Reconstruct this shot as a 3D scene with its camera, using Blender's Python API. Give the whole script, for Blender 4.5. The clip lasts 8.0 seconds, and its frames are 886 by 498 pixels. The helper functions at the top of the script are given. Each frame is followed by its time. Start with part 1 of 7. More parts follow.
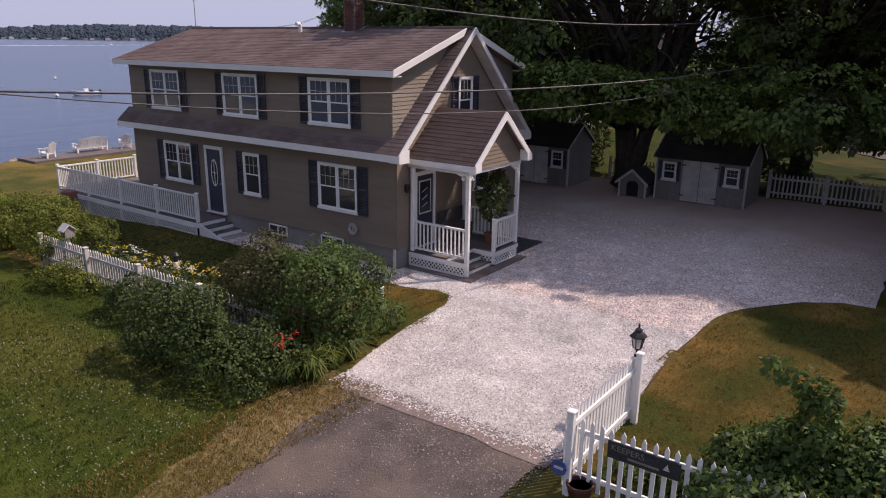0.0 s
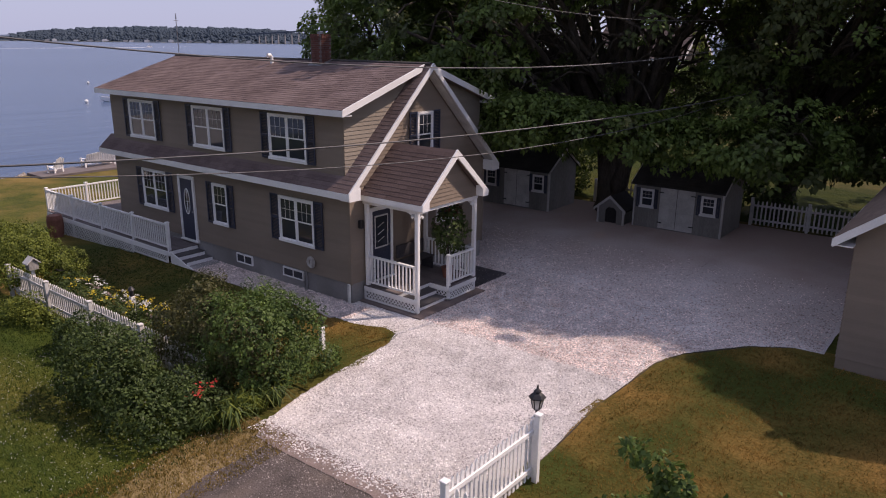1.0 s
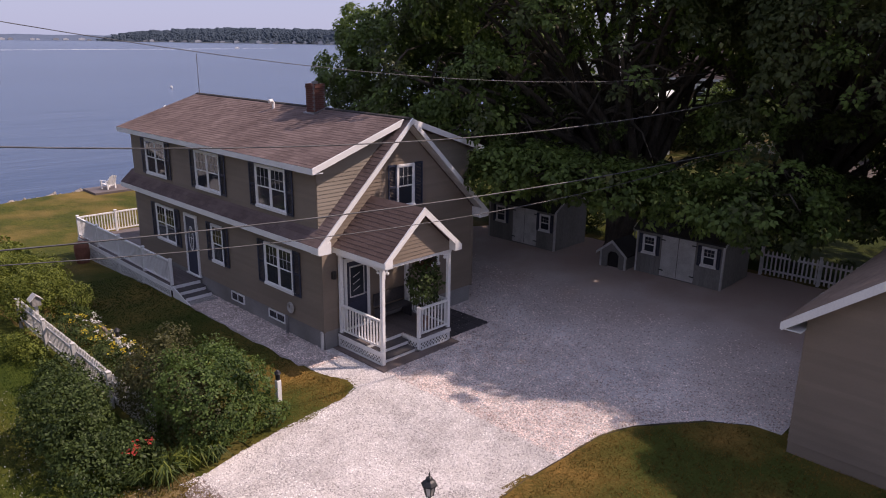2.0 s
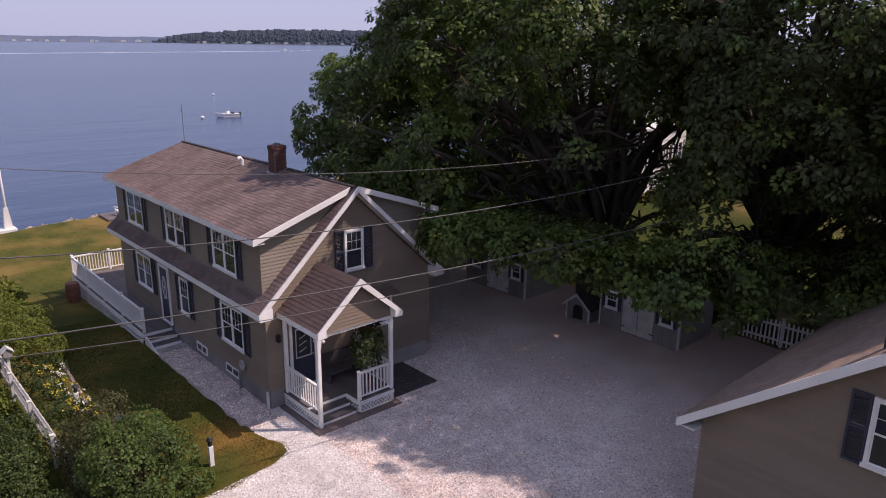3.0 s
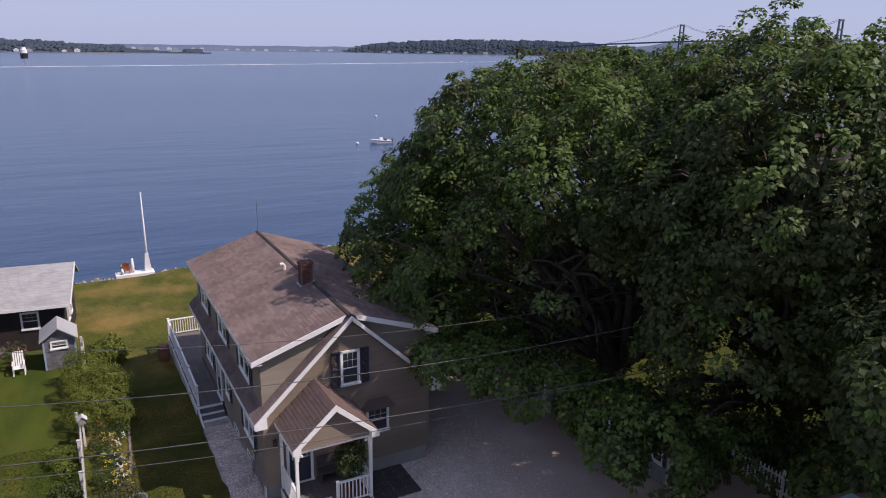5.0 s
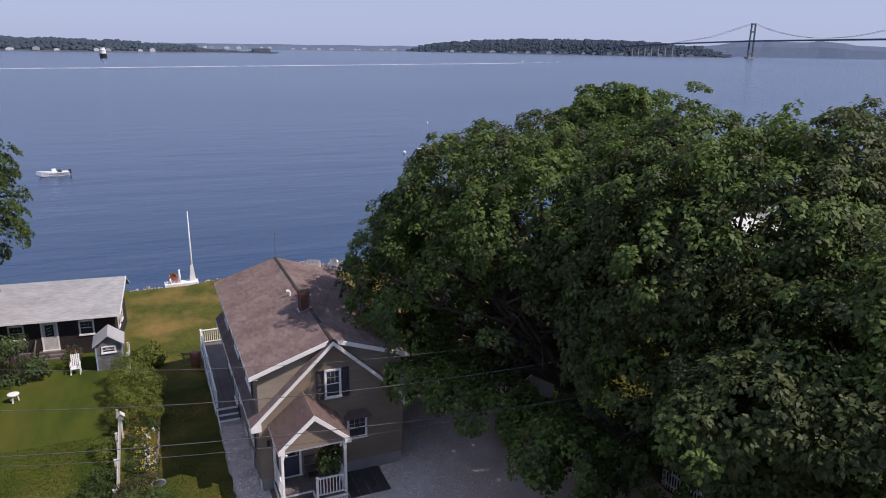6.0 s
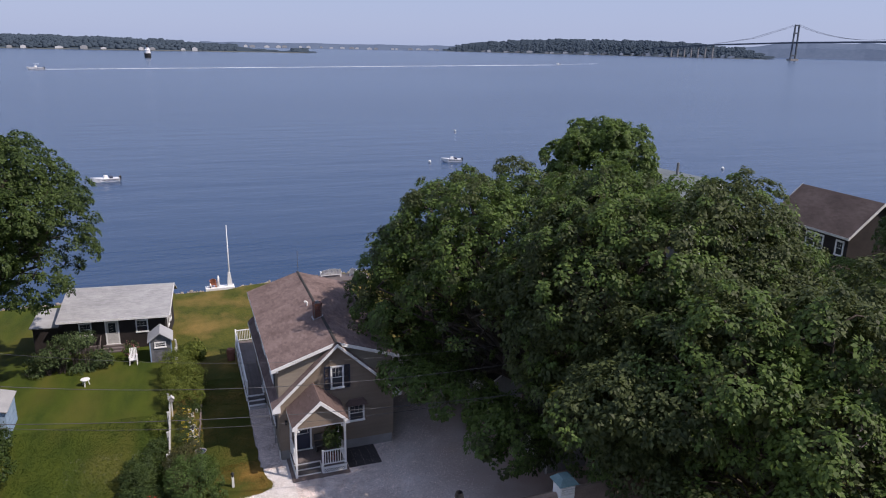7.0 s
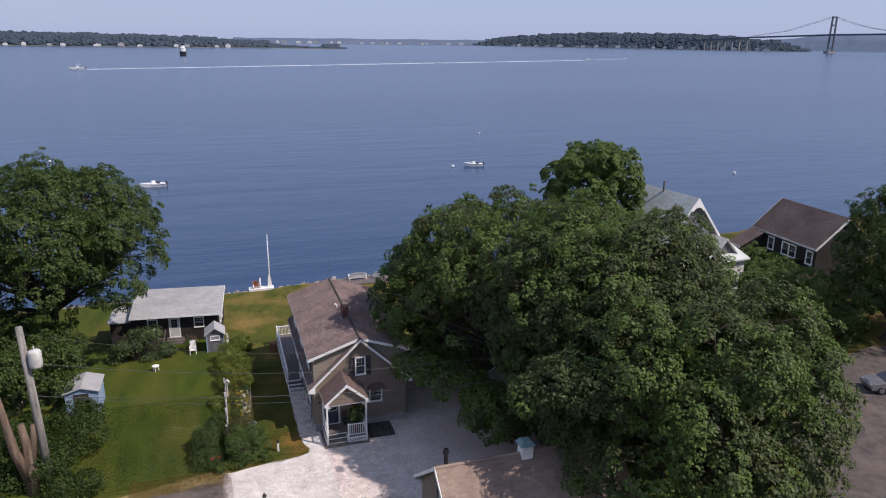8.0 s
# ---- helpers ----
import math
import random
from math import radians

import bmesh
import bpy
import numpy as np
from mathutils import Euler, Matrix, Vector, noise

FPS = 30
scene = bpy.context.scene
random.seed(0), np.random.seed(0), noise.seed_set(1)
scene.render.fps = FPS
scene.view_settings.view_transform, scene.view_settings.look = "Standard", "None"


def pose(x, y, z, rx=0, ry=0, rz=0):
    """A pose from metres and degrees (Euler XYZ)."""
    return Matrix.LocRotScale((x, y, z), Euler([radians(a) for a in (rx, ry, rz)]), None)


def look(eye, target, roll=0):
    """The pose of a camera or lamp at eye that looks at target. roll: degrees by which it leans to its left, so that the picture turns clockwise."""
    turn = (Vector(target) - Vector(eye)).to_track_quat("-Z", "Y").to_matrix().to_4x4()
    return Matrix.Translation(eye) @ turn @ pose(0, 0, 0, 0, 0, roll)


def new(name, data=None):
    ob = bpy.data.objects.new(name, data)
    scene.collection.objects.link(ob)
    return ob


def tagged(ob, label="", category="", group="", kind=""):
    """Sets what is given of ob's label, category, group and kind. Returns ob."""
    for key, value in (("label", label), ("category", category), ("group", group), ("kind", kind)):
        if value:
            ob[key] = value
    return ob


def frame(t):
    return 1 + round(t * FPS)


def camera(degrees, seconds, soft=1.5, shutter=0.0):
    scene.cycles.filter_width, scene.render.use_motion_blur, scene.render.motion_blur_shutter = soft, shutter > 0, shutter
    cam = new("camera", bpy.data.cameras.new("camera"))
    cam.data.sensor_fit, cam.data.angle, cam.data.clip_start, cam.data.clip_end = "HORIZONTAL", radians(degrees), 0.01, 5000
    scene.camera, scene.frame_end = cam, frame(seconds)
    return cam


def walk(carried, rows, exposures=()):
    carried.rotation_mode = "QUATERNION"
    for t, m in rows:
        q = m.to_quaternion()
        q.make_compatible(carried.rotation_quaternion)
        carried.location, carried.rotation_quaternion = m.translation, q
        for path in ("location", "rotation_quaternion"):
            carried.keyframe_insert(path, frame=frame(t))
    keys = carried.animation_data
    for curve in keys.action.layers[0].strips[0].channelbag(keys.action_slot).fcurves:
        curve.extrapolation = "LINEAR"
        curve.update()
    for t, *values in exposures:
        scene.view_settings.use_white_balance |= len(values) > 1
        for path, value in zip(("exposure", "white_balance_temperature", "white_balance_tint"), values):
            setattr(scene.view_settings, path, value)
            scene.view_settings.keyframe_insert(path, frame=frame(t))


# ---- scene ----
cam = camera(64.0, 8.0, 1.05)
PATH = [
    (0, (-0.337, 0.073, 6.273), (1.228, 1.187, 5.715), 0.8),
    (0.5, (0.266, -0.662, 6.748), (1.816, 0.472, 6.19), 0.7),
    (1, (1.099, -1.595, 7.302), (2.611, -0.411, 6.744), 0.6),
    (1.5, (2.052, -2.656, 7.994), (3.485, -1.377, 7.436), 0.7),
    (3, (5.323, -5.908, 11.038), (6.61, -4.481, 10.481), 0.7),
    (3.5, (6.315, -6.842, 12.079), (7.517, -5.343, 11.522), 0.7),
    (4, (7.336, -7.686, 13.201), (8.442, -6.115, 12.646), 0.8),
    (4.5, (8.473, -8.55, 14.501), (9.48, -6.913, 13.946), 0.7),
    (5, (9.616, -10.042, 15.749), (10.528, -8.346, 15.209), 0.8),
    (6.5, (11.263, -18.959, 20.438), (11.975, -17.173, 19.888), 0.9),
    (7, (10.719, -23.076, 22.26), (11.393, -21.275, 21.711), 1.1),
    (7.5, (10.137, -27.427, 24.282), (10.77, -25.613, 23.726), 1.0),
    (8, (9.383, -31.777, 26.226), (9.978, -29.953, 25.66), 0.7),
]
walk(cam, [(t, look(eye, target, roll)) for t, eye, target, roll in PATH], exposures=[(0, 1.1, 7700, 33), (3, 1.12, 7560, 37), (4.5, 1.08, 7240, 32), (8, 1.02, 6960, 24)])

# ---- light: a high summer sun and a clear sky ----
SUN = Vector((0.505, -0.395, 0.768)).normalized()
world = bpy.data.worlds.new("sky")
scene.world = world
world.use_nodes = True
sky = world.node_tree.nodes.new("ShaderNodeTexSky")
sky.sky_type = "NISHITA"
sky.sun_disc = False
sky.sun_elevation = math.asin(SUN.z)
sky.sun_rotation = math.atan2(SUN.x, SUN.y)
sky.air_density, sky.dust_density, sky.ozone_density = 1.0, 0.8, 2.0
back = world.node_tree.nodes["Background"]
back.inputs["Strength"].default_value = 0.113
haze = world.node_tree.nodes.new("ShaderNodeMix")      # a milky summer haze evens the clear sky out
haze.data_type = "RGBA"
haze.inputs["Factor"].default_value = 0.92
haze.inputs["B"].default_value = (1.42, 1.98, 3.03, 1)
world.node_tree.links.new(sky.outputs["Color"], haze.inputs["A"])
world.node_tree.links.new(haze.outputs["Result"], back.inputs["Color"])
sun = new("sun", bpy.data.lights.new("sun", "SUN"))
sun.data.energy, sun.data.angle, sun.data.color = 2.1, radians(0.6), (0.97, 0.965, 0.89)
sun.matrix_world = look(SUN * 60, (0, 0, 0))


# ---- materials ----
def material(name, dark, light, rough=0.8, coarse=1.2, fine=30.0, bump=0.3, relief=0.01, metal=0.0,
             vary=0.0, island=0.0, spec=0.4, stretch=(1, 1, 1), stain=None, stain_at=0.6):
    """A surface that runs between two colours at two scales, with relief; vary and island shift the value from piece to piece."""
    m = bpy.data.materials.new(name)
    m.use_nodes = True
    nodes, link = m.node_tree.nodes, m.node_tree.links.new
    shader = nodes["Principled BSDF"]
    coord = nodes.new("ShaderNodeTexCoord")
    mapping = nodes.new("ShaderNodeMapping")
    mapping.inputs["Scale"].default_value = stretch
    link(coord.outputs["Object"], mapping.inputs["Vector"])
    big, small = nodes.new("ShaderNodeTexNoise"), nodes.new("ShaderNodeTexNoise")
    big.inputs["Scale"].default_value, big.inputs["Detail"].default_value = coarse, 5
    small.inputs["Scale"].default_value, small.inputs["Detail"].default_value = fine, 4
    for n in (big, small):
        link(mapping.outputs["Vector"], n.inputs["Vector"])
    add = nodes.new("ShaderNodeMath")
    add.operation = "MULTIPLY_ADD"
    link(big.outputs["Fac"], add.inputs[0])
    add.inputs[1].default_value = 0.9
    half = nodes.new("ShaderNodeMath")
    half.operation = "MULTIPLY_ADD"
    link(small.outputs["Fac"], half.inputs[0])
    half.inputs[1].default_value, half.inputs[2].default_value = 0.9, -0.4
    link(half.outputs[0], add.inputs[2])
    ramp = nodes.new("ShaderNodeValToRGB")
    ramp.color_ramp.elements[0].position, ramp.color_ramp.elements[1].position = 0.25, 0.78
    ramp.color_ramp.elements[0].color, ramp.color_ramp.elements[1].color = (*dark, 1), (*light, 1)
    link(add.outputs[0], ramp.inputs["Fac"])
    colour = ramp.outputs["Color"]
    if stain:
        blot = nodes.new("ShaderNodeTexNoise")
        blot.inputs["Scale"].default_value, blot.inputs["Detail"].default_value = coarse * 0.35, 6
        link(mapping.outputs["Vector"], blot.inputs["Vector"])
        edge = nodes.new("ShaderNodeValToRGB")
        edge.color_ramp.elements[0].position, edge.color_ramp.elements[1].position = stain_at - 0.12, stain_at + 0.12
        link(blot.outputs["Fac"], edge.inputs["Fac"])
        mix = nodes.new("ShaderNodeMix")
        mix.data_type = "RGBA"
        link(edge.outputs["Color"], mix.inputs["Factor"])
        link(colour, mix.inputs["A"])
        mix.inputs["B"].default_value = (*stain, 1)
        colour = mix.outputs["Result"]
    for amount, node, socket in ((vary, "ShaderNodeObjectInfo", "Random"), (island, "ShaderNodeNewGeometry", "Random Per Island")):
        if amount:
            info, rng_map, hsv = nodes.new(node), nodes.new("ShaderNodeMapRange"), nodes.new("ShaderNodeHueSaturation")
            rng_map.inputs["To Min"].default_value, rng_map.inputs["To Max"].default_value = 1 - amount, 1 + amount
            link(info.outputs[socket], rng_map.inputs["Value"])
            link(rng_map.outputs["Result"], hsv.inputs["Value"])
            link(colour, hsv.inputs["Color"])
            colour = hsv.outputs["Color"]
    link(colour, shader.inputs["Base Color"])
    shader.inputs["Roughness"].default_value = rough
    shader.inputs["Metallic"].default_value = metal
    shader.inputs["Specular IOR Level"].default_value = spec
    if bump:
        b = nodes.new("ShaderNodeBump")
        b.inputs["Strength"].default_value, b.inputs["Distance"].default_value = bump, relief
        link(small.outputs["Fac"], b.inputs["Height"])
        link(b.outputs["Normal"], shader.inputs["Normal"])
    return m


def leafy(name, dark, light, shine=0.14, glow=0.35):
    """Foliage: each leaf its own green, with light passing through."""
    m = bpy.data.materials.new(name)
    m.use_nodes = True
    nodes, link = m.node_tree.nodes, m.node_tree.links.new
    shader, out = nodes["Principled BSDF"], nodes["Material Output"]
    geo, coord = nodes.new("ShaderNodeNewGeometry"), nodes.new("ShaderNodeTexCoord")
    big = nodes.new("ShaderNodeTexNoise")
    big.inputs["Scale"].default_value, big.inputs["Detail"].default_value = 0.45, 3
    link(coord.outputs["Object"], big.inputs["Vector"])
    mid = nodes.new("ShaderNodeTexNoise")
    mid.inputs["Scale"].default_value, mid.inputs["Detail"].default_value = 1.7, 2
    link(coord.outputs["Object"], mid.inputs["Vector"])
    both = nodes.new("ShaderNodeMath")
    both.operation = "MULTIPLY_ADD"
    link(mid.outputs["Fac"], both.inputs[0])
    both.inputs[1].default_value = 0.8
    lower = nodes.new("ShaderNodeMath")
    lower.operation = "MULTIPLY_ADD"
    link(big.outputs["Fac"], lower.inputs[0])
    lower.inputs[1].default_value, lower.inputs[2].default_value = 0.7, -0.25
    link(lower.outputs[0], both.inputs[2])
    add = nodes.new("ShaderNodeMath")
    add.operation = "MULTIPLY_ADD"
    link(both.outputs[0], add.inputs[0])
    add.inputs[1].default_value = 0.9
    sub = nodes.new("ShaderNodeMath")
    sub.operation = "MULTIPLY_ADD"
    link(geo.outputs["Random Per Island"], sub.inputs[0])
    sub.inputs[1].default_value, sub.inputs[2].default_value = 0.55, -0.22
    link(sub.outputs[0], add.inputs[2])
    ramp = nodes.new("ShaderNodeValToRGB")
    ramp.color_ramp.elements[0].position, ramp.color_ramp.elements[1].position = 0.15, 0.85
    ramp.color_ramp.elements[0].color, ramp.color_ramp.elements[1].color = (*dark, 1), (*light, 1)
    link(add.outputs[0], ramp.inputs["Fac"])
    link(ramp.outputs["Color"], shader.inputs["Base Color"])
    shader.inputs["Roughness"].default_value = 0.55
    shader.inputs["Specular IOR Level"].default_value = shine
    through_leaf, mix = nodes.new("ShaderNodeBsdfTranslucent"), nodes.new("ShaderNodeMixShader")
    link(ramp.outputs["Color"], through_leaf.inputs["Color"])
    mix.inputs["Fac"].default_value = glow
    link(shader.outputs["BSDF"], mix.inputs[1])
    link(through_leaf.outputs["BSDF"], mix.inputs[2])
    link(mix.outputs["Shader"], out.inputs["Surface"])
    return m


def glassy(name, tint=(0.03, 0.035, 0.045), rough=0.04):
    m = bpy.data.materials.new(name)
    m.use_nodes = True
    s = m.node_tree.nodes["Principled BSDF"]
    s.inputs["Base Color"].default_value = (*tint, 1)
    s.inputs["Roughness"].default_value = rough
    s.inputs["Specular IOR Level"].default_value = 0.7
    return m


def water_surface():
    m = bpy.data.materials.new("bay water")
    m.use_nodes = True
    nodes, link = m.node_tree.nodes, m.node_tree.links.new
    s = nodes["Principled BSDF"]
    coord = nodes.new("ShaderNodeTexCoord")
    swell, chop, patch = nodes.new("ShaderNodeTexNoise"), nodes.new("ShaderNodeTexNoise"), nodes.new("ShaderNodeTexNoise")
    for n, scale, detail, stretch in ((swell, 0.11, 3, (0.28, 1.0, 1)), (chop, 0.9, 4, (0.5, 1.2, 1)), (patch, 0.006, 4, (0.35, 1, 1))):
        mp = nodes.new("ShaderNodeMapping")
        mp.inputs["Scale"].default_value = stretch
        mp.inputs["Rotation"].default_value = (0, 0, radians(-22))
        link(coord.outputs["Object"], mp.inputs["Vector"])
        link(mp.outputs["Vector"], n.inputs["Vector"])
        n.inputs["Scale"].default_value, n.inputs["Detail"].default_value = scale, detail
    ramp = nodes.new("ShaderNodeValToRGB")
    ramp.color_ramp.elements[0].position, ramp.color_ramp.elements[1].position = 0.35, 0.7
    ramp.color_ramp.elements[0].color, ramp.color_ramp.elements[1].color = (0.013, 0.042, 0.098, 1), (0.026, 0.062, 0.126, 1)
    link(patch.outputs["Fac"], ramp.inputs["Fac"])
    link(ramp.outputs["Color"], s.inputs["Base Color"])
    s.inputs["Roughness"].default_value = 0.22
    s.inputs["IOR"].default_value = 1.33
    s.inputs["Specular IOR Level"].default_value = 0.41
    add = nodes.new("ShaderNodeMath")
    add.operation = "MULTIPLY_ADD"
    link(chop.outputs["Fac"], add.inputs[0])
    add.inputs[1].default_value = 0.16
    link(swell.outputs["Fac"], add.inputs[2])
    b = nodes.new("ShaderNodeBump")
    b.inputs["Strength"].default_value, b.inputs["Distance"].default_value = 0.42, 0.9
    link(add.outputs[0], b.inputs["Height"])
    link(b.outputs["Normal"], s.inputs["Normal"])
    return m


SIDING = material("tan siding paint", (0.188, 0.147, 0.112), (0.243, 0.192, 0.148), 0.7, 0.5, 40, 0.15, 0.004, vary=0.05, stretch=(1, 1, 3))
# lighter copy of the siding: the cheeks' sunlight put into the colour
CHEEK = material("clapboard paint with sunlight in colour", (0.215, 0.18, 0.142), (0.285, 0.245, 0.198), 0.7, 0.5, 40, 0.15, 0.004, vary=0.06, stretch=(1, 1, 3))
WHITE = material("white trim paint", (0.70, 0.70, 0.69), (0.82, 0.82, 0.80), 0.5, 1.5, 25, 0.1, 0.003, vary=0.03)
OLD_WHITE = material("weathered white paint", (0.42, 0.41, 0.39), (0.7, 0.69, 0.66), 0.7, 2.5, 40, 0.25, 0.004, vary=0.08)
SHINGLE = material("brown roof shingles", (0.121, 0.088, 0.082), (0.225, 0.168, 0.157), 1.0, 0.7, 55, 0.6, 0.006, island=0.14, spec=0.04)
SHINGLE_PIECE = material("brown roof shingle pieces", (0.100, 0.070, 0.064), (0.166, 0.120, 0.110), 1.0, 0.9, 55, 0.6, 0.006, vary=0.1, spec=0.04)
GARAGE_ROOF = material("tan roof shingles", (0.19, 0.135, 0.105), (0.31, 0.23, 0.185), 0.9, 0.5, 50, 0.6, 0.006, island=0.12, spec=0.2)
GREY_ROOF = material("pale grey roof shingles", (0.26, 0.265, 0.27), (0.40, 0.40, 0.40), 0.9, 0.6, 40, 0.5, 0.006, island=0.1, spec=0.2)
DARK_ROOF = material("dark shed shingles", (0.03, 0.028, 0.028), (0.06, 0.055, 0.05), 0.9, 0.8, 40, 0.5, 0.006, island=0.15, spec=0.2)
SHUTTER = material("navy shutter paint", (0.026, 0.031, 0.052), (0.044, 0.052, 0.082), 0.5, 2, 30, 0.1, 0.003, vary=0.1)
GLASS = glassy("window glass")
CURTAIN = material("pale curtain", (0.35, 0.33, 0.31), (0.5, 0.48, 0.45), 0.9, 3, 30, 0.3, 0.01, stretch=(4, 4, 0.5))
DARKNESS = material("dark fill for shade and gaps", (0.02, 0.018, 0.018), (0.04, 0.036, 0.035), 0.9, 1, 10, 0)
CONCRETE = material("grey foundation concrete", (0.22, 0.21, 0.205), (0.34, 0.33, 0.32), 0.9, 1.1, 30, 0.4, 0.006, stain=(0.16, 0.15, 0.14))
SLAB = material("dark slate slab", (0.036, 0.034, 0.038), (0.08, 0.073, 0.075), 0.8, 1.5, 20, 0.3, 0.006, vary=0.12)
BRICK = material("red chimney brick", (0.085, 0.032, 0.025), (0.15, 0.06, 0.046), 0.9, 3, 40, 0.5, 0.006, vary=0.22)
MORTAR = material("chimney mortar", (0.12, 0.105, 0.1), (0.19, 0.17, 0.16), 0.95, 3, 40, 0.4, 0.004)
DECKING = material("grey brown deck boards", (0.10, 0.082, 0.08), (0.165, 0.14, 0.135), 0.8, 1.2, 25, 0.3, 0.004, vary=0.12, stretch=(1, 1, 1))
TREAD = material("dark stair treads", (0.06, 0.056, 0.056), (0.11, 0.10, 0.10), 0.8, 2, 25, 0.3, 0.004, vary=0.1)
METAL = material("dull steel", (0.22, 0.22, 0.23), (0.36, 0.36, 0.37), 0.45, 3, 30, 0.1, 0.002, metal=0.7)
BLACK = material("black iron", (0.012, 0.012, 0.013), (0.03, 0.03, 0.032), 0.45, 4, 30, 0.15, 0.003)
POT_RED = material("dark red glaze", (0.055, 0.02, 0.017), (0.12, 0.042, 0.034), 0.4, 4, 30, 0.2, 0.004)
TERRACOTTA = material("terracotta", (0.16, 0.06, 0.04), (0.27, 0.11, 0.075), 0.8, 4, 30, 0.3, 0.004)
SHED_WALL = material("grey shed boards", (0.17, 0.162, 0.15), (0.26, 0.25, 0.235), 0.8, 1.2, 25, 0.3, 0.005, vary=0.08, stretch=(1, 1, 0.3))
CEDAR = material("weathered cedar shingle", (0.09, 0.095, 0.105), (0.2, 0.2, 0.21), 0.9, 2, 30, 0.4, 0.006, vary=0.18, island=0.2)
BLUE_WALL = material("faded blue boards", (0.2, 0.3, 0.42), (0.32, 0.43, 0.55), 0.8, 1.5, 25, 0.2, 0.005, vary=0.08)
DARK_WALL = material("dark brown wall boards", (0.018, 0.014, 0.014), (0.04, 0.032, 0.03), 0.85, 1.5, 25, 0.2, 0.005, vary=0.1)
PALE_WALL = material("pale house wall", (0.5, 0.5, 0.5), (0.66, 0.66, 0.65), 0.8, 1, 20, 0.2, 0.005)
BARK = material("grey brown bark", (0.035, 0.028, 0.022), (0.10, 0.082, 0.066), 0.95, 2.5, 22, 0.9, 0.03, stretch=(1, 1, 0.25))
POLE_WOOD = material("weathered pole wood", (0.11, 0.10, 0.09), (0.36, 0.34, 0.31), 0.9, 2, 30, 0.6, 0.012, stretch=(3, 3, 0.2))
SNAG = material("bare brown trunk wood", (0.075, 0.050, 0.038), (0.26, 0.185, 0.135), 0.9, 2.2, 25, 0.9, 0.03, stretch=(3, 3, 0.25))
LEAF = leafy("maple leaves", (0.043, 0.076, 0.019), (0.146, 0.226, 0.052), 0.32, 0.42)
LEAF_OAK = leafy("oak leaves", (0.024, 0.048, 0.013), (0.11, 0.165, 0.043), 0.25, 0.4)
LEAF_WARM = leafy("bronzed maple leaves", (0.034, 0.050, 0.018), (0.110, 0.138, 0.048), 0.28, 0.40)
LEAF_BUSH = leafy("shrub leaves", (0.020, 0.038, 0.011), (0.098, 0.146, 0.042), 0.25)
LEAF_OLIVE = leafy("olive shrub leaves", (0.032, 0.038, 0.015), (0.135, 0.132, 0.052), 0.25)
LEAF_DARK = leafy("dark shrub leaves", (0.016, 0.033, 0.009), (0.078, 0.122, 0.030), 0.2)
LEAF_FRESH = leafy("fresh shrub leaves", (0.024, 0.052, 0.013), (0.130, 0.205, 0.050), 0.28)
LEAF_LIME = leafy("yellow green leaves", (0.060, 0.088, 0.018), (0.205, 0.240, 0.050))
LEAF_PINE = leafy("needle foliage", (0.034, 0.060, 0.024), (0.11, 0.155, 0.062), glow=0.2)
LEAF_RUSSET = leafy("russet young leaves", (0.06, 0.025, 0.014), (0.16, 0.06, 0.035))
PETAL_RED = leafy("red petals", (0.45, 0.03, 0.03), (0.65, 0.1, 0.07))
PETAL_YELLOW = leafy("yellow petals", (0.5, 0.36, 0.03), (0.65, 0.55, 0.08))
PETAL_WHITE = leafy("white petals", (0.55, 0.55, 0.5), (0.75, 0.75, 0.72))
PETAL_PINK = leafy("pink petals", (0.5, 0.12, 0.2), (0.65, 0.25, 0.3))
GRASS_GREEN = material("green lawn", (0.024, 0.042, 0.007), (0.060, 0.078, 0.011), 0.95, 0.6, 22, 0.8, 0.05, spec=0.1, stain=(0.078, 0.078, 0.016), stain_at=0.56, stretch=(1.7, 0.5, 1))
GRASS_OLIVE = material("olive lawn", (0.034, 0.049, 0.010), (0.090, 0.090, 0.018), 0.95, 0.8, 7, 0.8, 0.05, spec=0.1, stain=(0.20, 0.135, 0.045), stain_at=0.57, stretch=(1.2, 0.75, 1))
GRASS_DRY = material("dry tawny lawn", (0.094, 0.066, 0.016), (0.33, 0.175, 0.050), 0.95, 0.9, 16, 0.7, 0.05, spec=0.1, stain=(0.052, 0.064, 0.013), stain_at=0.46)
GRASS_SIDE = material("thin side lawn", (0.058, 0.054, 0.012), (0.18, 0.125, 0.032), 0.95, 0.9, 18, 0.9, 0.05, spec=0.1, stain=(0.052, 0.062, 0.012), stain_at=0.5)
STRAW = material("straw verge", (0.16, 0.115, 0.05), (0.30, 0.22, 0.11), 0.95, 0.8, 26, 0.9, 0.05, spec=0.1, stain=(0.07, 0.075, 0.02), stain_at=0.6)
BLADE = leafy("grass blades", (0.020, 0.044, 0.009), (0.052, 0.088, 0.016), glow=0.25)
BLADE_DRY = leafy("dry grass blades", (0.12, 0.10, 0.022), (0.33, 0.22, 0.07), glow=0.4)
BLADE_LAWN = leafy("tawny lawn blades", (0.07, 0.066, 0.016), (0.33, 0.185, 0.055), glow=0.45)
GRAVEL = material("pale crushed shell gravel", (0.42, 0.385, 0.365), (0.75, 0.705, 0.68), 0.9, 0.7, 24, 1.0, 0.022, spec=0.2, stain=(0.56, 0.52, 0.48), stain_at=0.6)


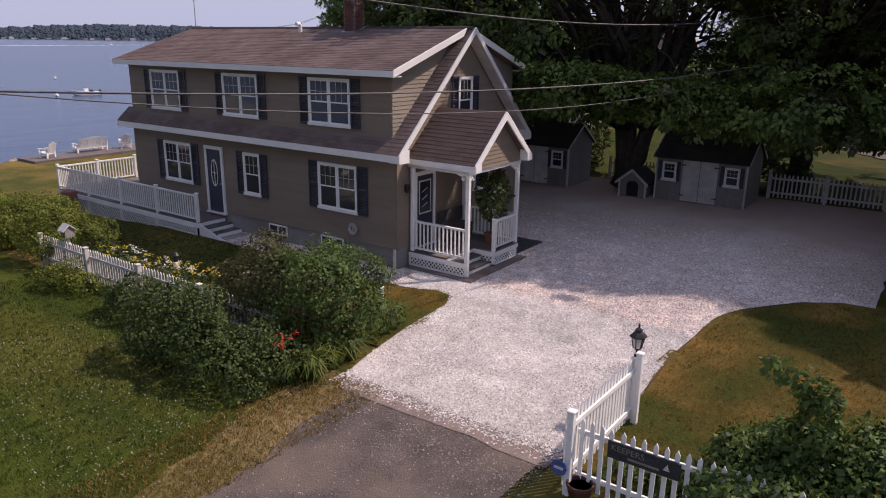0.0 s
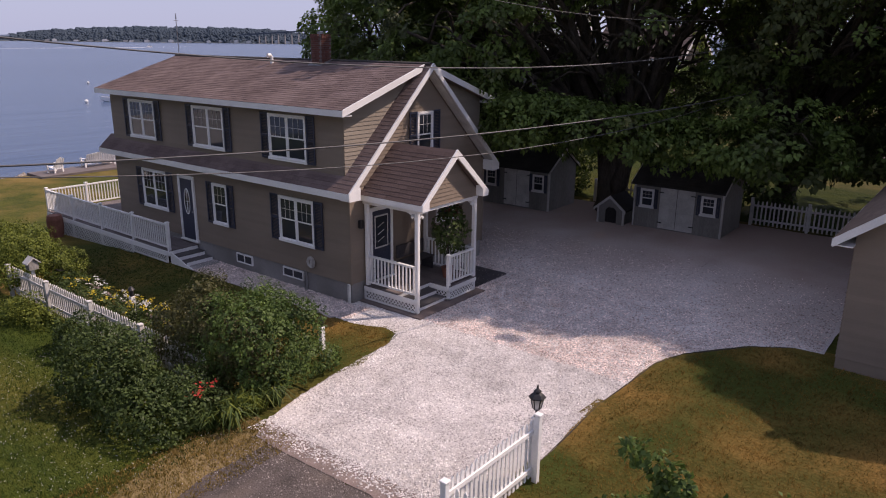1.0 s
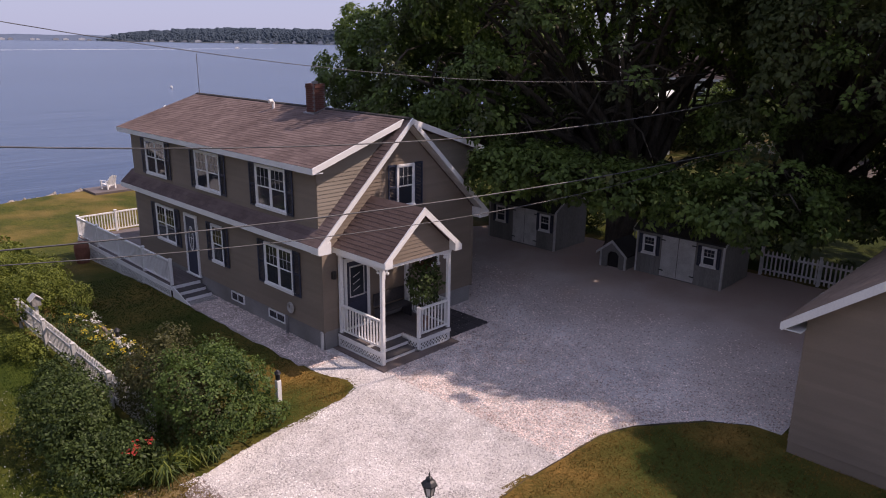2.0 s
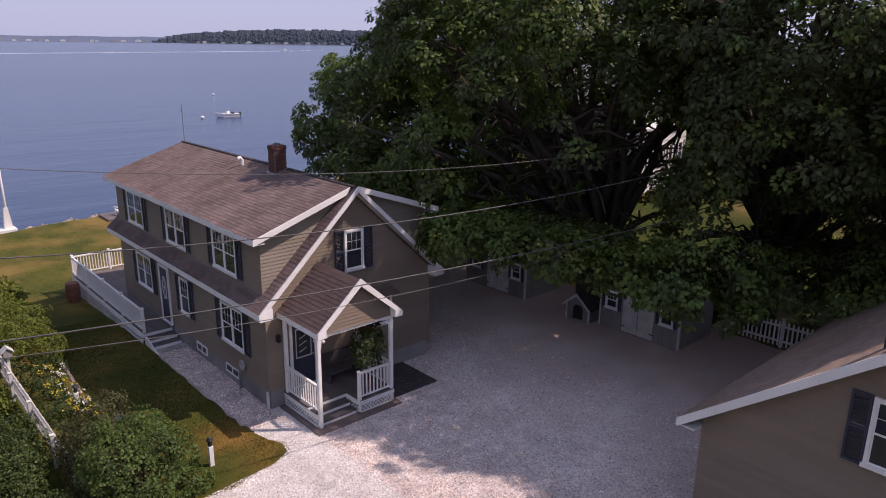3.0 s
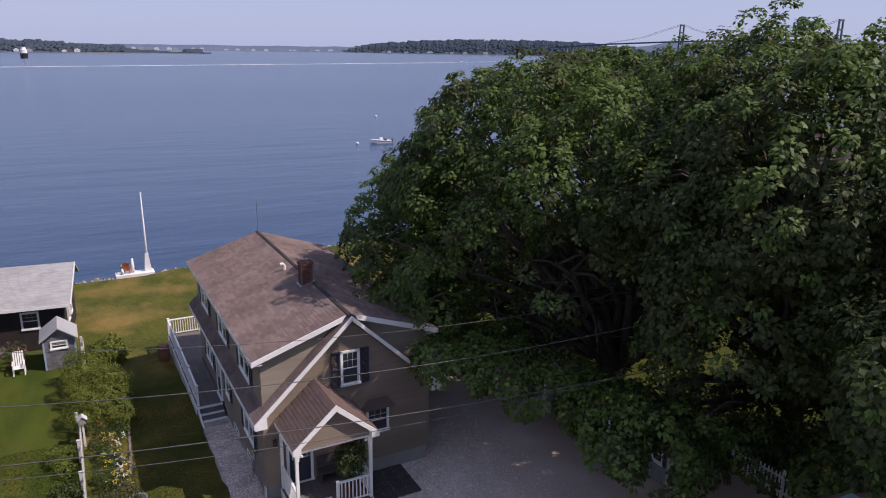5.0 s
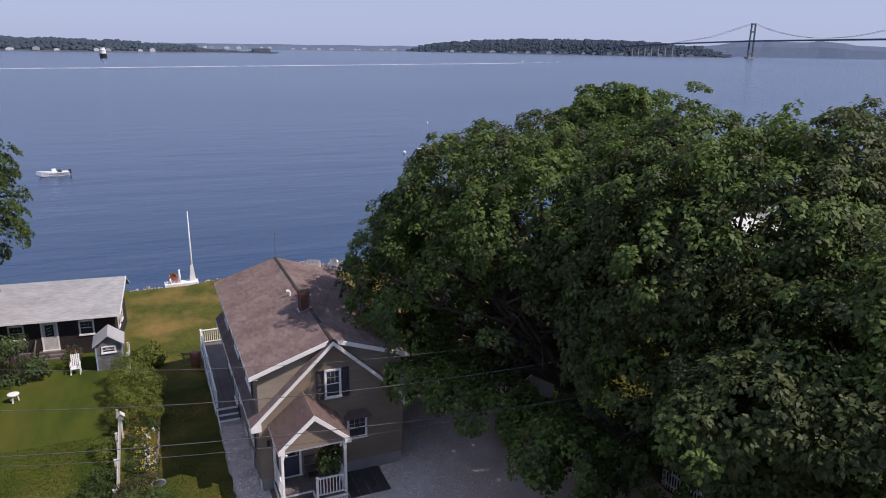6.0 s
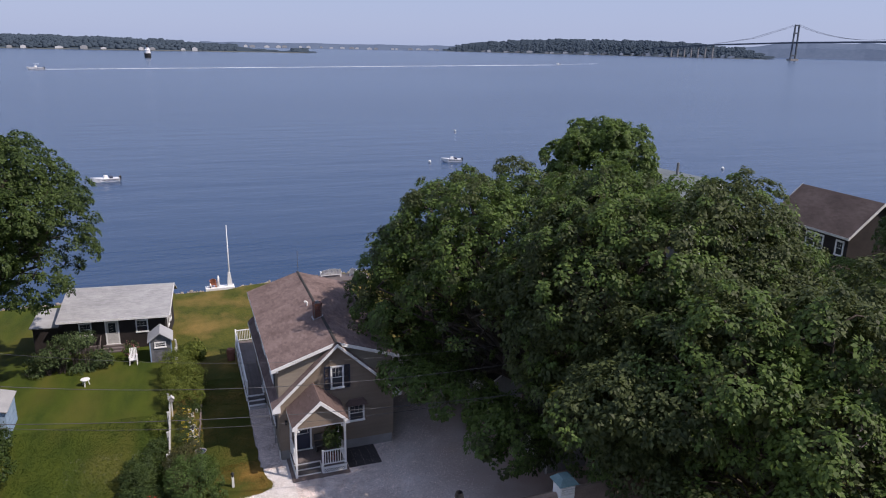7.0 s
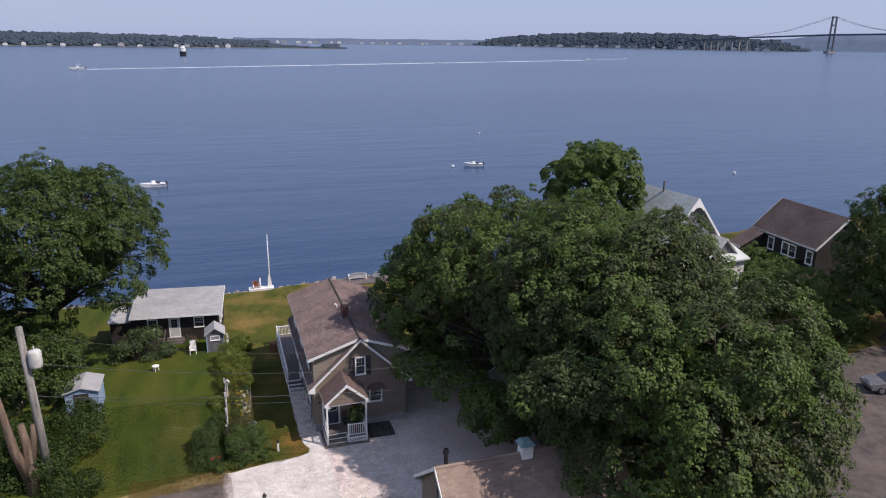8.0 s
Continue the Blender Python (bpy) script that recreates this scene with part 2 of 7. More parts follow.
def brown_shade_to(m, x0, x1, colour, most):
    """Takes a ground material, patch by patch, from its own colour at x0 to a browner, shaded one at x1."""
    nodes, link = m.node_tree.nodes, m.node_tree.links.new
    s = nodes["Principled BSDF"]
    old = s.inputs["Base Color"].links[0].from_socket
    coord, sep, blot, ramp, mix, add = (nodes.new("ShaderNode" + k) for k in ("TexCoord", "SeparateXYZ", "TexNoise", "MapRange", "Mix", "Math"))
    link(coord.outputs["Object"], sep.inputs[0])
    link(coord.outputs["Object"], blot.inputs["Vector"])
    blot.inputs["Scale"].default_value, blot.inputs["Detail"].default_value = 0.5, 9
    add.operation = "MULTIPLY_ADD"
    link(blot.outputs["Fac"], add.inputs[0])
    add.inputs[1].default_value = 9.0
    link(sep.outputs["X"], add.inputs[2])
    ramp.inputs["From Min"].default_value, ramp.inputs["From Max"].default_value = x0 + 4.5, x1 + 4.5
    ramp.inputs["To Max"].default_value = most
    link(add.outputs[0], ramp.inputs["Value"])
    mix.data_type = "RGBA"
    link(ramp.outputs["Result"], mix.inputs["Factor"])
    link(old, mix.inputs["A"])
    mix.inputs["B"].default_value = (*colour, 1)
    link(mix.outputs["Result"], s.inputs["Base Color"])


# browner yard ground, with the trees' shade put into the gravel colour
brown_shade_to(GRAVEL, 18.5, 28.0, (0.42, 0.30, 0.25), 0.92)
for m in (SHINGLE, SHINGLE_PIECE, GRASS_GREEN, GRASS_OLIVE, GRASS_DRY, GRASS_SIDE, STRAW, GRAVEL):      # rough grain scatters light back to its source
    m.node_tree.nodes["Principled BSDF"].inputs["Diffuse Roughness"].default_value = 0.9
STONE = material("pale gravel stones", (0.40, 0.37, 0.35), (0.76, 0.725, 0.70), 0.9, 2, 30, 0.3, 0.004, island=0.42)
# warmer, lighter stones: the colour makes up for gravel lying in shade
YARD_STONE = material("gravel stones warmed against shade", (0.40, 0.31, 0.28), (0.86, 0.73, 0.67), 0.9, 2, 30, 0.3, 0.004, island=0.5)
PATH_GRAVEL = material("brown path gravel", (0.27, 0.23, 0.21), (0.50, 0.44, 0.41), 0.9, 1.3, 22, 1.0, 0.022, spec=0.2, stain=(0.24, 0.19, 0.155), stain_at=0.58)
ASPHALT = material("old grey asphalt", (0.05, 0.042, 0.039), (0.135, 0.112, 0.104), 0.9, 1.6, 38, 1.0, 0.02, stain=(0.15, 0.118, 0.096), stain_at=0.62, spec=0.2)
APRON = material("brown stone edging", (0.13, 0.098, 0.088), (0.24, 0.185, 0.165), 0.9, 2, 30, 0.6, 0.01, vary=0.18)
ROCK = material("pale shore rock", (0.14, 0.12, 0.10), (0.34, 0.30, 0.26), 0.9, 1.2, 14, 0.6, 0.02, vary=0.2)
BEACH = material("wet brown beach", (0.085, 0.075, 0.068), (0.2, 0.175, 0.155), 0.85, 0.4, 9, 0.8, 0.05)
# far woods and hills carry the blue haze of distance in their colours
FAR_WOOD_HAZED = material("haze-tinted distant woods", (0.045, 0.064, 0.083), (0.062, 0.084, 0.107), 1.0, 0.01, 0.11, 0.0, 2.0, spec=0.0, island=0.05)
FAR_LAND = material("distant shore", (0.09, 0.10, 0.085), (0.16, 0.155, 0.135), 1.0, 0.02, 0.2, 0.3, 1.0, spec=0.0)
FAR_HAZE = material("distant hills with haze in colour", (0.095, 0.13, 0.185), (0.12, 0.155, 0.215), 1.0, 0.004, 0.05, 0.1, 1.0, spec=0.0)
BROWN_ROOF = material("dark brown roof shingles", (0.075, 0.055, 0.05), (0.13, 0.10, 0.09), 0.9, 0.5, 20, 0.4, 0.006, island=0.12, spec=0.2)
FADED = material("faded sign lettering", (0.16, 0.15, 0.13), (0.27, 0.26, 0.23), 0.8, 5, 40, 0)
PALE_ROOF = material("pale green grey shingles", (0.40, 0.43, 0.41), (0.55, 0.58, 0.56), 0.9, 0.5, 20, 0.4, 0.006, island=0.1, spec=0.2)
GRIT = material("brown lane grit", (0.12, 0.1, 0.09), (0.4, 0.35, 0.32), 0.9, 2, 30, 0.3, 0.004, island=0.5)
HULL = material("white boat hull", (0.72, 0.72, 0.72), (0.82, 0.82, 0.81), 0.3, 1, 10, 0)
FOAM = material("white wake foam", (0.5, 0.55, 0.6), (0.8, 0.82, 0.84), 0.9, 0.3, 2.0, 0.6, 0.05)
# the bridge's blue grey has distance haze mixed into the colour
STEEL_BLUE = material("haze-tinted bridge steel", (0.07, 0.09, 0.115), (0.1, 0.12, 0.145), 0.8, 0.1, 1, 0)
WIRE = material("cable", (0.05, 0.05, 0.052), (0.11, 0.11, 0.112), 0.6, 2, 10, 0)
SIGN_BLUE = material("blue sign paint", (0.04, 0.08, 0.25), (0.07, 0.12, 0.34), 0.5, 3, 20, 0)
SIGN_DARK = material("dark sign board", (0.02, 0.022, 0.026), (0.04, 0.043, 0.05), 0.6, 3, 20, 0.1, 0.003)
TEAL = material("teal cupola roof", (0.10, 0.19, 0.2), (0.17, 0.27, 0.28), 0.6, 3, 20, 0.1, 0.003)
ORANGE = material("faded orange plastic", (0.4, 0.13, 0.07), (0.5, 0.2, 0.12), 0.6, 3, 20, 0)
LAMP_GLASS = glassy("lantern glass", (0.5, 0.47, 0.45), 0.15)
WATER = water_surface()


# ---- mesh helpers ----
class Shape:
    """Collects faces and turns them into one mesh; pose m places what is added."""

    def __init__(self, m=None):
        self.v, self.f, self.m = [], [], m or Matrix()

    def raw(self, verts, faces):
        n = len(self.v)
        self.v += [tuple(self.m @ Vector(p)) for p in verts]
        self.f += [tuple(n + i for i in face) for face in faces]
        return self

    def box(self, x0, x1, y0, y1, z0, z1, c=0.0):
        if c <= 0:
            p = [(x, y, z) for x in (x0, x1) for y in (y0, y1) for z in (z0, z1)]
            return self.raw(p, [(0, 1, 3, 2), (4, 6, 7, 5), (0, 4, 5, 1), (2, 3, 7, 6), (0, 2, 6, 4), (1, 5, 7, 3)])
        bm = bmesh.new()
        bmesh.ops.create_cube(bm, size=1, matrix=Matrix.LocRotScale(((x0 + x1) / 2, (y0 + y1) / 2, (z0 + z1) / 2), None, (x1 - x0, y1 - y0, z1 - z0)))
        bmesh.ops.bevel(bm, geom=list(bm.edges), offset=c, segments=1, affect="EDGES")
        bm.verts.index_update()
        self.raw([v.co.copy() for v in bm.verts], [[v.index for v in f.verts] for f in bm.faces])
        bm.free()
        return self

    def prism(self, poly, axis, lo, hi):
        """A polygon in the two other axes, drawn out along one axis (0, 1 or 2) from lo to hi."""
        def put(a, b, c):
            p = [a, b]
            p.insert(axis, c)
            return tuple(p)
        n = len(poly)
        v = [put(a, b, lo) for a, b in poly] + [put(a, b, hi) for a, b in poly]
        return self.raw(v, [tuple(range(n))[::-1], tuple(range(n, 2 * n))] + [(i, (i + 1) % n, n + (i + 1) % n, n + i) for i in range(n)])

    def bar(self, a, b, w, h, up=(0, 0, 1)):
        """A square bar from a to b, w across and h along up."""
        a, b = Vector(a), Vector(b)
        d = (b - a).normalized()
        s = d.cross(Vector(up)).normalized() * w / 2
        u = s.cross(d).normalized() * h / 2
        v = [p + i * s + j * u for p in (a, b) for i, j in ((-1, -1), (1, -1), (1, 1), (-1, 1))]
        return self.raw(v, [(3, 2, 1, 0), (4, 5, 6, 7), (0, 1, 5, 4), (1, 2, 6, 5), (2, 3, 7, 6), (3, 0, 4, 7)])

    def tube(self, points, radii, n=8, cap=True):
        points = [Vector(p) for p in points]
        if not isinstance(radii, (list, tuple)):
            radii = [radii] * len(points)
        v, f = [], []
        for i, p in enumerate(points):
            d = (points[min(i + 1, len(points) - 1)] - points[max(i - 1, 0)]).normalized()
            s = d.cross(Vector((0.31, 0.2, 1) if abs(d.z) < 0.95 else (1, 0.1, 0))).normalized()
            u = s.cross(d)
            v += [p + radii[i] * (math.cos(2 * math.pi * k / n) * s + math.sin(2 * math.pi * k / n) * u) for k in range(n)]
        for i in range(len(points) - 1):
            f += [(i * n + k, i * n + (k + 1) % n, (i + 1) * n + (k + 1) % n, (i + 1) * n + k) for k in range(n)]
        if cap:
            f += [tuple(range(n))[::-1], tuple(range((len(points) - 1) * n, len(points) * n))]
        return self.raw(v, f)

    def lathe(self, profile, n=16, at=(0, 0, 0)):
        at = Vector(at)
        v, f = [], []
        for r, z in profile:
            v += [at + Vector((r * math.cos(2 * math.pi * k / n), r * math.sin(2 * math.pi * k / n), z)) for k in range(n)]
        for i in range(len(profile) - 1):
            f += [(i * n + k, i * n + (k + 1) % n, (i + 1) * n + (k + 1) % n, (i + 1) * n + k) for k in range(n)]
        f += [tuple(range(n))[::-1], tuple(range((len(profile) - 1) * n, len(profile) * n))]
        return self.raw(v, f)

    def mesh(self, name, smooth=False):
        me = bpy.data.meshes.new(name)
        me.from_pydata(self.v, [], self.f)
        me.update()
        if smooth:
            me.shade_smooth()
        return me


def part(name, shape, mat, parent, label="", smooth=False, kind=""):
    """One mesh under a thing or a part; shape is a Shape or a ready mesh."""
    me = shape.mesh(name, smooth) if isinstance(shape, Shape) else shape
    if not me.materials:
        me.materials.append(mat)
    ob = new(name, me)
    ob.parent = parent
    return tagged(ob, label, kind=kind)


def thing(name, label, category, group="", at=None, kind=""):
    ob = new(name)
    ob.empty_display_size = 0.2
    if at is not None:
        ob.matrix_basis = at
    return tagged(ob, label, category, group, kind)


def solid(name, shape, mat, label, category, group="", smooth=False, kind=""):
    """A thing that is one mesh."""
    me = shape.mesh(name, smooth) if isinstance(shape, Shape) else shape
    if not me.materials:
        me.materials.append(mat)
    return tagged(new(name, me), label, category, group, kind)


def quads(name, verts):
    """One mesh of separate four-cornered faces from an array (n, 4, 3)."""
    verts = np.ascontiguousarray(verts, dtype=np.float32).reshape(-1, 3)
    n = len(verts) // 4
    me = bpy.data.meshes.new(name)
    me.vertices.add(4 * n)
    me.vertices.foreach_set("co", verts.ravel())
    me.loops.add(4 * n)
    me.loops.foreach_set("vertex_index", np.arange(4 * n, dtype=np.int32))
    me.polygons.add(n)
    me.polygons.foreach_set("loop_start", np.arange(0, 4 * n, 4, dtype=np.int32))
    me.update(calc_edges=True)
    return me


def smooth_step(a, b, x):
    t = max(0.0, min(1.0, (x - a) / (b - a)))
    return t * t * (3 - 2 * t)


def gz(x, y):
    """The height of the land: level round the house, rising a little to the sheds, falling to the shore."""
    land = 0.3 * smooth_step(20, 27.5, x) * (1 - smooth_step(18, 30, y)) - 1.08 * smooth_step(18, 46, y)
    edge = 46.3 + 0.1 * max(0, x - 10)
    beach = smooth_step(edge, edge + 0.5, y) * 0.7 + smooth_step(edge, edge + 10, y) * 2.6 + smooth_step(edge + 10, edge + 60, y) * 6
    return land - beach


SEA = -4.0

# ---- ground, water and paths ----
def ticks(lo, hi, fine_lo, fine_hi, step):
    near = list(np.arange(fine_lo, fine_hi + step / 2, step))
    out, d, x = [], step, fine_hi
    while x < hi:
        d *= 1.45
        x = min(hi, x + d)
        out.append(x)
    left, d, x = [], step, fine_lo
    while x > lo:
        d *= 1.45
        x = max(lo, x - d)
        left.append(x)
    return left[::-1] + near + out


def ground_sheet():
    xs, ys = ticks(-4600, 4600, -40, 90, 2.0), ticks(-4600, 4600, -40, 76, 1.0)
    s = Shape()
    s.v = [(x, y, gz(x, y) - 0.03 - (40.0 if abs(x) > 1500 or y > 1500 else 0)) for y in ys for x in xs]
    n = len(xs)
    s.f = [(j * n + i, j * n + i + 1, (j + 1) * n + i + 1, (j + 1) * n + i) for j in range(len(ys) - 1) for i in range(n - 1)]
    return s


ground_mesh = ground_sheet().mesh("ground", True)
ground_mesh.materials.append(GRASS_OLIVE)
ground_mesh.materials.append(BEACH)
for poly in ground_mesh.polygons:
    cx, cy, _ = poly.center
    poly.material_index = 1 if cy > 46.3 + 0.1 * max(0, cx - 10) else 0
solid("ground", ground_mesh, None, "olive summer grass sloping down to a brown beach", "ground", kind="structure")
sea = Shape()
sea.raw([(-4800, 40, SEA), (4800, 40, SEA), (4800, 4800, SEA), (-4800, 4800, SEA)], [(0, 1, 2, 3)])
solid("water", sea, WATER, "rippled blue grey bay water", "water", kind="structure")


def ragged(poly, step=0.45, amp=0.06, seed=0):
    """A polygon's outline cut finer and roughened."""
    rng, out = random.Random(seed), []
    for (x0, y0), (x1, y1) in zip(poly, poly[1:] + poly[:1]):
        n = max(1, int(math.hypot(x1 - x0, y1 - y0) / step))
        for i in range(n):
            t = i / n
            out.append((x0 + (x1 - x0) * t + rng.uniform(-amp, amp), y0 + (y1 - y0) * t + rng.uniform(-amp, amp)))
    return out


def inside(x, y, poly):
    hit = False
    for (x0, y0), (x1, y1) in zip(poly, poly[1:] + poly[:1]):
        if (y0 > y) != (y1 > y) and x < x0 + (x1 - x0) * (y - y0) / (y1 - y0):
            hit = not hit
    return hit


def sheet(name, poly, lift, mat, label, category, grid=1.0, amp=0.06, seed=0, bumpy=0.0):
    """A surface laid over the land within a polygon."""
    from mathutils.geometry import delaunay_2d_cdt
    edge = ragged(poly, 0.45, amp, seed)
    n = len(edge)
    xs, ys = [p[0] for p in edge], [p[1] for p in edge]
    pts = [Vector(p) for p in edge]
    rng = random.Random(seed + 9)
    y = min(ys) + grid / 2
    while y < max(ys):
        x = min(xs) + grid / 2
        while x < max(xs):
            if inside(x, y, edge):
                pts.append(Vector((x + rng.uniform(-.2, .2) * grid, y + rng.uniform(-.2, .2) * grid)))
            x += grid
        y += grid
    v, _, f, *_ = delaunay_2d_cdt(pts, [(i, (i + 1) % n) for i in range(n)], [], 1, 1e-5)
    s = Shape()
    s.v = [(p.x, p.y, gz(p.x, p.y) + lift + bumpy * noise.noise((p.x * 0.7, p.y * 0.7, 3))) for p in v]
    s.f = [tuple(t) for t in f]
    me = s.mesh(name, True)
    if me.polygons and me.polygons[0].normal.z < 0:
        me.flip_normals()
    return solid(name, me, mat, label, category, kind="structure")


GRAVEL_EDGE = [(8.85, 3.98), (8.88, 8.95), (10.1, 9.25), (11.4, 9.46), (12.5, 9.55), (13.25, 9.62), (13.8, 9.9), (13.94, 10.38), (13.62, 11.3),
               (13.55, 13), (13.52, 19.3), (22.5, 19.3), (24.5, 24), (27.5, 19.0), (30.6, 17.5), (30.8, 6), (30.9, 0.9), (19.6, 0.9),
               (19.55, 1.6), (18.9, 2.5), (18.2, 3.05), (17.4, 3.65), (16.4, 3.98), (13.7, 4.12), (11.2, 3.98)]
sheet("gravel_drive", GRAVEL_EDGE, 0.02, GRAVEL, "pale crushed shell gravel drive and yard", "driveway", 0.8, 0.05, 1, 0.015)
sheet("lawn", [(-40, 8.55), (8.7, 8.75), (8.75, 27), (9.2, 46.3), (-40, 44.5)], 0.0, GRASS_GREEN, "mown green neighbouring lawn with clover", "lawn", 1.2, 0.08, 2, 0.03)
sheet("dry_lawn", [(8.7, 4.1), (11.2, 4.12), (13.7, 4.26), (16.4, 4.12), (17.5, 3.78), (18.32, 3.16), (19.02, 2.58), (19.68, 1.65), (19.75, 0.6), (18.6, -8), (17, -22), (8.7, -22)],
      0.012, GRASS_DRY, "tawny drought-dry front lawn", "lawn", 1.0, 0.05, 3, 0.04)
sheet("lane", [(-60, 3.2), (-60, 7.3), (2, 7.5), (5.2, 7.85), (7.0, 8.2), (8.45, 8.35), (8.5, 4.3), (7.4, 4.5), (5, 4.0), (0, 3.4)], 0.015, ASPHALT,
      "worn grey asphalt lane with dusty patches", "road", 1.0, 0.1, 4, 0.01)
sheet("verge", [(-30, 7.2), (-30, 8.1), (2.6, 8.3), (5.5, 8.9), (7.2, 9.4), (8.84, 9.15), (8.84, 8.2), (7, 8.1), (5.2, 7.75), (2, 7.4)], 0.008, STRAW,
      "straw coloured dry verge of the lane", "verge", 0.8, 0.15, 5, 0.02)
sheet("road", [(42, -30), (41.5, -6), (46, 2.5), (54, 9.5), (64, 12), (75, 11), (75, 2), (60, -2), (54, -8), (52, -30)], 0.02, ASPHALT,
      "shaded grey side road and parking", "road", 1.5, 0.15, 6)
sheet("back_lawn", [(31.4, -6), (31.4, 30), (52, 33), (50, 14), (41.5, 4), (41, -6)], 0.0, GRASS_GREEN, "bright green lawn behind the sheds", "lawn", 1.5, 0.1, 7, 0.03)

sheet("side_lawn", [(10.3, 9.3), (11.4, 9.34), (12.5, 9.43), (13.3, 9.5), (13.9, 9.82), (14.05, 10.38), (13.72, 11.3), (13.62, 13), (13.58, 19.6), (13.3, 27.5), (10.3, 27.5)],
      0.014, GRASS_SIDE, "thin olive and tawny lawn beside the house", "lawn", 0.8, 0.06, 11, 0.02)
sheet("dry_side_lawn", [(11.2, 9.36), (12.5, 9.44), (13.3, 9.52), (13.88, 9.83), (14.02, 10.38), (13.7, 11.3), (13.6, 12.6), (12.9, 12.9), (12.2, 12.3), (11.7, 11.2)],
      0.022, GRASS_DRY, "scorched rusty tip of the side lawn", "lawn", 0.5, 0.16, 12, 0.02)
sheet("gravel_path", [(13.5, 12.0), (14.0, 11.6), (14.64, 12.2), (14.66, 19.0), (13.5, 19.0)], 0.034, PATH_GRAVEL, "brown gravel path along the house wall", "path", 0.5, 0.07, 13, 0.012)
sheet("apron", [(8.38, 4.25), (8.42, 8.6), (8.95, 9.0), (8.98, 4.1)], 0.027, APRON, "dusty brown grit between drive and lane", "driveway", 0.4, 0.05, 8, 0.01)

# ---- the house ----
X0, X1, YG, YF = 14.65, 21.05, 12.33, 25.0      # side walls, near and far gable
RX, RZ = 17.86, 6.71                            # ridge
EAVE_X0, EAVE_X1, EAVE_Z = 14.27, 21.45, 3.36
SLOPE = (RZ - EAVE_Z) / (RX - EAVE_X0)
DX0, DX1, DZ = 14.68, 21.02, 5.56               # dormer walls and the top of their eaves
DTIP = 3.52                                     # from the ridge to a dormer's eave
DSLOPE = (RZ - 0.02 - DZ) / DTIP
DY0, DY1 = 12.52, 24.95
house = thing("house", "two-storey tan clapboard house with brown shingle roof and navy shutters", "house")


def roof_z(x):
    return RZ - SLOPE * abs(x - RX)


def dormer_z(x):
    return RZ - 0.02 - DSLOPE * abs(x - RX)


part("foundation", Shape().box(X0 + 0.03, X1 - 0.03, YG + 0.03, YF - 0.03, -0.05, 0.62), CONCRETE, house, "grey concrete foundation")
EX = 0.112


def board(parent, place, lo, hi, z, mat=SIDING):
    """One clapboard: place(u, z, d) gives a point of the wall, d metres proud."""
    if hi - lo < 0.05:
        return
    v = [place(u, zz, d) for u in (lo, hi) for zz, d in ((z, 0.001), (z, 0.021), (z + EX + 0.012, 0.006), (z + EX + 0.012, 0.001))]
    part("siding_board", Shape().raw(v, [(0, 1, 5, 4), (1, 2, 6, 5), (2, 3, 7, 6), (0, 3, 2, 1), (4, 5, 6, 7)]), mat, parent)


# the four outer walls, each a solid core that carries its boards
side_l = lambda u, z, d: (X0 - d, u, z)
gable_n = lambda u, z, d: (u, YG - d, z)
wall_l = part("wall", Shape().box(X0, X0 + 0.15, YG, YF, 0.62, 3.5), SIDING, house)
wall_g = part("wall", Shape().prism([(X0 + 0.15, 0.62), (X1 - 0.15, 0.62), (X1 - 0.15, 3.62), (RX, RZ - 0.22), (X0 + 0.15, 3.62)], 1, YG, YG + 0.15), SIDING, house)
part("wall", Shape().box(X1 - 0.15, X1, YG, YF, 0.62, 3.5), SIDING, house)
part("wall", Shape().prism([(X0 + 0.15, 0.62), (X1 - 0.15, 0.62), (X1 - 0.15, 3.62), (RX, RZ - 0.22), (X0 + 0.15, 3.62)], 1, YF - 0.15, YF), SIDING, house)
z = 0.62
while z < 3.30:
    board(wall_l, side_l, YG - 0.0, YF, z)
    z += EX
z = 0.62
while z < RZ - 0.3:
    reach = min(X1 - RX, (RZ - 0.2 - z - EX) / SLOPE)
    board(wall_g, gable_n, max(X0, RX - reach), RX + reach, z)
    z += EX
for cx in (X0, X1):
    part("corner_board", Shape().box(cx - 0.035, cx + 0.035, YG - 0.035, YG + 0.06, 0.6, 3.3), SIDING, house)

# main roof: a thin slab on each side, open where the dormers stand, with its shingles
roof = part("roof", Shape()
            .prism([(EAVE_X0, EAVE_Z), (RX, RZ), (RX, RZ - 0.16), (EAVE_X0, EAVE_Z - 0.14)], 1, 11.98, DY0)
            .prism([(EAVE_X1, EAVE_Z), (RX, RZ), (RX, RZ - 0.16), (EAVE_X1, EAVE_Z - 0.14)][::-1], 1, 11.98, DY0)
            .prism([(EAVE_X0, EAVE_Z), (DX0 + 0.1, roof_z(DX0 + 0.1)), (DX0 + 0.1, roof_z(DX0 + 0.1) - 0.14), (EAVE_X0, EAVE_Z - 0.14)], 1, DY0, 25.4)
            .prism([(EAVE_X1, EAVE_Z), (DX1 - 0.1, roof_z(DX1 - 0.1)), (DX1 - 0.1, roof_z(DX1 - 0.1) - 0.14), (EAVE_X1, EAVE_Z - 0.14)][::-1], 1, DY0, 25.4),
            SHINGLE, house, "brown asphalt shingle roof")
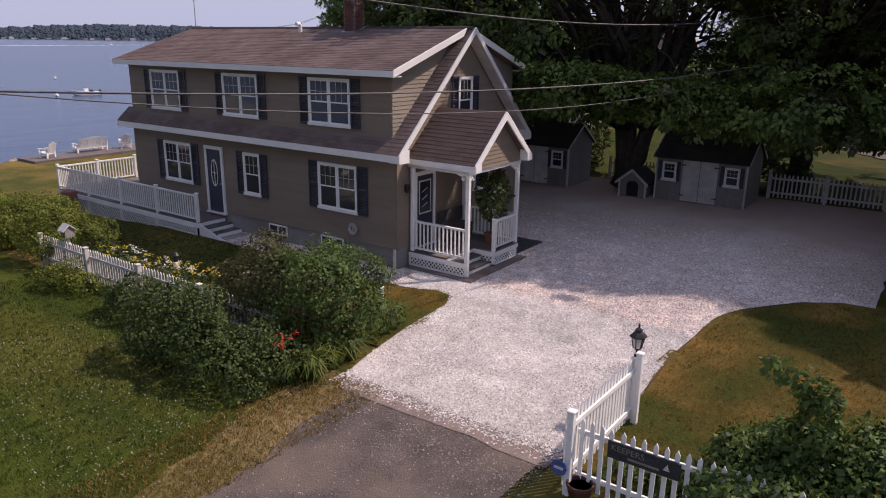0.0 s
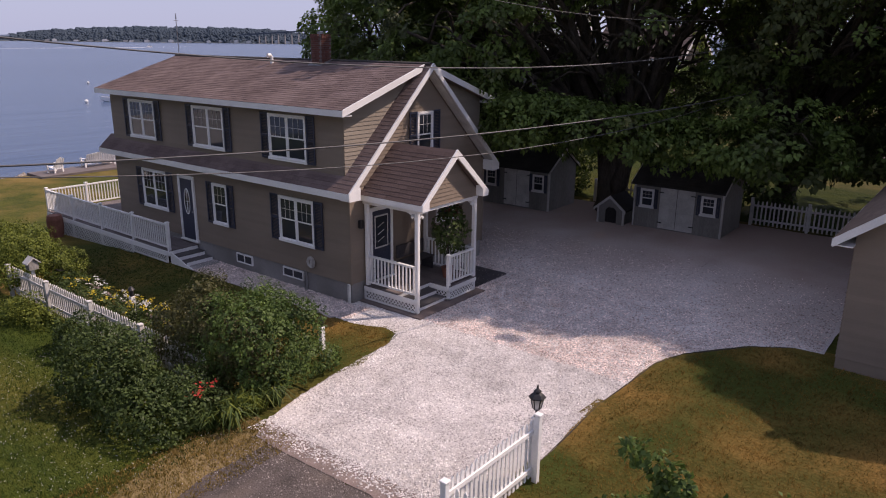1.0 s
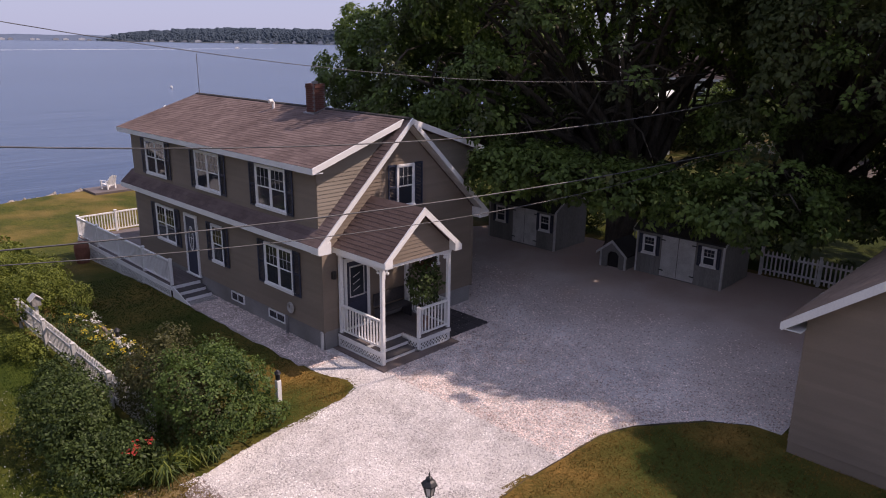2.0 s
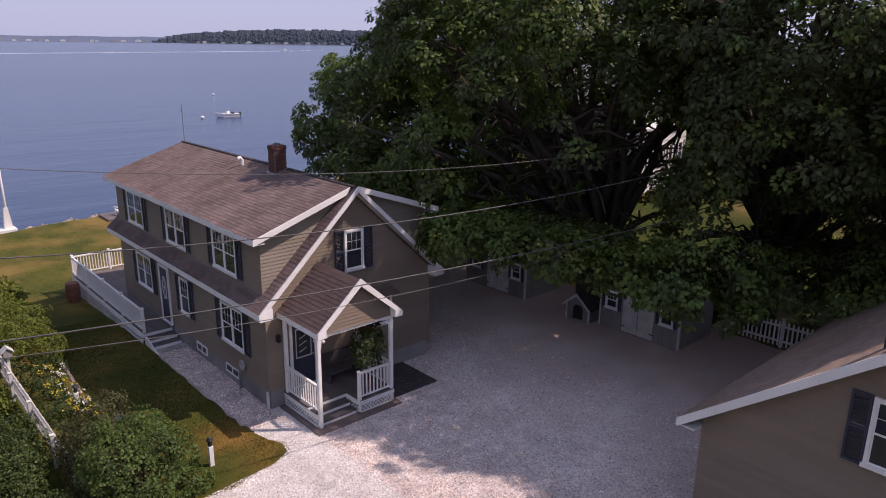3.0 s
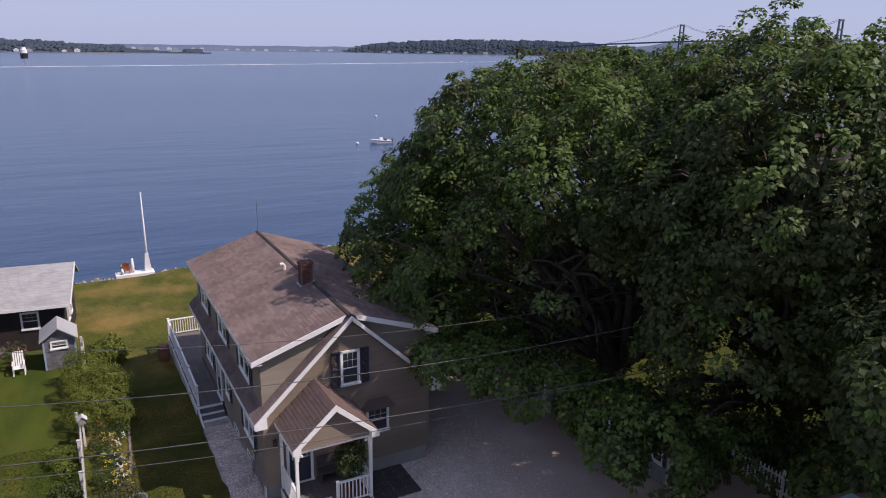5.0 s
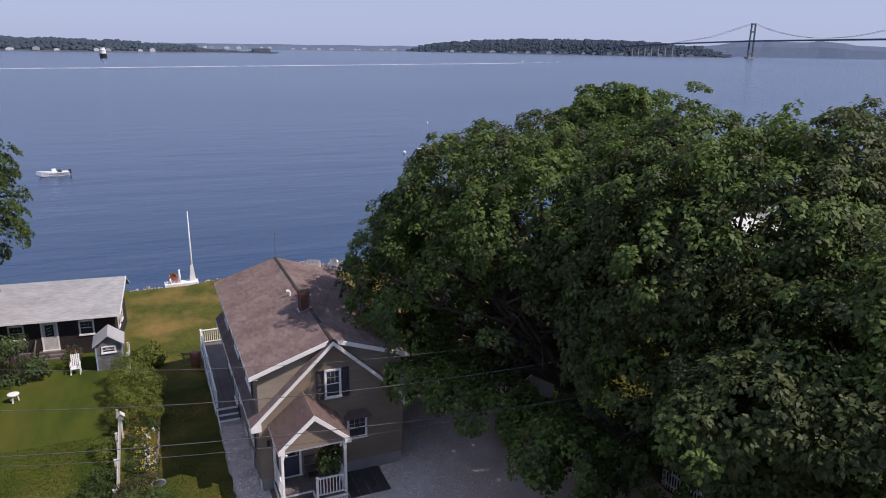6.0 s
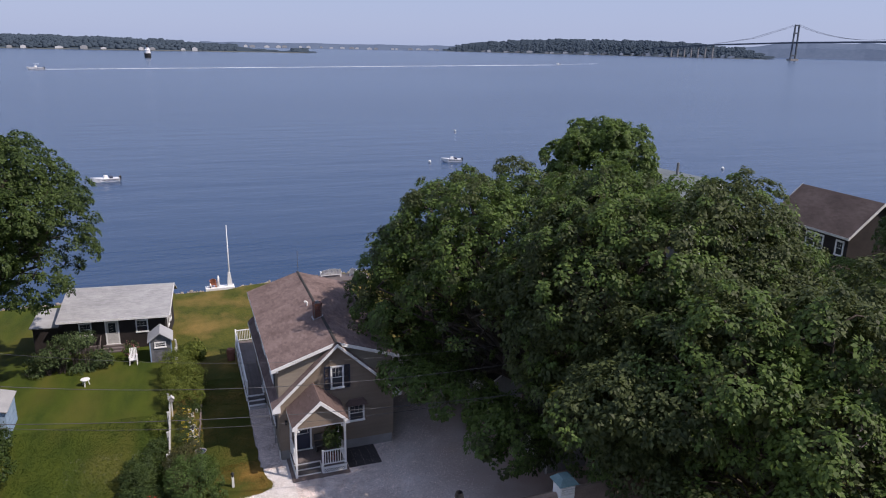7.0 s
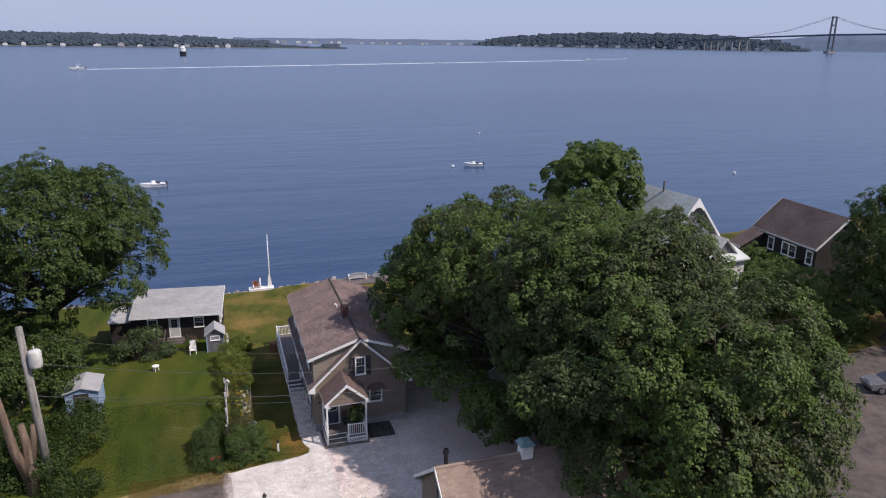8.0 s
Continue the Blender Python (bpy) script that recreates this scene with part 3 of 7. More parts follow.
upper_roof = part("dormer_roof", Shape()
                  .prism([(RX - DTIP, DZ), (RX, RZ + 0.0), (RX, RZ - 0.16), (RX - DTIP, DZ - 0.12)], 1, 12.2, 25.38)
                  .prism([(RX + DTIP, DZ), (RX, RZ + 0.0), (RX, RZ - 0.16), (RX + DTIP, DZ - 0.12)][::-1], 1, 12.2, 25.38),
                  SHINGLE, house, "low-pitched brown shingle dormer roof")


def shingle_rows(foot, along, up, length, run, course=0.145, tab=0.31, seed=1, lift=0.004, thick=0.009):
    """All tabs of one slope, joined; foot is the lower corner, along and up are unit vectors."""
    rng = random.Random(seed)
    foot, along, up = Vector(foot), Vector(along), Vector(up)
    n = along.cross(up).normalized()
    if n.z < 0:
        n = -n
    s = Shape()
    rows = int(run / course)
    for r in range(rows):
        a = -rng.uniform(0, tab)
        while a < length:
            a0, a1 = max(0, a + 0.004), min(length, a + tab - 0.004)
            a += tab
            if a1 - a0 < 0.03:
                continue
            h = thick + rng.uniform(-0.002, 0.004)
            lo, hi = r * course - 0.012 + rng.uniform(-0.004, 0.004), min(run, (r + 1) * course + 0.01)
            p = [foot + along * x + up * yy + n * zz for x, yy, zz in ((a0, lo, lift), (a1, lo, lift), (a1, lo, lift + h), (a0, lo, lift + h), (a1, hi, lift + 0.002), (a0, hi, lift + 0.002))]
            s.raw(p, [(0, 1, 2, 3), (3, 2, 4, 5)])
    return s


def slope_up(x0, z0, x1, z1):
    return Vector((x1 - x0, 0, z1 - z0)).normalized()


d_len = math.hypot(DTIP, RZ - DZ)
part("shingles", shingle_rows((RX - DTIP, 12.2, DZ), (0, 1, 0), slope_up(RX - DTIP, DZ, RX, RZ), 13.18, d_len, seed=1), SHINGLE, upper_roof, "rows of brown shingles", kind="stuff")
part("shingles", shingle_rows((RX + DTIP, 12.2, DZ), (0, 1, 0), slope_up(RX + DTIP, DZ, RX, RZ), 13.18, d_len, seed=2), SHINGLE, upper_roof, "rows of brown shingles", kind="stuff")
m_len = math.hypot(RX - EAVE_X0, RZ - EAVE_Z)
part("shingles", shingle_rows((EAVE_X0, 11.98, EAVE_Z), (0, 1, 0), slope_up(EAVE_X0, EAVE_Z, RX, RZ), 0.54, m_len, seed=3), SHINGLE, roof, "strip of brown shingles", kind="stuff")
part("shingles", shingle_rows((EAVE_X1, 11.98, EAVE_Z), (0, 1, 0), slope_up(EAVE_X1, EAVE_Z, RX, RZ), 0.54, m_len, seed=4), SHINGLE, roof, "strip of brown shingles", kind="stuff")
part("shingles", shingle_rows((EAVE_X0, 12.52, EAVE_Z), (0, 1, 0), slope_up(EAVE_X0, EAVE_Z, RX, RZ), 12.88, 0.56, seed=5), SHINGLE, roof, "skirt of brown shingles", kind="stuff")
part("ridge_vent", Shape().prism([(RX - 0.085, RZ - 0.03), (RX - 0.08, RZ + 0.012), (RX, RZ + 0.045), (RX + 0.08, RZ + 0.012), (RX + 0.085, RZ - 0.03)], 1, 12.05, 25.4), DARK_ROOF, house, "dark ridge vent strip")

# dormer walls with their cheeks
dormer = part("dormer", Shape().box(DX0, DX0 + 0.12, DY0 + 0.06, DY1, 3.6, DZ + 0.02).box(DX1 - 0.12, DX1, DY0 + 0.06, DY1, 3.6, DZ + 0.02)
              .prism([(DX0, roof_z(DX0) - 0.1), (DX0, dormer_z(DX0) - 0.1), (RX, RZ - 0.2)], 1, DY0, DY0 + 0.1)
              .prism([(DX1, roof_z(DX1) - 0.1), (DX1, dormer_z(DX1) - 0.1), (RX, RZ - 0.2)], 1, DY0, DY0 + 0.1)
              .prism([(DX0, 3.6), (DX1, 3.6), (DX1, dormer_z(DX1) - 0.1), (RX, RZ - 0.2), (DX0, dormer_z(DX0) - 0.1)], 1, DY1 - 0.1, DY1),
              SIDING, house, "tan clapboard shed dormer")
z = 3.66
dorm_l = lambda u, z, d: (DX0 - d, u, z)
cheek = lambda u, z, d: (u, DY0 - d, z)
while z < DZ - 0.05:
    board(dormer, dorm_l, DY0, DY1, z)
    z += EX
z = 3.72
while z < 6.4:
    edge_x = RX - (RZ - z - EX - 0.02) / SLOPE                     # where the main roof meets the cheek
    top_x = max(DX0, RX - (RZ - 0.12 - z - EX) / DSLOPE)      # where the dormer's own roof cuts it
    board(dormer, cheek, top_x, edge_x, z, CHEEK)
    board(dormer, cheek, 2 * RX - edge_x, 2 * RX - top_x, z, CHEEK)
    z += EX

# white trim: rakes, eaves, soffits and the boxed returns
trim = Shape()
for s in (-1, 1):
    ex = EAVE_X0 if s < 0 else EAVE_X1
    trim.raw([(ex, y, EAVE_Z + 0.01) for y in (11.93, 11.98)] + [(ex, y, EAVE_Z - 0.2) for y in (11.93, 11.98)] + [(RX, y, RZ + 0.02) for y in (11.93, 11.98)] + [(RX, y, RZ - 0.15) for y in (11.93, 11.98)],
             [(0, 4, 6, 2), (1, 3, 7, 5), (0, 1, 5, 4), (2, 6, 7, 3), (0, 2, 3, 1)])
part("rake_board", trim, WHITE, house, "white rake boards")
for ex, out in ((EAVE_X0, -1), (EAVE_X1, 1)):
    part("fascia", Shape().box(min(ex, ex + out * 0.025), max(ex, ex + out * 0.025), 11.93, 25.4, EAVE_Z - 0.19, EAVE_Z - 0.005), WHITE, house, "white eave fascia")
    part("soffit", Shape().box(min(ex, ex - out * 0.38), max(ex, ex - out * 0.38), 11.98, 25.4, EAVE_Z - 0.20, EAVE_Z - 0.17), WHITE, house)
    part("eave_return", Shape().prism([(ex, EAVE_Z - 0.22), (ex - out * 0.42, EAVE_Z - 0.22), (ex - out * 0.42, EAVE_Z + 0.13), (ex, EAVE_Z - 0.02)], 1, 11.925, 12.31), WHITE, house, "white boxed eave return")
for s in (-1, 1):
    tip = RX + s * DTIP
    part("dormer_rake", Shape().raw([(tip, 12.16, DZ + 0.015), (tip, 12.2, DZ + 0.015), (tip, 12.16, DZ - 0.17), (tip, 12.2, DZ - 0.17),
                                     (RX + s * 0.16, 12.16, RZ - 0.01), (RX + s * 0.16, 12.2, RZ - 0.01), (RX + s * 0.30, 12.16, RZ - 0.24), (RX + s * 0.30, 12.2, RZ - 0.24)],
                                    [(0, 4, 6, 2), (1, 3, 7, 5), (0, 1, 5, 4), (2, 6, 7, 3), (0, 2, 3, 1)]), WHITE, house, "white dormer rake board")
    part("dormer_fascia", Shape().box(min(tip, tip + s * 0.025), max(tip, tip + s * 0.025), 12.16, 25.38, DZ - 0.17, DZ - 0.003), WHITE, house, "white dormer fascia")
    part("dormer_soffit", Shape().box(min(tip, tip - s * 0.36), max(tip, tip - s * 0.36), 12.2, 25.38, DZ - 0.17, DZ - 0.14), WHITE, house)
# gable soffits in a greyer white: their shade put into the colour
for s in (-1, 1):
    part("gable_soffit", Shape().raw([(EAVE_X0 if s < 0 else EAVE_X1, 11.98, EAVE_Z - 0.16), (EAVE_X0 if s < 0 else EAVE_X1, 12.33, EAVE_Z - 0.16), (RX, 12.33, RZ - 0.18), (RX, 11.98, RZ - 0.18)],
                                     [(0, 1, 2, 3)] if s < 0 else [(3, 2, 1, 0)]), OLD_WHITE, house)


def facing(origin, right, out):
    """A pose whose x runs to the right along a wall, y into the wall and z up."""
    r, o = Vector(right), Vector(out)
    m = Matrix((r, -o, Vector((0, 0, 1)))).transposed().to_4x4()
    return Matrix.Translation(origin) @ m


def window(parent, at, w, h, units=1, curtain=True, grid=True, casing=0.062, shutters=0.0, name="window"):
    """A double-hung window, its lower left corner at the pose; shutters: the width of each, 0 for none."""
    c = casing
    f = Shape(at)
    f.box(0, c, -0.055, 0.02, 0, h).box(w - c, w, -0.055, 0.02, 0, h).box(c, w - c, -0.055, 0.02, h - c, h).box(-0.03, w + 0.03, -0.075, 0.02, -0.04, c * 0.7)
    unit = (w - 2 * c - (units - 1) * c) / units
    for k in range(1, units):
        f.box(c + k * unit + (k - 1) * c, c + k * unit + k * c, -0.05, 0.02, c * 0.7, h - c)
    win = part(name, f, WHITE, parent, "white double-hung window")
    for k in range(units):
        x0 = c + k * (unit + c)
        x1, z0, z1 = x0 + unit, c * 0.7, h - c
        mid = (z0 + z1) / 2
        for lo, hi, dep in ((z0, mid + 0.02, -0.028), (mid - 0.02, z1, -0.038)):
            s = Shape(at)
            s.box(x0, x0 + 0.035, dep, dep + 0.025, lo, hi).box(x1 - 0.035, x1, dep, dep + 0.025, lo, hi)
            s.box(x0 + 0.035, x1 - 0.035, dep, dep + 0.025, lo, lo + 0.04).box(x0 + 0.035, x1 - 0.035, dep, dep + 0.025, hi - 0.035, hi)
            part("sash", s, WHITE, win)
            part("pane", Shape(at).box(x0 + 0.03, x1 - 0.03, dep + 0.008, dep + 0.014, lo + 0.03, hi - 0.03), GLASS, win, "dark reflecting pane")
            if grid and hi > mid + 0.1:
                g = Shape(at)
                for i in (1, 2):
                    u = x0 + 0.035 + (unit - 0.07) * i / 3
                    g.box(u - 0.005, u + 0.005, dep - 0.002, dep + 0.007, lo + 0.04, hi - 0.035)
                g.box(x0 + 0.035, x1 - 0.035, dep - 0.002, dep + 0.006, (lo + hi) / 2 - 0.006, (lo + hi) / 2 + 0.006)
                part("muntins", g, OLD_WHITE, win)
    if shutters:
        for x0 in (-shutters - 0.015, w + 0.015):
            s = Shape(at)
            s.box(x0, x0 + 0.05, -0.05, -0.02, -0.03, h + 0.02).box(x0 + shutters - 0.05, x0 + shutters, -0.05, -0.02, -0.03, h + 0.02)
            for zz in (-0.03, h / 2 - 0.03, h - 0.04):
                s.box(x0 + 0.05, x0 + shutters - 0.05, -0.05, -0.02, zz, zz + 0.06)
            zz = 0.04
            while zz < h - 0.06:
                if not h / 2 - 0.06 < zz < h / 2 + 0.03:
                    s.raw([(x0 + 0.05, -0.026, zz), (x0 + shutters - 0.05, -0.026, zz), (x0 + shutters - 0.05, -0.042, zz + 0.035), (x0 + 0.05, -0.042, zz + 0.035)], [(0, 1, 2, 3)])
                zz += 0.045
            part("shutter", s, SHUTTER, win, "navy louvred shutter")
    return win


side = lambda y_hi, z: facing((X0 - 0.022, y_hi, z), (0, -1, 0), (-1, 0, 0))
upper = lambda y_hi, z: facing((DX0 - 0.022, y_hi, z), (0, -1, 0), (-1, 0, 0))
front = lambda x, z: facing((x, YG - 0.022, z), (1, 0, 0), (0, -1, 0))
window(house, side(15.34, 1.46), 1.56, 1.38, 2, shutters=0.38)
window(house, side(18.76, 1.42), 0.80, 1.36, 1, shutters=0.32)
window(house, side(23.10, 1.41), 1.58, 1.39, 2, shutters=0.37)
window(house, upper(15.66, 3.94), 1.66, 1.33, 2, shutters=0.35)
window(house, upper(19.60, 3.93), 1.70, 1.33, 2, shutters=0.34)
window(house, upper(23.60, 3.92), 1.68, 1.33, 2, shutters=0.34)
window(house, front(17.50, 3.97), 0.74, 1.34, 1, shutters=0.34)
window(house, front(18.46, 1.77), 0.92, 1.02, 1)
hood = Shape().raw([(18.30, 12.31, 2.86), (19.54, 12.31, 2.86), (19.54, 11.98, 2.86), (18.30, 11.98, 2.86), (18.52, 12.31, 3.16), (19.32, 12.31, 3.16), (19.28, 12.18, 3.14), (18.56, 12.18, 3.14)],
                   [(0, 1, 2, 3), (3, 2, 6, 7), (7, 6, 5, 4), (0, 3, 7, 4), (2, 1, 5, 6)])
part("window_hood", hood, SHINGLE_PIECE, house, "small curved shingled window hood")
for y_hi, z0, w, h in ((17.72, 0.24, 0.84, 0.32), (15.35, 0.27, 0.95, 0.30)):
    at = facing((X0 + 0.025, y_hi, z0), (0, -1, 0), (-1, 0, 0))
    b = part("basement_window", Shape(at).box(0, w, -0.05, 0, 0, 0.04).box(0, w, -0.05, 0, h - 0.04, h).box(0, 0.04, -0.05, 0, 0.04, h - 0.04).box(w - 0.04, w, -0.05, 0, 0.04, h - 0.04)
             .box(w / 2 - 0.015, w / 2 + 0.015, -0.045, 0, 0.04, h - 0.04), WHITE, house, "small white basement window")
    part("pane", Shape(at).box(0.035, w - 0.035, -0.03, -0.02, 0.035, h - 0.035), GLASS, b)


def door(parent, at, w, h, oval=True, colour=SHUTTER):
    """A cased door; oval: with an oval light, else with a tall panel light."""
    f = Shape(at).box(0, 0.1, -0.05, 0.02, 0, h).box(w - 0.1, w, -0.05, 0.02, 0, h).box(0.1, w - 0.1, -0.05, 0.02, h - 0.11, h).box(-0.03, w + 0.03, -0.1, 0.02, -0.05, 0.0)
    d = part("door", f, WHITE, parent, "white cased entrance door")
    leaf = part("door_leaf", Shape(at).box(0.1, w - 0.1, -0.02, 0.01, 0.01, h - 0.11), colour, d, "navy door leaf")
    part("door_knob", Shape(at @ Matrix.Translation((w - 0.17, -0.05, h * 0.45))).lathe([(0.005, -0.03), (0.03, -0.02), (0.03, 0.02), (0.005, 0.03)], 8), METAL, d)
    if not oval:
        part("pane", Shape(at).box(0.24, w - 0.24, -0.03, -0.022, h * 0.45, h * 0.86), GLASS, d, "leaded door light")
        lead = Shape(at).box(0.21, 0.24, -0.036, -0.02, h * 0.43, h * 0.88).box(w - 0.24, w - 0.21, -0.036, -0.02, h * 0.43, h * 0.88)
        lead.box(0.24, w - 0.24, -0.036, -0.02, h * 0.43, h * 0.45).box(0.24, w - 0.24, -0.036, -0.02, h * 0.86, h * 0.88)
        for k in range(3):
            lead.bar(((w - 0.24) * 0.45, -0.034, h * (0.52 + 0.1 * k)), ((w - 0.24) * 0.8, -0.034, h * (0.57 + 0.1 * k)), 0.012, 0.02)
        part("light_frame", lead, OLD_WHITE, d)
        part("kick_panel", Shape(at).box(0.2, w - 0.2, -0.026, -0.02, 0.12, h * 0.36), colour, leaf)
        return d
    ring, pane, cx, cz, rx, rz = Shape(at), Shape(at), w / 2, h * 0.6, w * 0.17, h * 0.2
    pts = [(cx + rx * math.cos(a), -0.032, cz + rz * math.sin(a)) for a in (2 * math.pi * k / 20 for k in range(21))]
    ring.tube(pts, 0.014, 6, False)
    ring.bar((cx, -0.03, cz - rz), (cx, -0.03, cz + rz), 0.016, 0.016, (0, 1, 0)).bar((cx - rx, -0.03, cz), (cx + rx, -0.03, cz), 0.016, 0.016)
    part("light_frame", ring, WHITE, d)
    pane.raw([(p[0], -0.026, p[2]) for p in pts[:-1]], [tuple(range(20))])
    part("pane", pane, GLASS, d, "oval door light")
    return d


door(house, facing((X0 - 0.022, 20.78, 0.56), (0, -1, 0), (-1, 0, 0)), 0.95, 2.27)
door(house, facing((15.38, YG - 0.022, 0.53), (1, 0, 0), (0, -1, 0)), 0.98, 2.2, oval=False)

# chimney of single bricks
chimney = part("chimney", Shape().box(17.40, 17.86, 16.3, 16.76, 6.2, 7.5), MORTAR, house, "square red brick chimney")
brick_l, brick_s = Shape().box(-0.1, 0.1, -0.05, 0.05, -0.028, 0.028).mesh("brick"), Shape().box(-0.05, 0.05, -0.05, 0.05, -0.028, 0.028).mesh("brick")
for me in (brick_l, brick_s):
    me.materials.append(BRICK)
for r in range(18):
    zc = 6.39 + r * 0.066
    grow = 0.03 if r > 15 else 0.0
    for face in range(4):
        for k in range(3):
            off = -0.22 + 0.115 + k * 0.215 if r % 2 == 0 else -0.22 + 0.06 + k * 0.205
            me = brick_s if (r % 2 == 0 and k == 2) or (r % 2 == 1 and k == 0) else brick_l
            if off > 0.22:
                continue
            m = pose(17.63, 16.53, zc, 0, 0, 90 * face) @ pose(max(-0.13, min(0.15, off)), -0.195 - grow, 0)
            b = part("brick", me, BRICK, chimney)
            b.matrix_basis = m
part("flue", Shape().lathe([(0.11, 7.48), (0.11, 7.62), (0.08, 7.62), (0.08, 7.52)], 12, (17.63, 16.53, 0)), METAL, chimney, "short metal flue")
part("flashing", Shape().prism([(17.32, 6.49), (17.86, 6.70), (17.92, 6.70), (17.92, 6.76), (17.86, 6.76), (17.32, 6.58)], 1, 16.22, 16.84), METAL, chimney, "grey flashing")
part("vent_pipe", Shape().tube([(17.40, 18.8, 6.4), (17.40, 18.8, 6.76), (17.33, 18.8, 6.84), (17.23, 18.8, 6.82)], [0.06, 0.06, 0.07, 0.07], 10), WHITE, house, "white roof vent elbow")
part("weather_vane", Shape().tube([(17.86, 25.2, 6.5), (17.86, 25.2, 8.2)], 0.014, 6).tube([(17.86, 25.2, 8.12), (17.86, 25.2, 8.34)], [0.03, 0.012], 6).bar((17.76, 25.2, 8.05), (17.96, 25.2, 8.05), 0.02, 0.02), METAL, house, "thin weather vane on the ridge")
reel = Shape(facing((X0 - 0.03, 13.95, 0.98), (0, -1, 0), (-1, 0, 0)))
for k in range(7):
    reel.tube([((0.10 + 0.012 * k) * math.cos(a * math.pi / 7), -0.05 - 0.014 * (k % 3), (0.10 + 0.012 * k) * math.sin(a * math.pi / 7)) for a in range(15)], 0.011, 5)
reel.box(-0.03, 0.03, -0.06, 0, -0.1, 0.1)
part("hose_reel", reel, CURTAIN, house, "coiled pale garden hose on the wall")
for yy in (14.28, 14.20):
    part("meter_pipe", Shape().tube([(X0 - 0.06, yy, 0.0), (X0 - 0.06, yy, 0.62), (X0 + 0.02, yy, 0.66)], 0.022, 6), METAL, house, "grey service pipe")
part("wall_lamp", Shape(facing((14.98, YG - 0.03, 2.35), (1, 0, 0), (0, -1, 0))).box(-0.06, 0.06, -0.14, 0, -0.12, 0.12, 0.02), BLACK, house, "small dark wall lamp")
part("downpipe", Shape().bar((X0 - 0.05, YG + 0.06, 0.05), (X0 - 0.05, YG + 0.06, 0.62), 0.07, 0.07, (0, 1, 0)), OLD_WHITE, house, "grey drain outlet")

# ---- the porch ----
porch = thing("porch", "small gabled front porch with white rails and lattice", "porch")
PX0, PX1, PY, PZ = 15.16, 17.86, 10.30, 0.50
solid("porch_pad", Shape().box(14.93, 18.02, 10.0, 12.32, -0.03, 0.065, 0.01), APRON, "brown grey pad under the porch", "slab", kind="structure")
part("floor_frame", Shape().box(PX0, PX1, 11.02, 12.32, 0.36, 0.46).box(16.56, PX1, PY, 11.02, 0.36, 0.46), WHITE, porch)
for i in range(19):
    x0 = PX0 - 0.03 + i * 0.145
    part("floor_plank", Shape().box(x0, x0 + 0.139, PY - 0.02 if x0 > 16.5 else 11.0, 12.30, 0.462, PZ), DECKING, porch)
for i, (y0, y1, zt) in enumerate(((10.36, 10.72, 0.20), (10.68, 11.02, 0.35))):
    part("step", Shape().box(PX0 + 0.12, 16.5, y0, y1, zt - 0.035, zt, 0.006), TREAD, porch, "dark stair tread")
    part("riser", Shape().box(PX0 + 0.12, 16.5, y0 + 0.03, y0 + 0.05, 0.066 if i == 0 else 0.21, zt - 0.036), WHITE, porch)
part("riser", Shape().box(PX0 + 0.12, 16.5, 11.022, 11.04, 0.352, 0.46), WHITE, porch)


def lattice(parent, a, b, z0, z1, name="lattice"):
    """A framed panel of crossed slats from a to b."""
    a, b = Vector((*a, 0)), Vector((*b, 0))
    d = (b - a).normalized()
    n = d.cross(Vector((0, 0, 1)))
    L, H = (b - a).length, z1 - z0
    f = Shape()
    for zz in (z0 + 0.018, z1 - 0.018):
        f.bar(a + Vector((0, 0, zz)), b + Vector((0, 0, zz)), 0.03, 0.036)
    for p in (a + d * 0.03, b - d * 0.03):
        f.bar(p + Vector((0, 0, z0)), p + Vector((0, 0, z1)), 0.06, 0.03, n)
    panel = part(name, f, WHITE, parent, "white lattice panel")
    s = Shape()
    step = 0.125
    for sign, off in ((1, 0.006), (-1, -0.006)):
        k = -H
        while k < L + H:
            u0, w0, u1, w1 = k, 0.0, k + H, H
            if u0 < 0:
                w0, u0 = -k, 0.0
            if u1 > L:
                w1, u1 = H - (k + H - L), L
            if u1 - u0 > 0.02:
                za, zb = (z0 + w0, z0 + w1) if sign > 0 else (z1 - w0, z1 - w1)
                s.bar(a + d * u0 + n * off + Vector((0, 0, za)), a + d * u1 + n * off + Vector((0, 0, zb)), 0.01, 0.031)
            k += step
    part("slats", s, WHITE, panel, kind="stuff")
    zc = Vector((0, 0, (z0 + z1) / 2))
    # added dark board that stands for the shade under the floor
    part("backing", Shape().bar(a + d * 0.02 + zc - n * 0.1, b - d * 0.02 + zc - n * 0.1, 0.01, H - 0.01), DARKNESS, panel, "dark board standing for shade behind the lattice")
    return panel


lattice(porch, (PX0 - 0.02, 12.3), (PX0 - 0.02, PY), 0.07, 0.36)
lattice(porch, (16.58, PY - 0.0), (PX1, PY - 0.0), 0.07, 0.36)
lattice(porch, (PX1 + 0.02, PY), (PX1 + 0.02, 12.3), 0.07, 0.36)
lattice(porch, (16.56, 11.0), (16.56, PY), 0.07, 0.36)
for a, b in (((PX0 - 0.03, 12.3), (PX0 - 0.03, PY - 0.05)), ((16.53, PY - 0.03), (PX1 + 0.03, PY - 0.03)), ((PX1 + 0.03, PY), (PX1 + 0.03, 12.3)), ((16.545, 11.0), (16.545, PY))):
    part("skirt_board", Shape().bar((*a, 0.41), (*b, 0.41), 0.03, 0.1), WHITE, porch)


def turned_post(parent, x, y, z0, z1, r=0.055):
    part("post", Shape(Matrix.Translation((x, y, 0))).box(-r, r, -r, r, z0, z1, 0.008), WHITE, parent, "white square porch post")


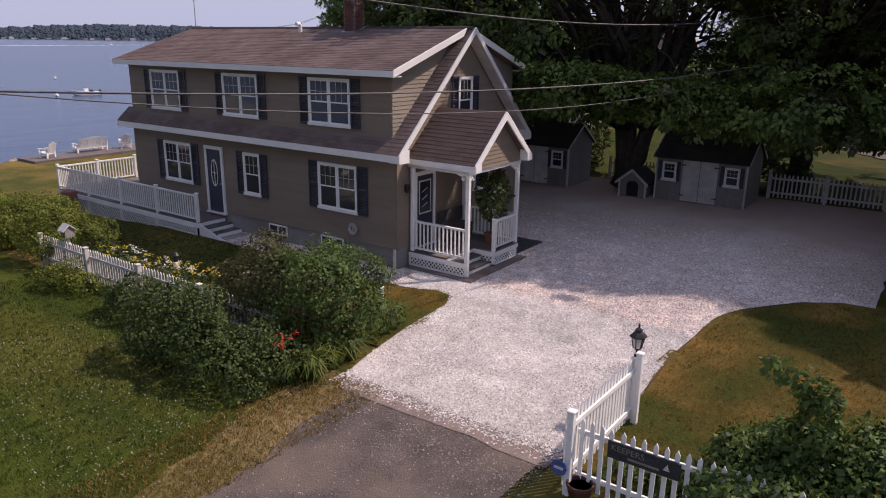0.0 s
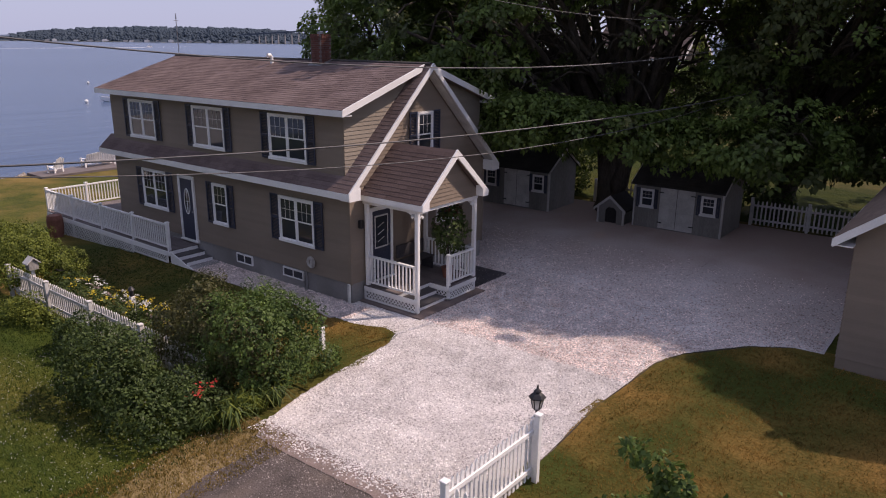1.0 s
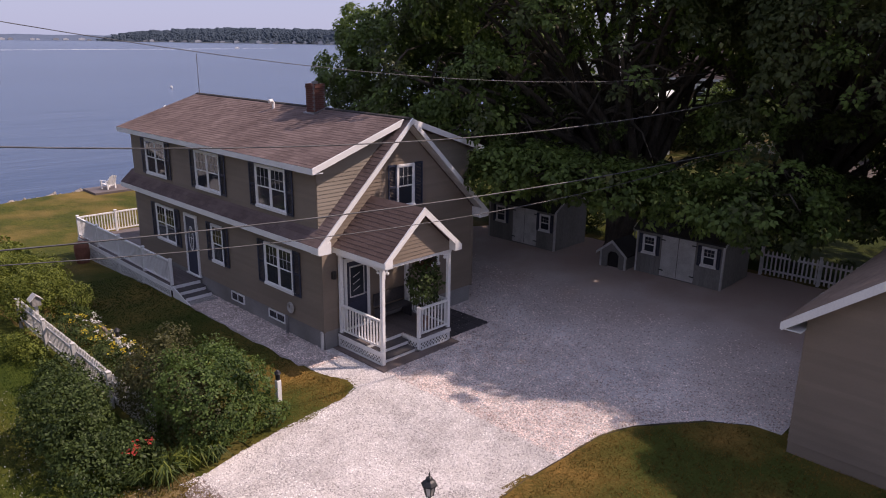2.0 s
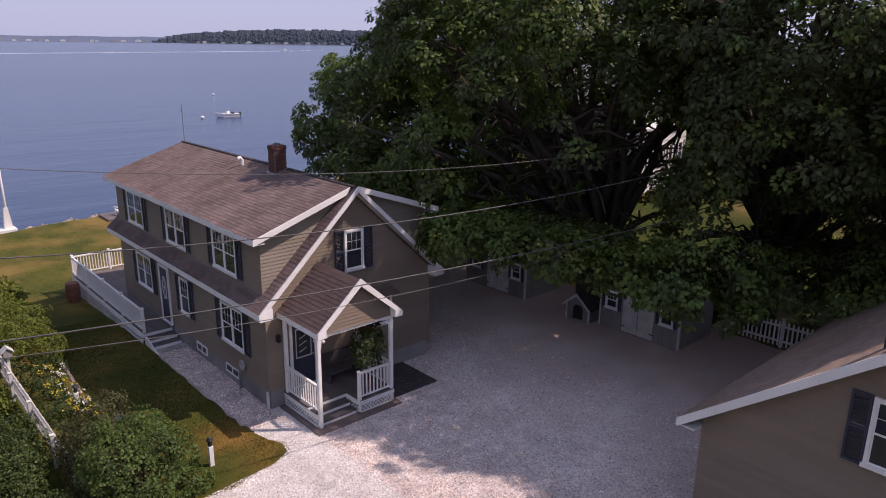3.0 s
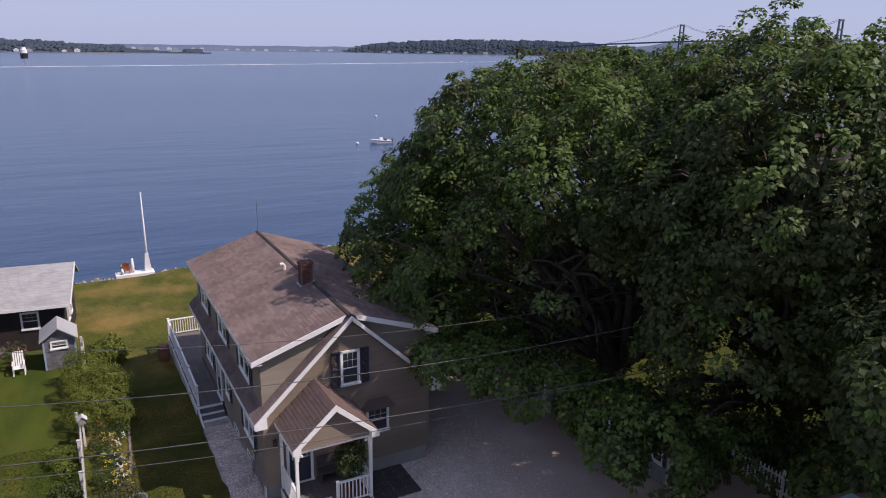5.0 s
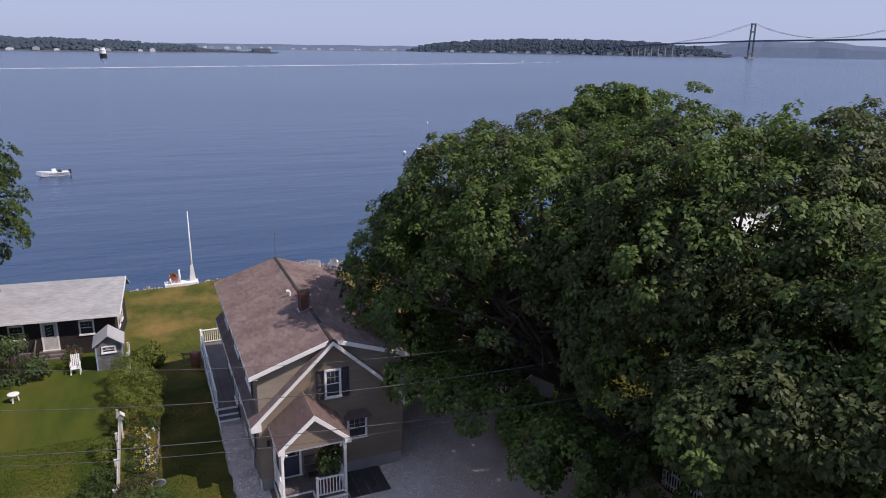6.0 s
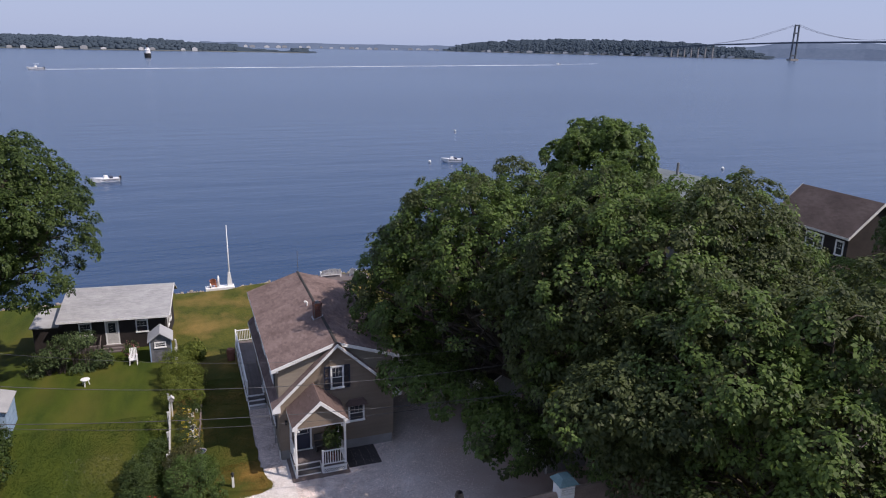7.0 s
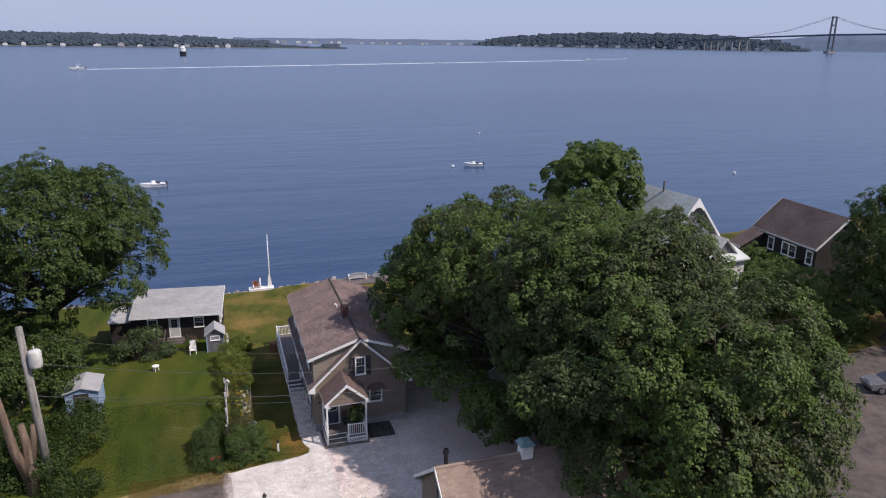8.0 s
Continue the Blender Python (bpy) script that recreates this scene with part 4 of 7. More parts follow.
for x, y in ((PX0 + 0.04, PY + 0.03), (PX1 - 0.04, PY + 0.03), (PX0 + 0.04, 12.2), (PX1 - 0.04, 12.2)):
    turned_post(porch, x, y, 0.066 if x < 16 and y < 11 else PZ, 2.918)
part("newel", Shape(Matrix.Translation((16.6, PY + 0.03, 0))).box(-0.05, 0.05, -0.05, 0.05, 0.4, 1.42, 0.008).box(-0.062, 0.062, -0.062, 0.062, 1.42, 1.45, 0.01), WHITE, porch, "white newel post")


def railing(parent, a, b, z0, top, pitch=0.125, name="rail"):
    """Top and bottom rail from a to b with single balusters."""
    a, b = Vector((*a, 0)), Vector((*b, 0))
    d = (b - a).normalized()
    L = (b - a).length
    up = Vector((0, 0, 1))
    r = part("top_rail", Shape().bar(a + up * (z0 + top), b + up * (z0 + top), 0.08, 0.055), WHITE, parent, "white railing")
    part("bottom_rail", Shape().bar(a + up * (z0 + 0.1), b + up * (z0 + 0.1), 0.05, 0.05), WHITE, r)
    me = Shape().box(-0.018, 0.018, -0.018, 0.018, z0 + 0.12, z0 + top - 0.02).mesh("baluster")
    me.materials.append(WHITE)
    n = max(2, int(L / pitch))
    for i in range(1, n):
        o = part("baluster", me, WHITE, r)
        o.matrix_basis = Matrix.Translation(a + d * (L * i / n)) @ pose(0, 0, 0, 0, 0, math.degrees(math.atan2(d.y, d.x)))
    return r


railing(porch, (PX0 + 0.04, 12.2), (PX0 + 0.04, PY + 0.03), PZ, 0.88)
railing(porch, (16.6, PY + 0.03), (PX1 - 0.04, PY + 0.03), PZ, 0.88)
railing(porch, (PX1 - 0.04, PY + 0.03), (PX1 - 0.04, 12.2), PZ, 0.88)
# porch roof: gable over the front with a boarded pediment
PRX, PRZ, PTIP, PEZ = 16.51, 4.50, 1.49, 3.20
pslope = (PRZ - PEZ) / PTIP
porch_roof = part("porch_roof", Shape().prism([(PRX - PTIP, PEZ), (PRX, PRZ), (PRX + PTIP, PEZ), (PRX + PTIP, PEZ - 0.09), (PRX, PRZ - 0.1), (PRX - PTIP, PEZ - 0.09)], 1, 10.03, 12.34), SHINGLE_PIECE, porch, "brown shingle gable roof")
p_len = math.hypot(PTIP, PRZ - PEZ)
for s in (-1, 1):
    foot, upv = Vector((PRX + s * PTIP, 10.03, PEZ)), Vector((-s * PTIP, 0, PRZ - PEZ)).normalized()
    nrm = Vector((0, 1, 0)).cross(upv)
    nrm = nrm if nrm.z > 0 else -nrm
    rng = random.Random(40 + s)
    course, tab = 0.143, 0.33
    basis = Matrix((Vector((0, 1, 0)), upv, nrm)).transposed().to_4x4()
    tab_me = Shape().raw([(0.004, -0.012, 0.004), (tab - 0.004, -0.012, 0.004), (tab - 0.004, -0.012, 0.015), (0.004, -0.012, 0.015), (tab - 0.004, course + 0.01, 0.006), (0.004, course + 0.01, 0.006)],
                         [(0, 1, 2, 3), (3, 2, 4, 5), (0, 3, 5), (1, 4, 2)]).mesh("shingle")
    tab_me.materials.append(SHINGLE_PIECE)
    for r in range(int(p_len / course)):
        shift = (r % 2) * tab / 2
        for k in range(7):
            a = k * tab - shift
            w = 1.0
            if a < 0:
                w, a = (tab + a) / tab, 0.0
            if a + tab * w > 2.3:
                w = (2.3 - a) / tab
            if w < 0.1:
                continue
            o = part("shingle", tab_me, SHINGLE_PIECE, porch_roof)
            o.matrix_basis = Matrix.Translation(foot + Vector((0, a, 0)) + upv * (r * course + rng.uniform(-0.004, 0.004))) @ basis @ Matrix.Diagonal((w, 1, 1, 1))
pediment = part("pediment", Shape().prism([(PRX - PTIP + 0.2, 3.02), (PRX + PTIP - 0.2, 3.02), (PRX + PTIP - 0.2, 3.2), (PRX, PRZ - 0.14), (PRX - PTIP + 0.2, 3.2)], 1, 10.24, 10.30), SIDING, porch, "tan boarded pediment")
z = 3.02
while z < 4.2:
    reach = min(PTIP - 0.2, (PRZ - 0.2 - z - EX) / pslope)
    board(pediment, lambda u, zz, d: (u, 10.24 - d, zz), PRX - reach, PRX + reach, z)
    z += EX
for s in (-1, 1):
    ex = PRX + s * PTIP
    part("porch_rake", Shape().raw([(ex, 9.98, PEZ + 0.01), (ex, 10.03, PEZ + 0.01), (ex, 9.98, PEZ - 0.17), (ex, 10.03, PEZ - 0.17), (PRX, 9.98, PRZ + 0.02), (PRX, 10.03, PRZ + 0.02), (PRX, 9.98, PRZ - 0.2), (PRX, 10.03, PRZ - 0.2)],
                                   [(0, 4, 6, 2), (1, 3, 7, 5), (0, 1, 5, 4), (2, 6, 7, 3), (0, 2, 3, 1)]), WHITE, porch, "white porch rake board")
    part("porch_return", Shape().prism([(ex, PEZ - 0.17), (ex - s * 0.26, PEZ - 0.17), (ex - s * 0.26, PEZ + 0.16), (ex, PEZ - 0.02)], 1, 9.975, 10.23), WHITE, porch)
    part("porch_fascia", Shape().box(min(ex, ex + s * 0.02), max(ex, ex + s * 0.02), 9.98, 12.31, PEZ - 0.17, PEZ - 0.01), WHITE, porch)
    bx = PX0 + 0.04 if s < 0 else PX1 - 0.04
    part("beam", Shape().box(bx - 0.06, bx + 0.06, 10.402, 12.318, 2.92, 3.018), WHITE, porch)
    fret = Shape()
    for k in range(5):
        a = radians(15 + 15 * k)
        fret.tube([(bx - s * (0.06 + 0.26 * (1 - math.cos(a))), 10.32, 2.92 - 0.30 * (1 - math.sin(a))), (bx - s * (0.06 + 0.26 * (1 - math.cos(a + 0.26))), 10.32, 2.92 - 0.30 * (1 - math.sin(a + 0.26)))], 0.02, 6)
    fret.bar((bx - s * 0.06, 10.32, 2.9), (bx - s * 0.34, 10.32, 2.9), 0.04, 0.04).bar((bx - s * 0.07, 10.32, 2.62), (bx - s * 0.07, 10.32, 2.9), 0.04, 0.04, (1, 0, 0)).tube([(bx - s * 0.14, 10.32, 2.82), (bx - s * 0.2, 10.32, 2.76)], 0.045, 8)
    part("bracket", fret, WHITE, porch, "white scroll bracket")
    fret2 = Shape().tube([(bx, 10.38, 2.62), (bx, 10.44, 2.8), (bx, 10.62, 2.9)], 0.022, 6).bar((bx, 10.38, 2.9), (bx, 10.68, 2.9), 0.04, 0.04).tube([(bx, 10.46, 2.84), (bx, 10.52, 2.78)], 0.045, 8)
    part("bracket", fret2, WHITE, porch, "white scroll bracket")
part("header", Shape().box(PX0 - 0.03, PX1 + 0.03, 10.265, 10.40, 2.92, 3.018), WHITE, porch)
part("porch_ceiling", Shape().box(PX0 + 0.1, PX1 - 0.1, 10.4, 12.32, 3.02, 3.05), WHITE, porch)
slabs = thing("stone_terrace", "dark slate paving beside the porch", "terrace", kind="structure")
for i in range(4):
    for j in range(4):
        part("slab", Shape().box(18.06 + i * 0.46, 18.06 + i * 0.46 + 0.45, 10.42 + j * 0.49, 10.42 + j * 0.49 + 0.48, -0.02, 0.05, 0.008), SLAB, slabs)

# ---- the side deck ----
deck = thing("deck", "long narrow deck with white railing and lattice skirt", "deck")
DKX, DKZ = 13.52, 0.44
DKY0, DKY1 = 19.92, 29.0
for i in range(8):
    x0 = DKX + i * 0.14
    part("deck_board", Shape().box(x0, x0 + 0.134, DKY0, 25.05, DKZ - 0.03, DKZ), DECKING, deck)
for i in range(31):
    x0 = DKX + i * 0.14
    part("deck_board", Shape().box(x0, x0 + 0.134, 25.06, DKY1, DKZ - 0.03, DKZ), DECKING, deck)
part("rim_board", Shape().bar((DKX - 0.02, DKY0, DKZ - 0.1), (DKX - 0.02, DKY1, DKZ - 0.1), 0.03, 0.14).bar((DKX, DKY1, DKZ - 0.1), (17.8, DKY1, DKZ - 0.1), 0.03, 0.14)
     .bar((DKX, DKY0 - 0.015, DKZ - 0.1), (14.6, DKY0 - 0.015, DKZ - 0.1), 0.03, 0.14), WHITE, deck, "white rim board")
posts_y = [19.98, 22.25, 24.5, 26.75, 28.95]
cap_post = Shape().box(-0.05, 0.05, -0.05, 0.05, DKZ - 0.2, DKZ + 0.95, 0.008).box(-0.065, 0.065, -0.065, 0.065, DKZ + 0.95, DKZ + 0.99, 0.012).mesh("post")
cap_post.materials.append(WHITE)
for yy in posts_y:
    o = part("post", cap_post, WHITE, deck)
    o.matrix_basis = Matrix.Translation((DKX + 0.05, yy, 0))
for xx in (15.2, 16.9):
    o = part("post", cap_post, WHITE, deck)
    o.matrix_basis = Matrix.Translation((xx, 28.95, 0))
for a, b in zip(posts_y, posts_y[1:]):
    railing(deck, (DKX + 0.05, a), (DKX + 0.05, b), DKZ, 0.88)
    lattice(deck, (DKX - 0.03, b), (DKX - 0.03, a), gz(DKX, b) - 0.02 if b > 24 else 0.0, DKZ - 0.16)
for a, b in zip((DKX + 0.05, 15.2), (15.2, 16.9)):
    railing(deck, (a, 28.95), (b, 28.95), DKZ, 0.88)
for i, (y0, zt) in enumerate(((19.48, 0.30), (19.04, 0.16), (18.6, 0.05))):
    part("step", Shape().box(13.58, 14.6, y0, y0 + 0.46, zt - 0.035, zt, 0.006), TREAD if i < 2 else CONCRETE, deck, "dark stair tread")
    part("riser", Shape().box(13.6, 14.58, y0 + 0.43, y0 + 0.45, zt, zt + 0.11), WHITE, deck)
part("stringer", Shape().prism([(18.6, 0), (19.9, 0), (19.9, 0.40), (19.45, 0.27), (19.05, 0.13), (18.62, 0.03)], 0, 13.53, 13.57), WHITE, deck)

# ---- plants ----
def unit(a):
    return a / np.maximum(1e-6, np.linalg.norm(a, axis=-1, keepdims=True))


def leaf_quads(base, along, normal, length, width, bend=0.15):
    """Pointed leaves as four-cornered faces; all arrays (n, 3), length and width (n,)."""
    across = unit(np.cross(normal, along))
    L, W = length[:, None], width[:, None]
    mid = base + along * L * 0.45 + normal * L * 0.06
    tip = base + along * L - normal * L * bend
    return np.stack([base, mid + across * W / 2, tip, mid - across * W / 2], axis=1)


def clumps(rng, centre, normal, count, spread, leaf, droop=0.25, rough=0.5, lift=0.3):
    """Rosettes of leaves round each centre, domed along its normal."""
    n = len(centre)
    c, m = np.repeat(centre, count, 0), np.repeat(normal, count, 0)
    t = unit(np.cross(m, rng.normal(size=m.shape)))
    r = np.sqrt(rng.random(len(c)))[:, None] * np.repeat(rng.uniform(0.65, 1.3, n), count)[:, None]
    base = c + t * r * spread + m * (0.6 * spread * (1 - r * r) + rng.normal(0, 0.16 * spread, (len(c), 1)))
    along = unit(t + lift * m + rng.normal(0, rough, c.shape) - np.array([0, 0, droop]))
    up = unit(m + np.array([0, 0, 0.55]) + rng.normal(0, 0.35, c.shape))
    up = unit(up - along * np.sum(up * along, 1, keepdims=True))
    L = leaf * rng.uniform(0.6, 1.35, len(c))
    return leaf_quads(base, along, up, L, L * rng.uniform(0.5, 0.8, len(c)))


def shell(rng, lobes, per_m2, lowest=-0.75, inner=0.12, fuzz=0.09):
    """Points and outward normals over a heap of lobes (x, y, z, radius, height radius)."""
    pts, nrm = [], []
    for i, (x, y, z, r, h) in enumerate(lobes):
        k = int(per_m2 * 4 * math.pi * r * h)
        d = unit(rng.normal(size=(k, 3)))
        d = d[d[:, 2] > lowest]
        depth = 1 - inner * rng.random((len(d), 1)) ** 2 * 2.2
        wob = 1 + 0.12 * np.sin(5.1 * d[:, :1] + i) * np.cos(4.3 * d[:, 1:2] + 2 * i) + fuzz * rng.normal(size=(len(d), 1))
        p = np.array([x, y, z]) + d * np.array([r, r, h]) * depth * wob
        keep = np.ones(len(p), bool)
        for j, (a, b, c, q, w) in enumerate(lobes):
            if j != i:
                keep &= np.sum(((p - np.array([a, b, c])) / np.array([q, q, w])) ** 2, 1) > 0.72
        pts.append(p[keep])
        nrm.append(d[keep])
    return np.concatenate(pts), np.concatenate(nrm)


def limbs(rng, base, fork, lobes, r0, stems=1):
    """A trunk with tapering, crooked limbs that reach into every lobe."""
    s = Shape()
    base = Vector(base)
    for k in range(stems):
        top = base + Vector((rng.uniform(-0.3, 0.3) * (1 + k), rng.uniform(-0.3, 0.3) * (1 + k), fork))
        mid = (base + top) / 2 + Vector((rng.uniform(-0.15, 0.15), rng.uniform(-0.15, 0.15), 0))
        s.tube([base + Vector((0.25 * k, 0.2 * k, -0.3)), base + Vector((0.2 * k, 0.15 * k, 0.25)), mid, top], [r0 * 1.5, r0 * 1.08, r0 * 0.9, r0 * 0.75], 10)
        for (x, y, z, r, h) in lobes[k::stems]:
            end = Vector((x, y, z + 0.2 * h))
            pts = [top - Vector((0, 0, 0.3)), top.lerp(end, 0.35) + Vector((rng.uniform(-.5, .5), rng.uniform(-.5, .5), 0.5)), top.lerp(end, 0.7) + Vector((rng.uniform(-.4, .4), rng.uniform(-.4, .4), 0.4)), end]
            s.tube(pts, [r0 * 0.5, r0 * 0.36, r0 * 0.24, r0 * 0.1], 7)
            for _ in range(7):
                a = pts[1].lerp(pts[3], rng.random())
                d = Vector((rng.gauss(0, 1), rng.gauss(0, 1), rng.gauss(0.3, 0.6))).normalized()
                b = a + Vector((d.x * r, d.y * r, d.z * h)) * 0.8
                s.tube([a, a.lerp(b, 0.5) + Vector((0, 0, 0.25)), b], [r0 * 0.16, r0 * 0.1, r0 * 0.03], 5)
    return s


def open_air(p, hollow):
    """False for points within a leafless pocket (from, to, radius) of the crown."""
    keep = np.ones(len(p), bool)
    for a, b, r in hollow:
        a, b = np.array(a), np.array(b)
        u = np.clip(((p - a) @ (b - a)) / ((b - a) @ (b - a)), 0, 1)
        d = np.linalg.norm(p - a - u[:, None] * (b - a), axis=1)
        wob = np.array([noise.noise(Vector(q) * 0.8) for q in p])
        keep &= d > r * (1 + 0.5 * wob)
    return keep


POCKET = [((22.5, 4.3, 8.5), (42.0, 16.6, 5.4), 1.15), ((23.5, 5.3, 8.0), (31.5, 12.6, 4.6), 1.3), ((22.5, 6.6, 9.3), (42.0, 24.9, 4.4), 0.95),
          ((22.0, 0.9, 7.6), (44.0, 14.0, 0.0), 0.7), ((22.0, -1.3, 7.6), (44.0, 8.4, 0.0), 0.6), ((21.0, 3.2, 8.8), (46.0, 17.4, 5.3), 0.9)]


def tree(label, base, fork, lobes, r0, mats, per_m2=2.5, count=50, spread=0.30, leaf=0.168, seed=1, stems=1, filler=0.36, hollow=(), airy=-0.02, skirt=()):
    """Trunk and limbs, then tufts of drooping leaves over a bumpy crown that is open below."""
    rng, prng = np.random.default_rng(seed), random.Random(seed)
    t = thing("tree", label, "tree")
    part("trunk", limbs(prng, base, fork, lobes, r0, stems), BARK, t, "grey brown trunk and limbs", True)
    p, n = shell(rng, lobes, per_m2, fuzz=0.035)
    fine = np.array([noise.noise(Vector(q) * 0.75 + Vector((0, 0, seed))) for q in p])
    p = p + n * (0.85 * fine)[:, None]
    n = unit(n + np.array([0, 0, 0.9]))
    mid = np.mean([lobe[2] for lobe in lobes])
    gap = np.array([noise.noise(Vector(q) * 0.38 + Vector((0, seed, 0))) for q in p])
    keep = ((p[:, 2] > mid + 0.8) & (fine > -0.5)) | (gap > airy) | (rng.random(len(p)) < 0.1)
    keep &= open_air(p, hollow)
    p, n = p[keep], n[keep]
    if skirt:      # boughs that hang low, thick with leaves to the tips
        ps, ns = shell(rng, skirt, per_m2 * 1.5, fuzz=0.08)
        p, n = np.concatenate([p, ps]), np.concatenate([n, unit(ns + np.array([0, 0, 0.6]))])
    blotch = np.array([noise.noise(Vector(q) * 0.16 + Vector((seed, 0, 0))) for q in p]) * 0.8 + rng.normal(0, 0.16, len(p))
    for k, m in enumerate(mats):
        sel = blotch < 0.04 if k == 0 and len(mats) > 1 else blotch >= (0.04 if len(mats) > 1 else -9)
        if sel.any():
            part("crown", quads("crown", clumps(rng, p[sel], n[sel], count, spread, leaf, 0.42, 0.34, 0.15)), m, t, "dense summer foliage")
    # sparser leaves inside the crown
    q, m2 = shell(rng, [(x, y, z, r * 0.78, h * 0.78) for x, y, z, r, h in lobes if z > mid - 0.5], per_m2 * filler)
    air = open_air(q, hollow)
    q, m2 = q[air], m2[air]
    part("inner_leaves", quads("inner_leaves", clumps(rng, q, m2, count, spread * 1.3, leaf * 1.15)), mats[0], t)
    return t


def heap(cx, cy, z0, z1, rx, ry, k, seed, small=0.45, base=0.62):
    """Lobes that fill an ellipsoid-shaped crown unevenly."""
    rng = random.Random(seed)
    zc, h = (z0 + z1) / 2, (z1 - z0) / 2
    out = [(cx, cy, zc, min(rx, ry) * base, h * 0.72)]
    for i in range(k):
        a = 2.399963 * i + rng.uniform(-0.3, 0.3)
        v = -0.75 + 1.6 * (i + 0.5) / k
        c = math.sqrt(max(0.03, 1 - v * v * (1.0 if v > 0 else 0.7)))
        r = small * rng.uniform(0.75, 1.15) * min(rx, ry)
        out.append((cx + math.cos(a) * c * (rx - r * 0.9), cy + math.sin(a) * c * (ry - r * 0.9), zc + v * (h - r * 0.75), r, r * rng.uniform(0.75, 0.95)))
    return out


tree("great spreading maple in full leaf beside the drive", (29.3, 11.4, 0.25), 2.9,
     heap(28.8, 12.8, 3.8, 16.4, 8.3, 7.8, 48, 3, 0.30, 0.90) + [(23.2, 10.8, 4.0, 1.3, 0.9), (24.0, 12.0, 3.9, 1.3, 0.8), (22.6, 12.8, 4.2, 1.3, 0.9), (25.2, 13.2, 4.4, 1.3, 0.9), (25.5, 15.2, 4.5, 1.5, 1.0), (22.4, 14.8, 5.4, 1.8, 1.5), (22.7, 17.6, 5.0, 1.8, 1.6), (21.8, 14.5, 7.2, 2.4, 2.1), (21.4, 17.0, 7.6, 2.0, 1.8), (22.0, 11.8, 7.6, 2.1, 1.9), (29.8, 8.6, 4.4, 1.9, 1.6)], 0.42, (LEAF, LEAF_WARM), seed=11, stems=3, hollow=POCKET,
     skirt=[(20.9, 10.9, 4.9, 1.1, 0.8), (21.7, 9.8, 4.8, 1.2, 0.85), (22.4, 8.7, 4.6, 1.2, 0.85), (23.4, 7.9, 4.4, 1.2, 0.8), (22.3, 11.2, 5.0, 1.3, 0.9), (23.6, 9.8, 4.6, 1.3, 0.85), (24.6, 8.6, 4.4, 1.2, 0.8), (24.0, 11.8, 4.6, 1.3, 0.85)])
tree("great maple with bronzed leaves over the sheds", (33.2, 5.3, 0.25), 3.0,
     heap(31.5, 3.4, 3.8, 17.7, 7.5, 7.3, 50, 5, 0.31, 0.90) + [(26.2, 5.0, 3.8, 1.2, 0.85), (30.5, 3.2, 3.8, 1.6, 1.2), (31.0, 1.0, 3.9, 1.7, 1.3), (30.8, -1.2, 4.1, 1.7, 1.4), (32.5, 4.5, 3.7, 1.5, 1.2), (29.6, 5.4, 4.0, 1.4, 1.1), (33.4, 1.8, 3.8, 1.6, 1.2), (26.4, 6.2, 4.4, 1.2, 0.8), (24.6, 3.6, 4.4, 1.7, 1.5), (28.6, 5.6, 4.3, 2.2, 1.7)], 0.40, (LEAF_WARM, LEAF), seed=12, stems=2, hollow=POCKET, airy=-0.25,
     skirt=[(24.4, 6.9, 4.2, 1.1, 0.8), (24.2, 5.6, 4.2, 1.1, 0.8), (23.6, 4.4, 4.3, 1.1, 0.8), (25.6, 5.4, 4.0, 1.2, 0.8), (25.4, 7.2, 4.1, 1.1, 0.7), (25.0, 3.9, 4.0, 1.2, 0.9),
            (27.5, 2.4, 4.0, 1.4, 0.9), (28.6, 0.6, 4.0, 1.5, 1.0), (29.6, -1.0, 3.9, 1.5, 1.0), (30.6, 2.6, 3.6, 1.4, 0.9), (31.6, 0.4, 3.5, 1.4, 0.9)])
tree("broad maple beside the garage", (33.5, -5.2, 0.2), 3.0, heap(31.7, -4.6, 2.0, 15.9, 7.3, 7.2, 42, 7, 0.31, 0.88), 0.36, (LEAF_WARM, LEAF), seed=13, stems=2, airy=-0.4, hollow=POCKET,
     skirt=[(26.2, -3.6, 7.6, 1.6, 1.2), (26.6, -1.8, 7.4, 1.5, 1.2), (24.4, -4.2, 10.4, 1.3, 1.1), (23.4, -3.4, 9.6, 1.2, 0.9), (25.2, -2.6, 9.8, 1.5, 1.2)])
tree("rounded tree near the shore", (48.1, 33.5, -0.8), 4.0, heap(47.3, 33.5, 3.5, 17.2, 5.4, 5.2, 30, 9, 0.33, 0.88), 0.3, (LEAF,), per_m2=2.0, leaf=0.26, seed=14)
tree("tall dark tree beside the road", (66.6, 13.0, 0), 2.0, heap(66.6, 12.8, 0.6, 16.0, 5.4, 5.4, 18, 10, 0.42), 0.35, (LEAF_OAK,), per_m2=1.7, seed=15, airy=-0.5)
tree("spreading oak on the neighbouring lawn", (-4.4, 31.5, -0.4), 4.5, heap(-4.6, 28.2, 4.2, 17.6, 9.4, 7.6, 46, 12, 0.32, 0.80) + [(-9.5, 26.5, 4.6, 3.0, 1.9), (-7.0, 23.8, 4.4, 2.4, 1.7), (-1.2, 29.6, 5.2, 2.4, 1.6), (1.0, 28.0, 6.6, 2.4, 1.7), (2.3, 27.6, 8.6, 2.3, 1.7), (3.2, 27.6, 10.6, 2.0, 1.6), (2.6, 27.4, 12.6, 2.2, 1.8)], 0.4, (LEAF_OAK,), per_m2=2.4, seed=16, airy=-0.12)
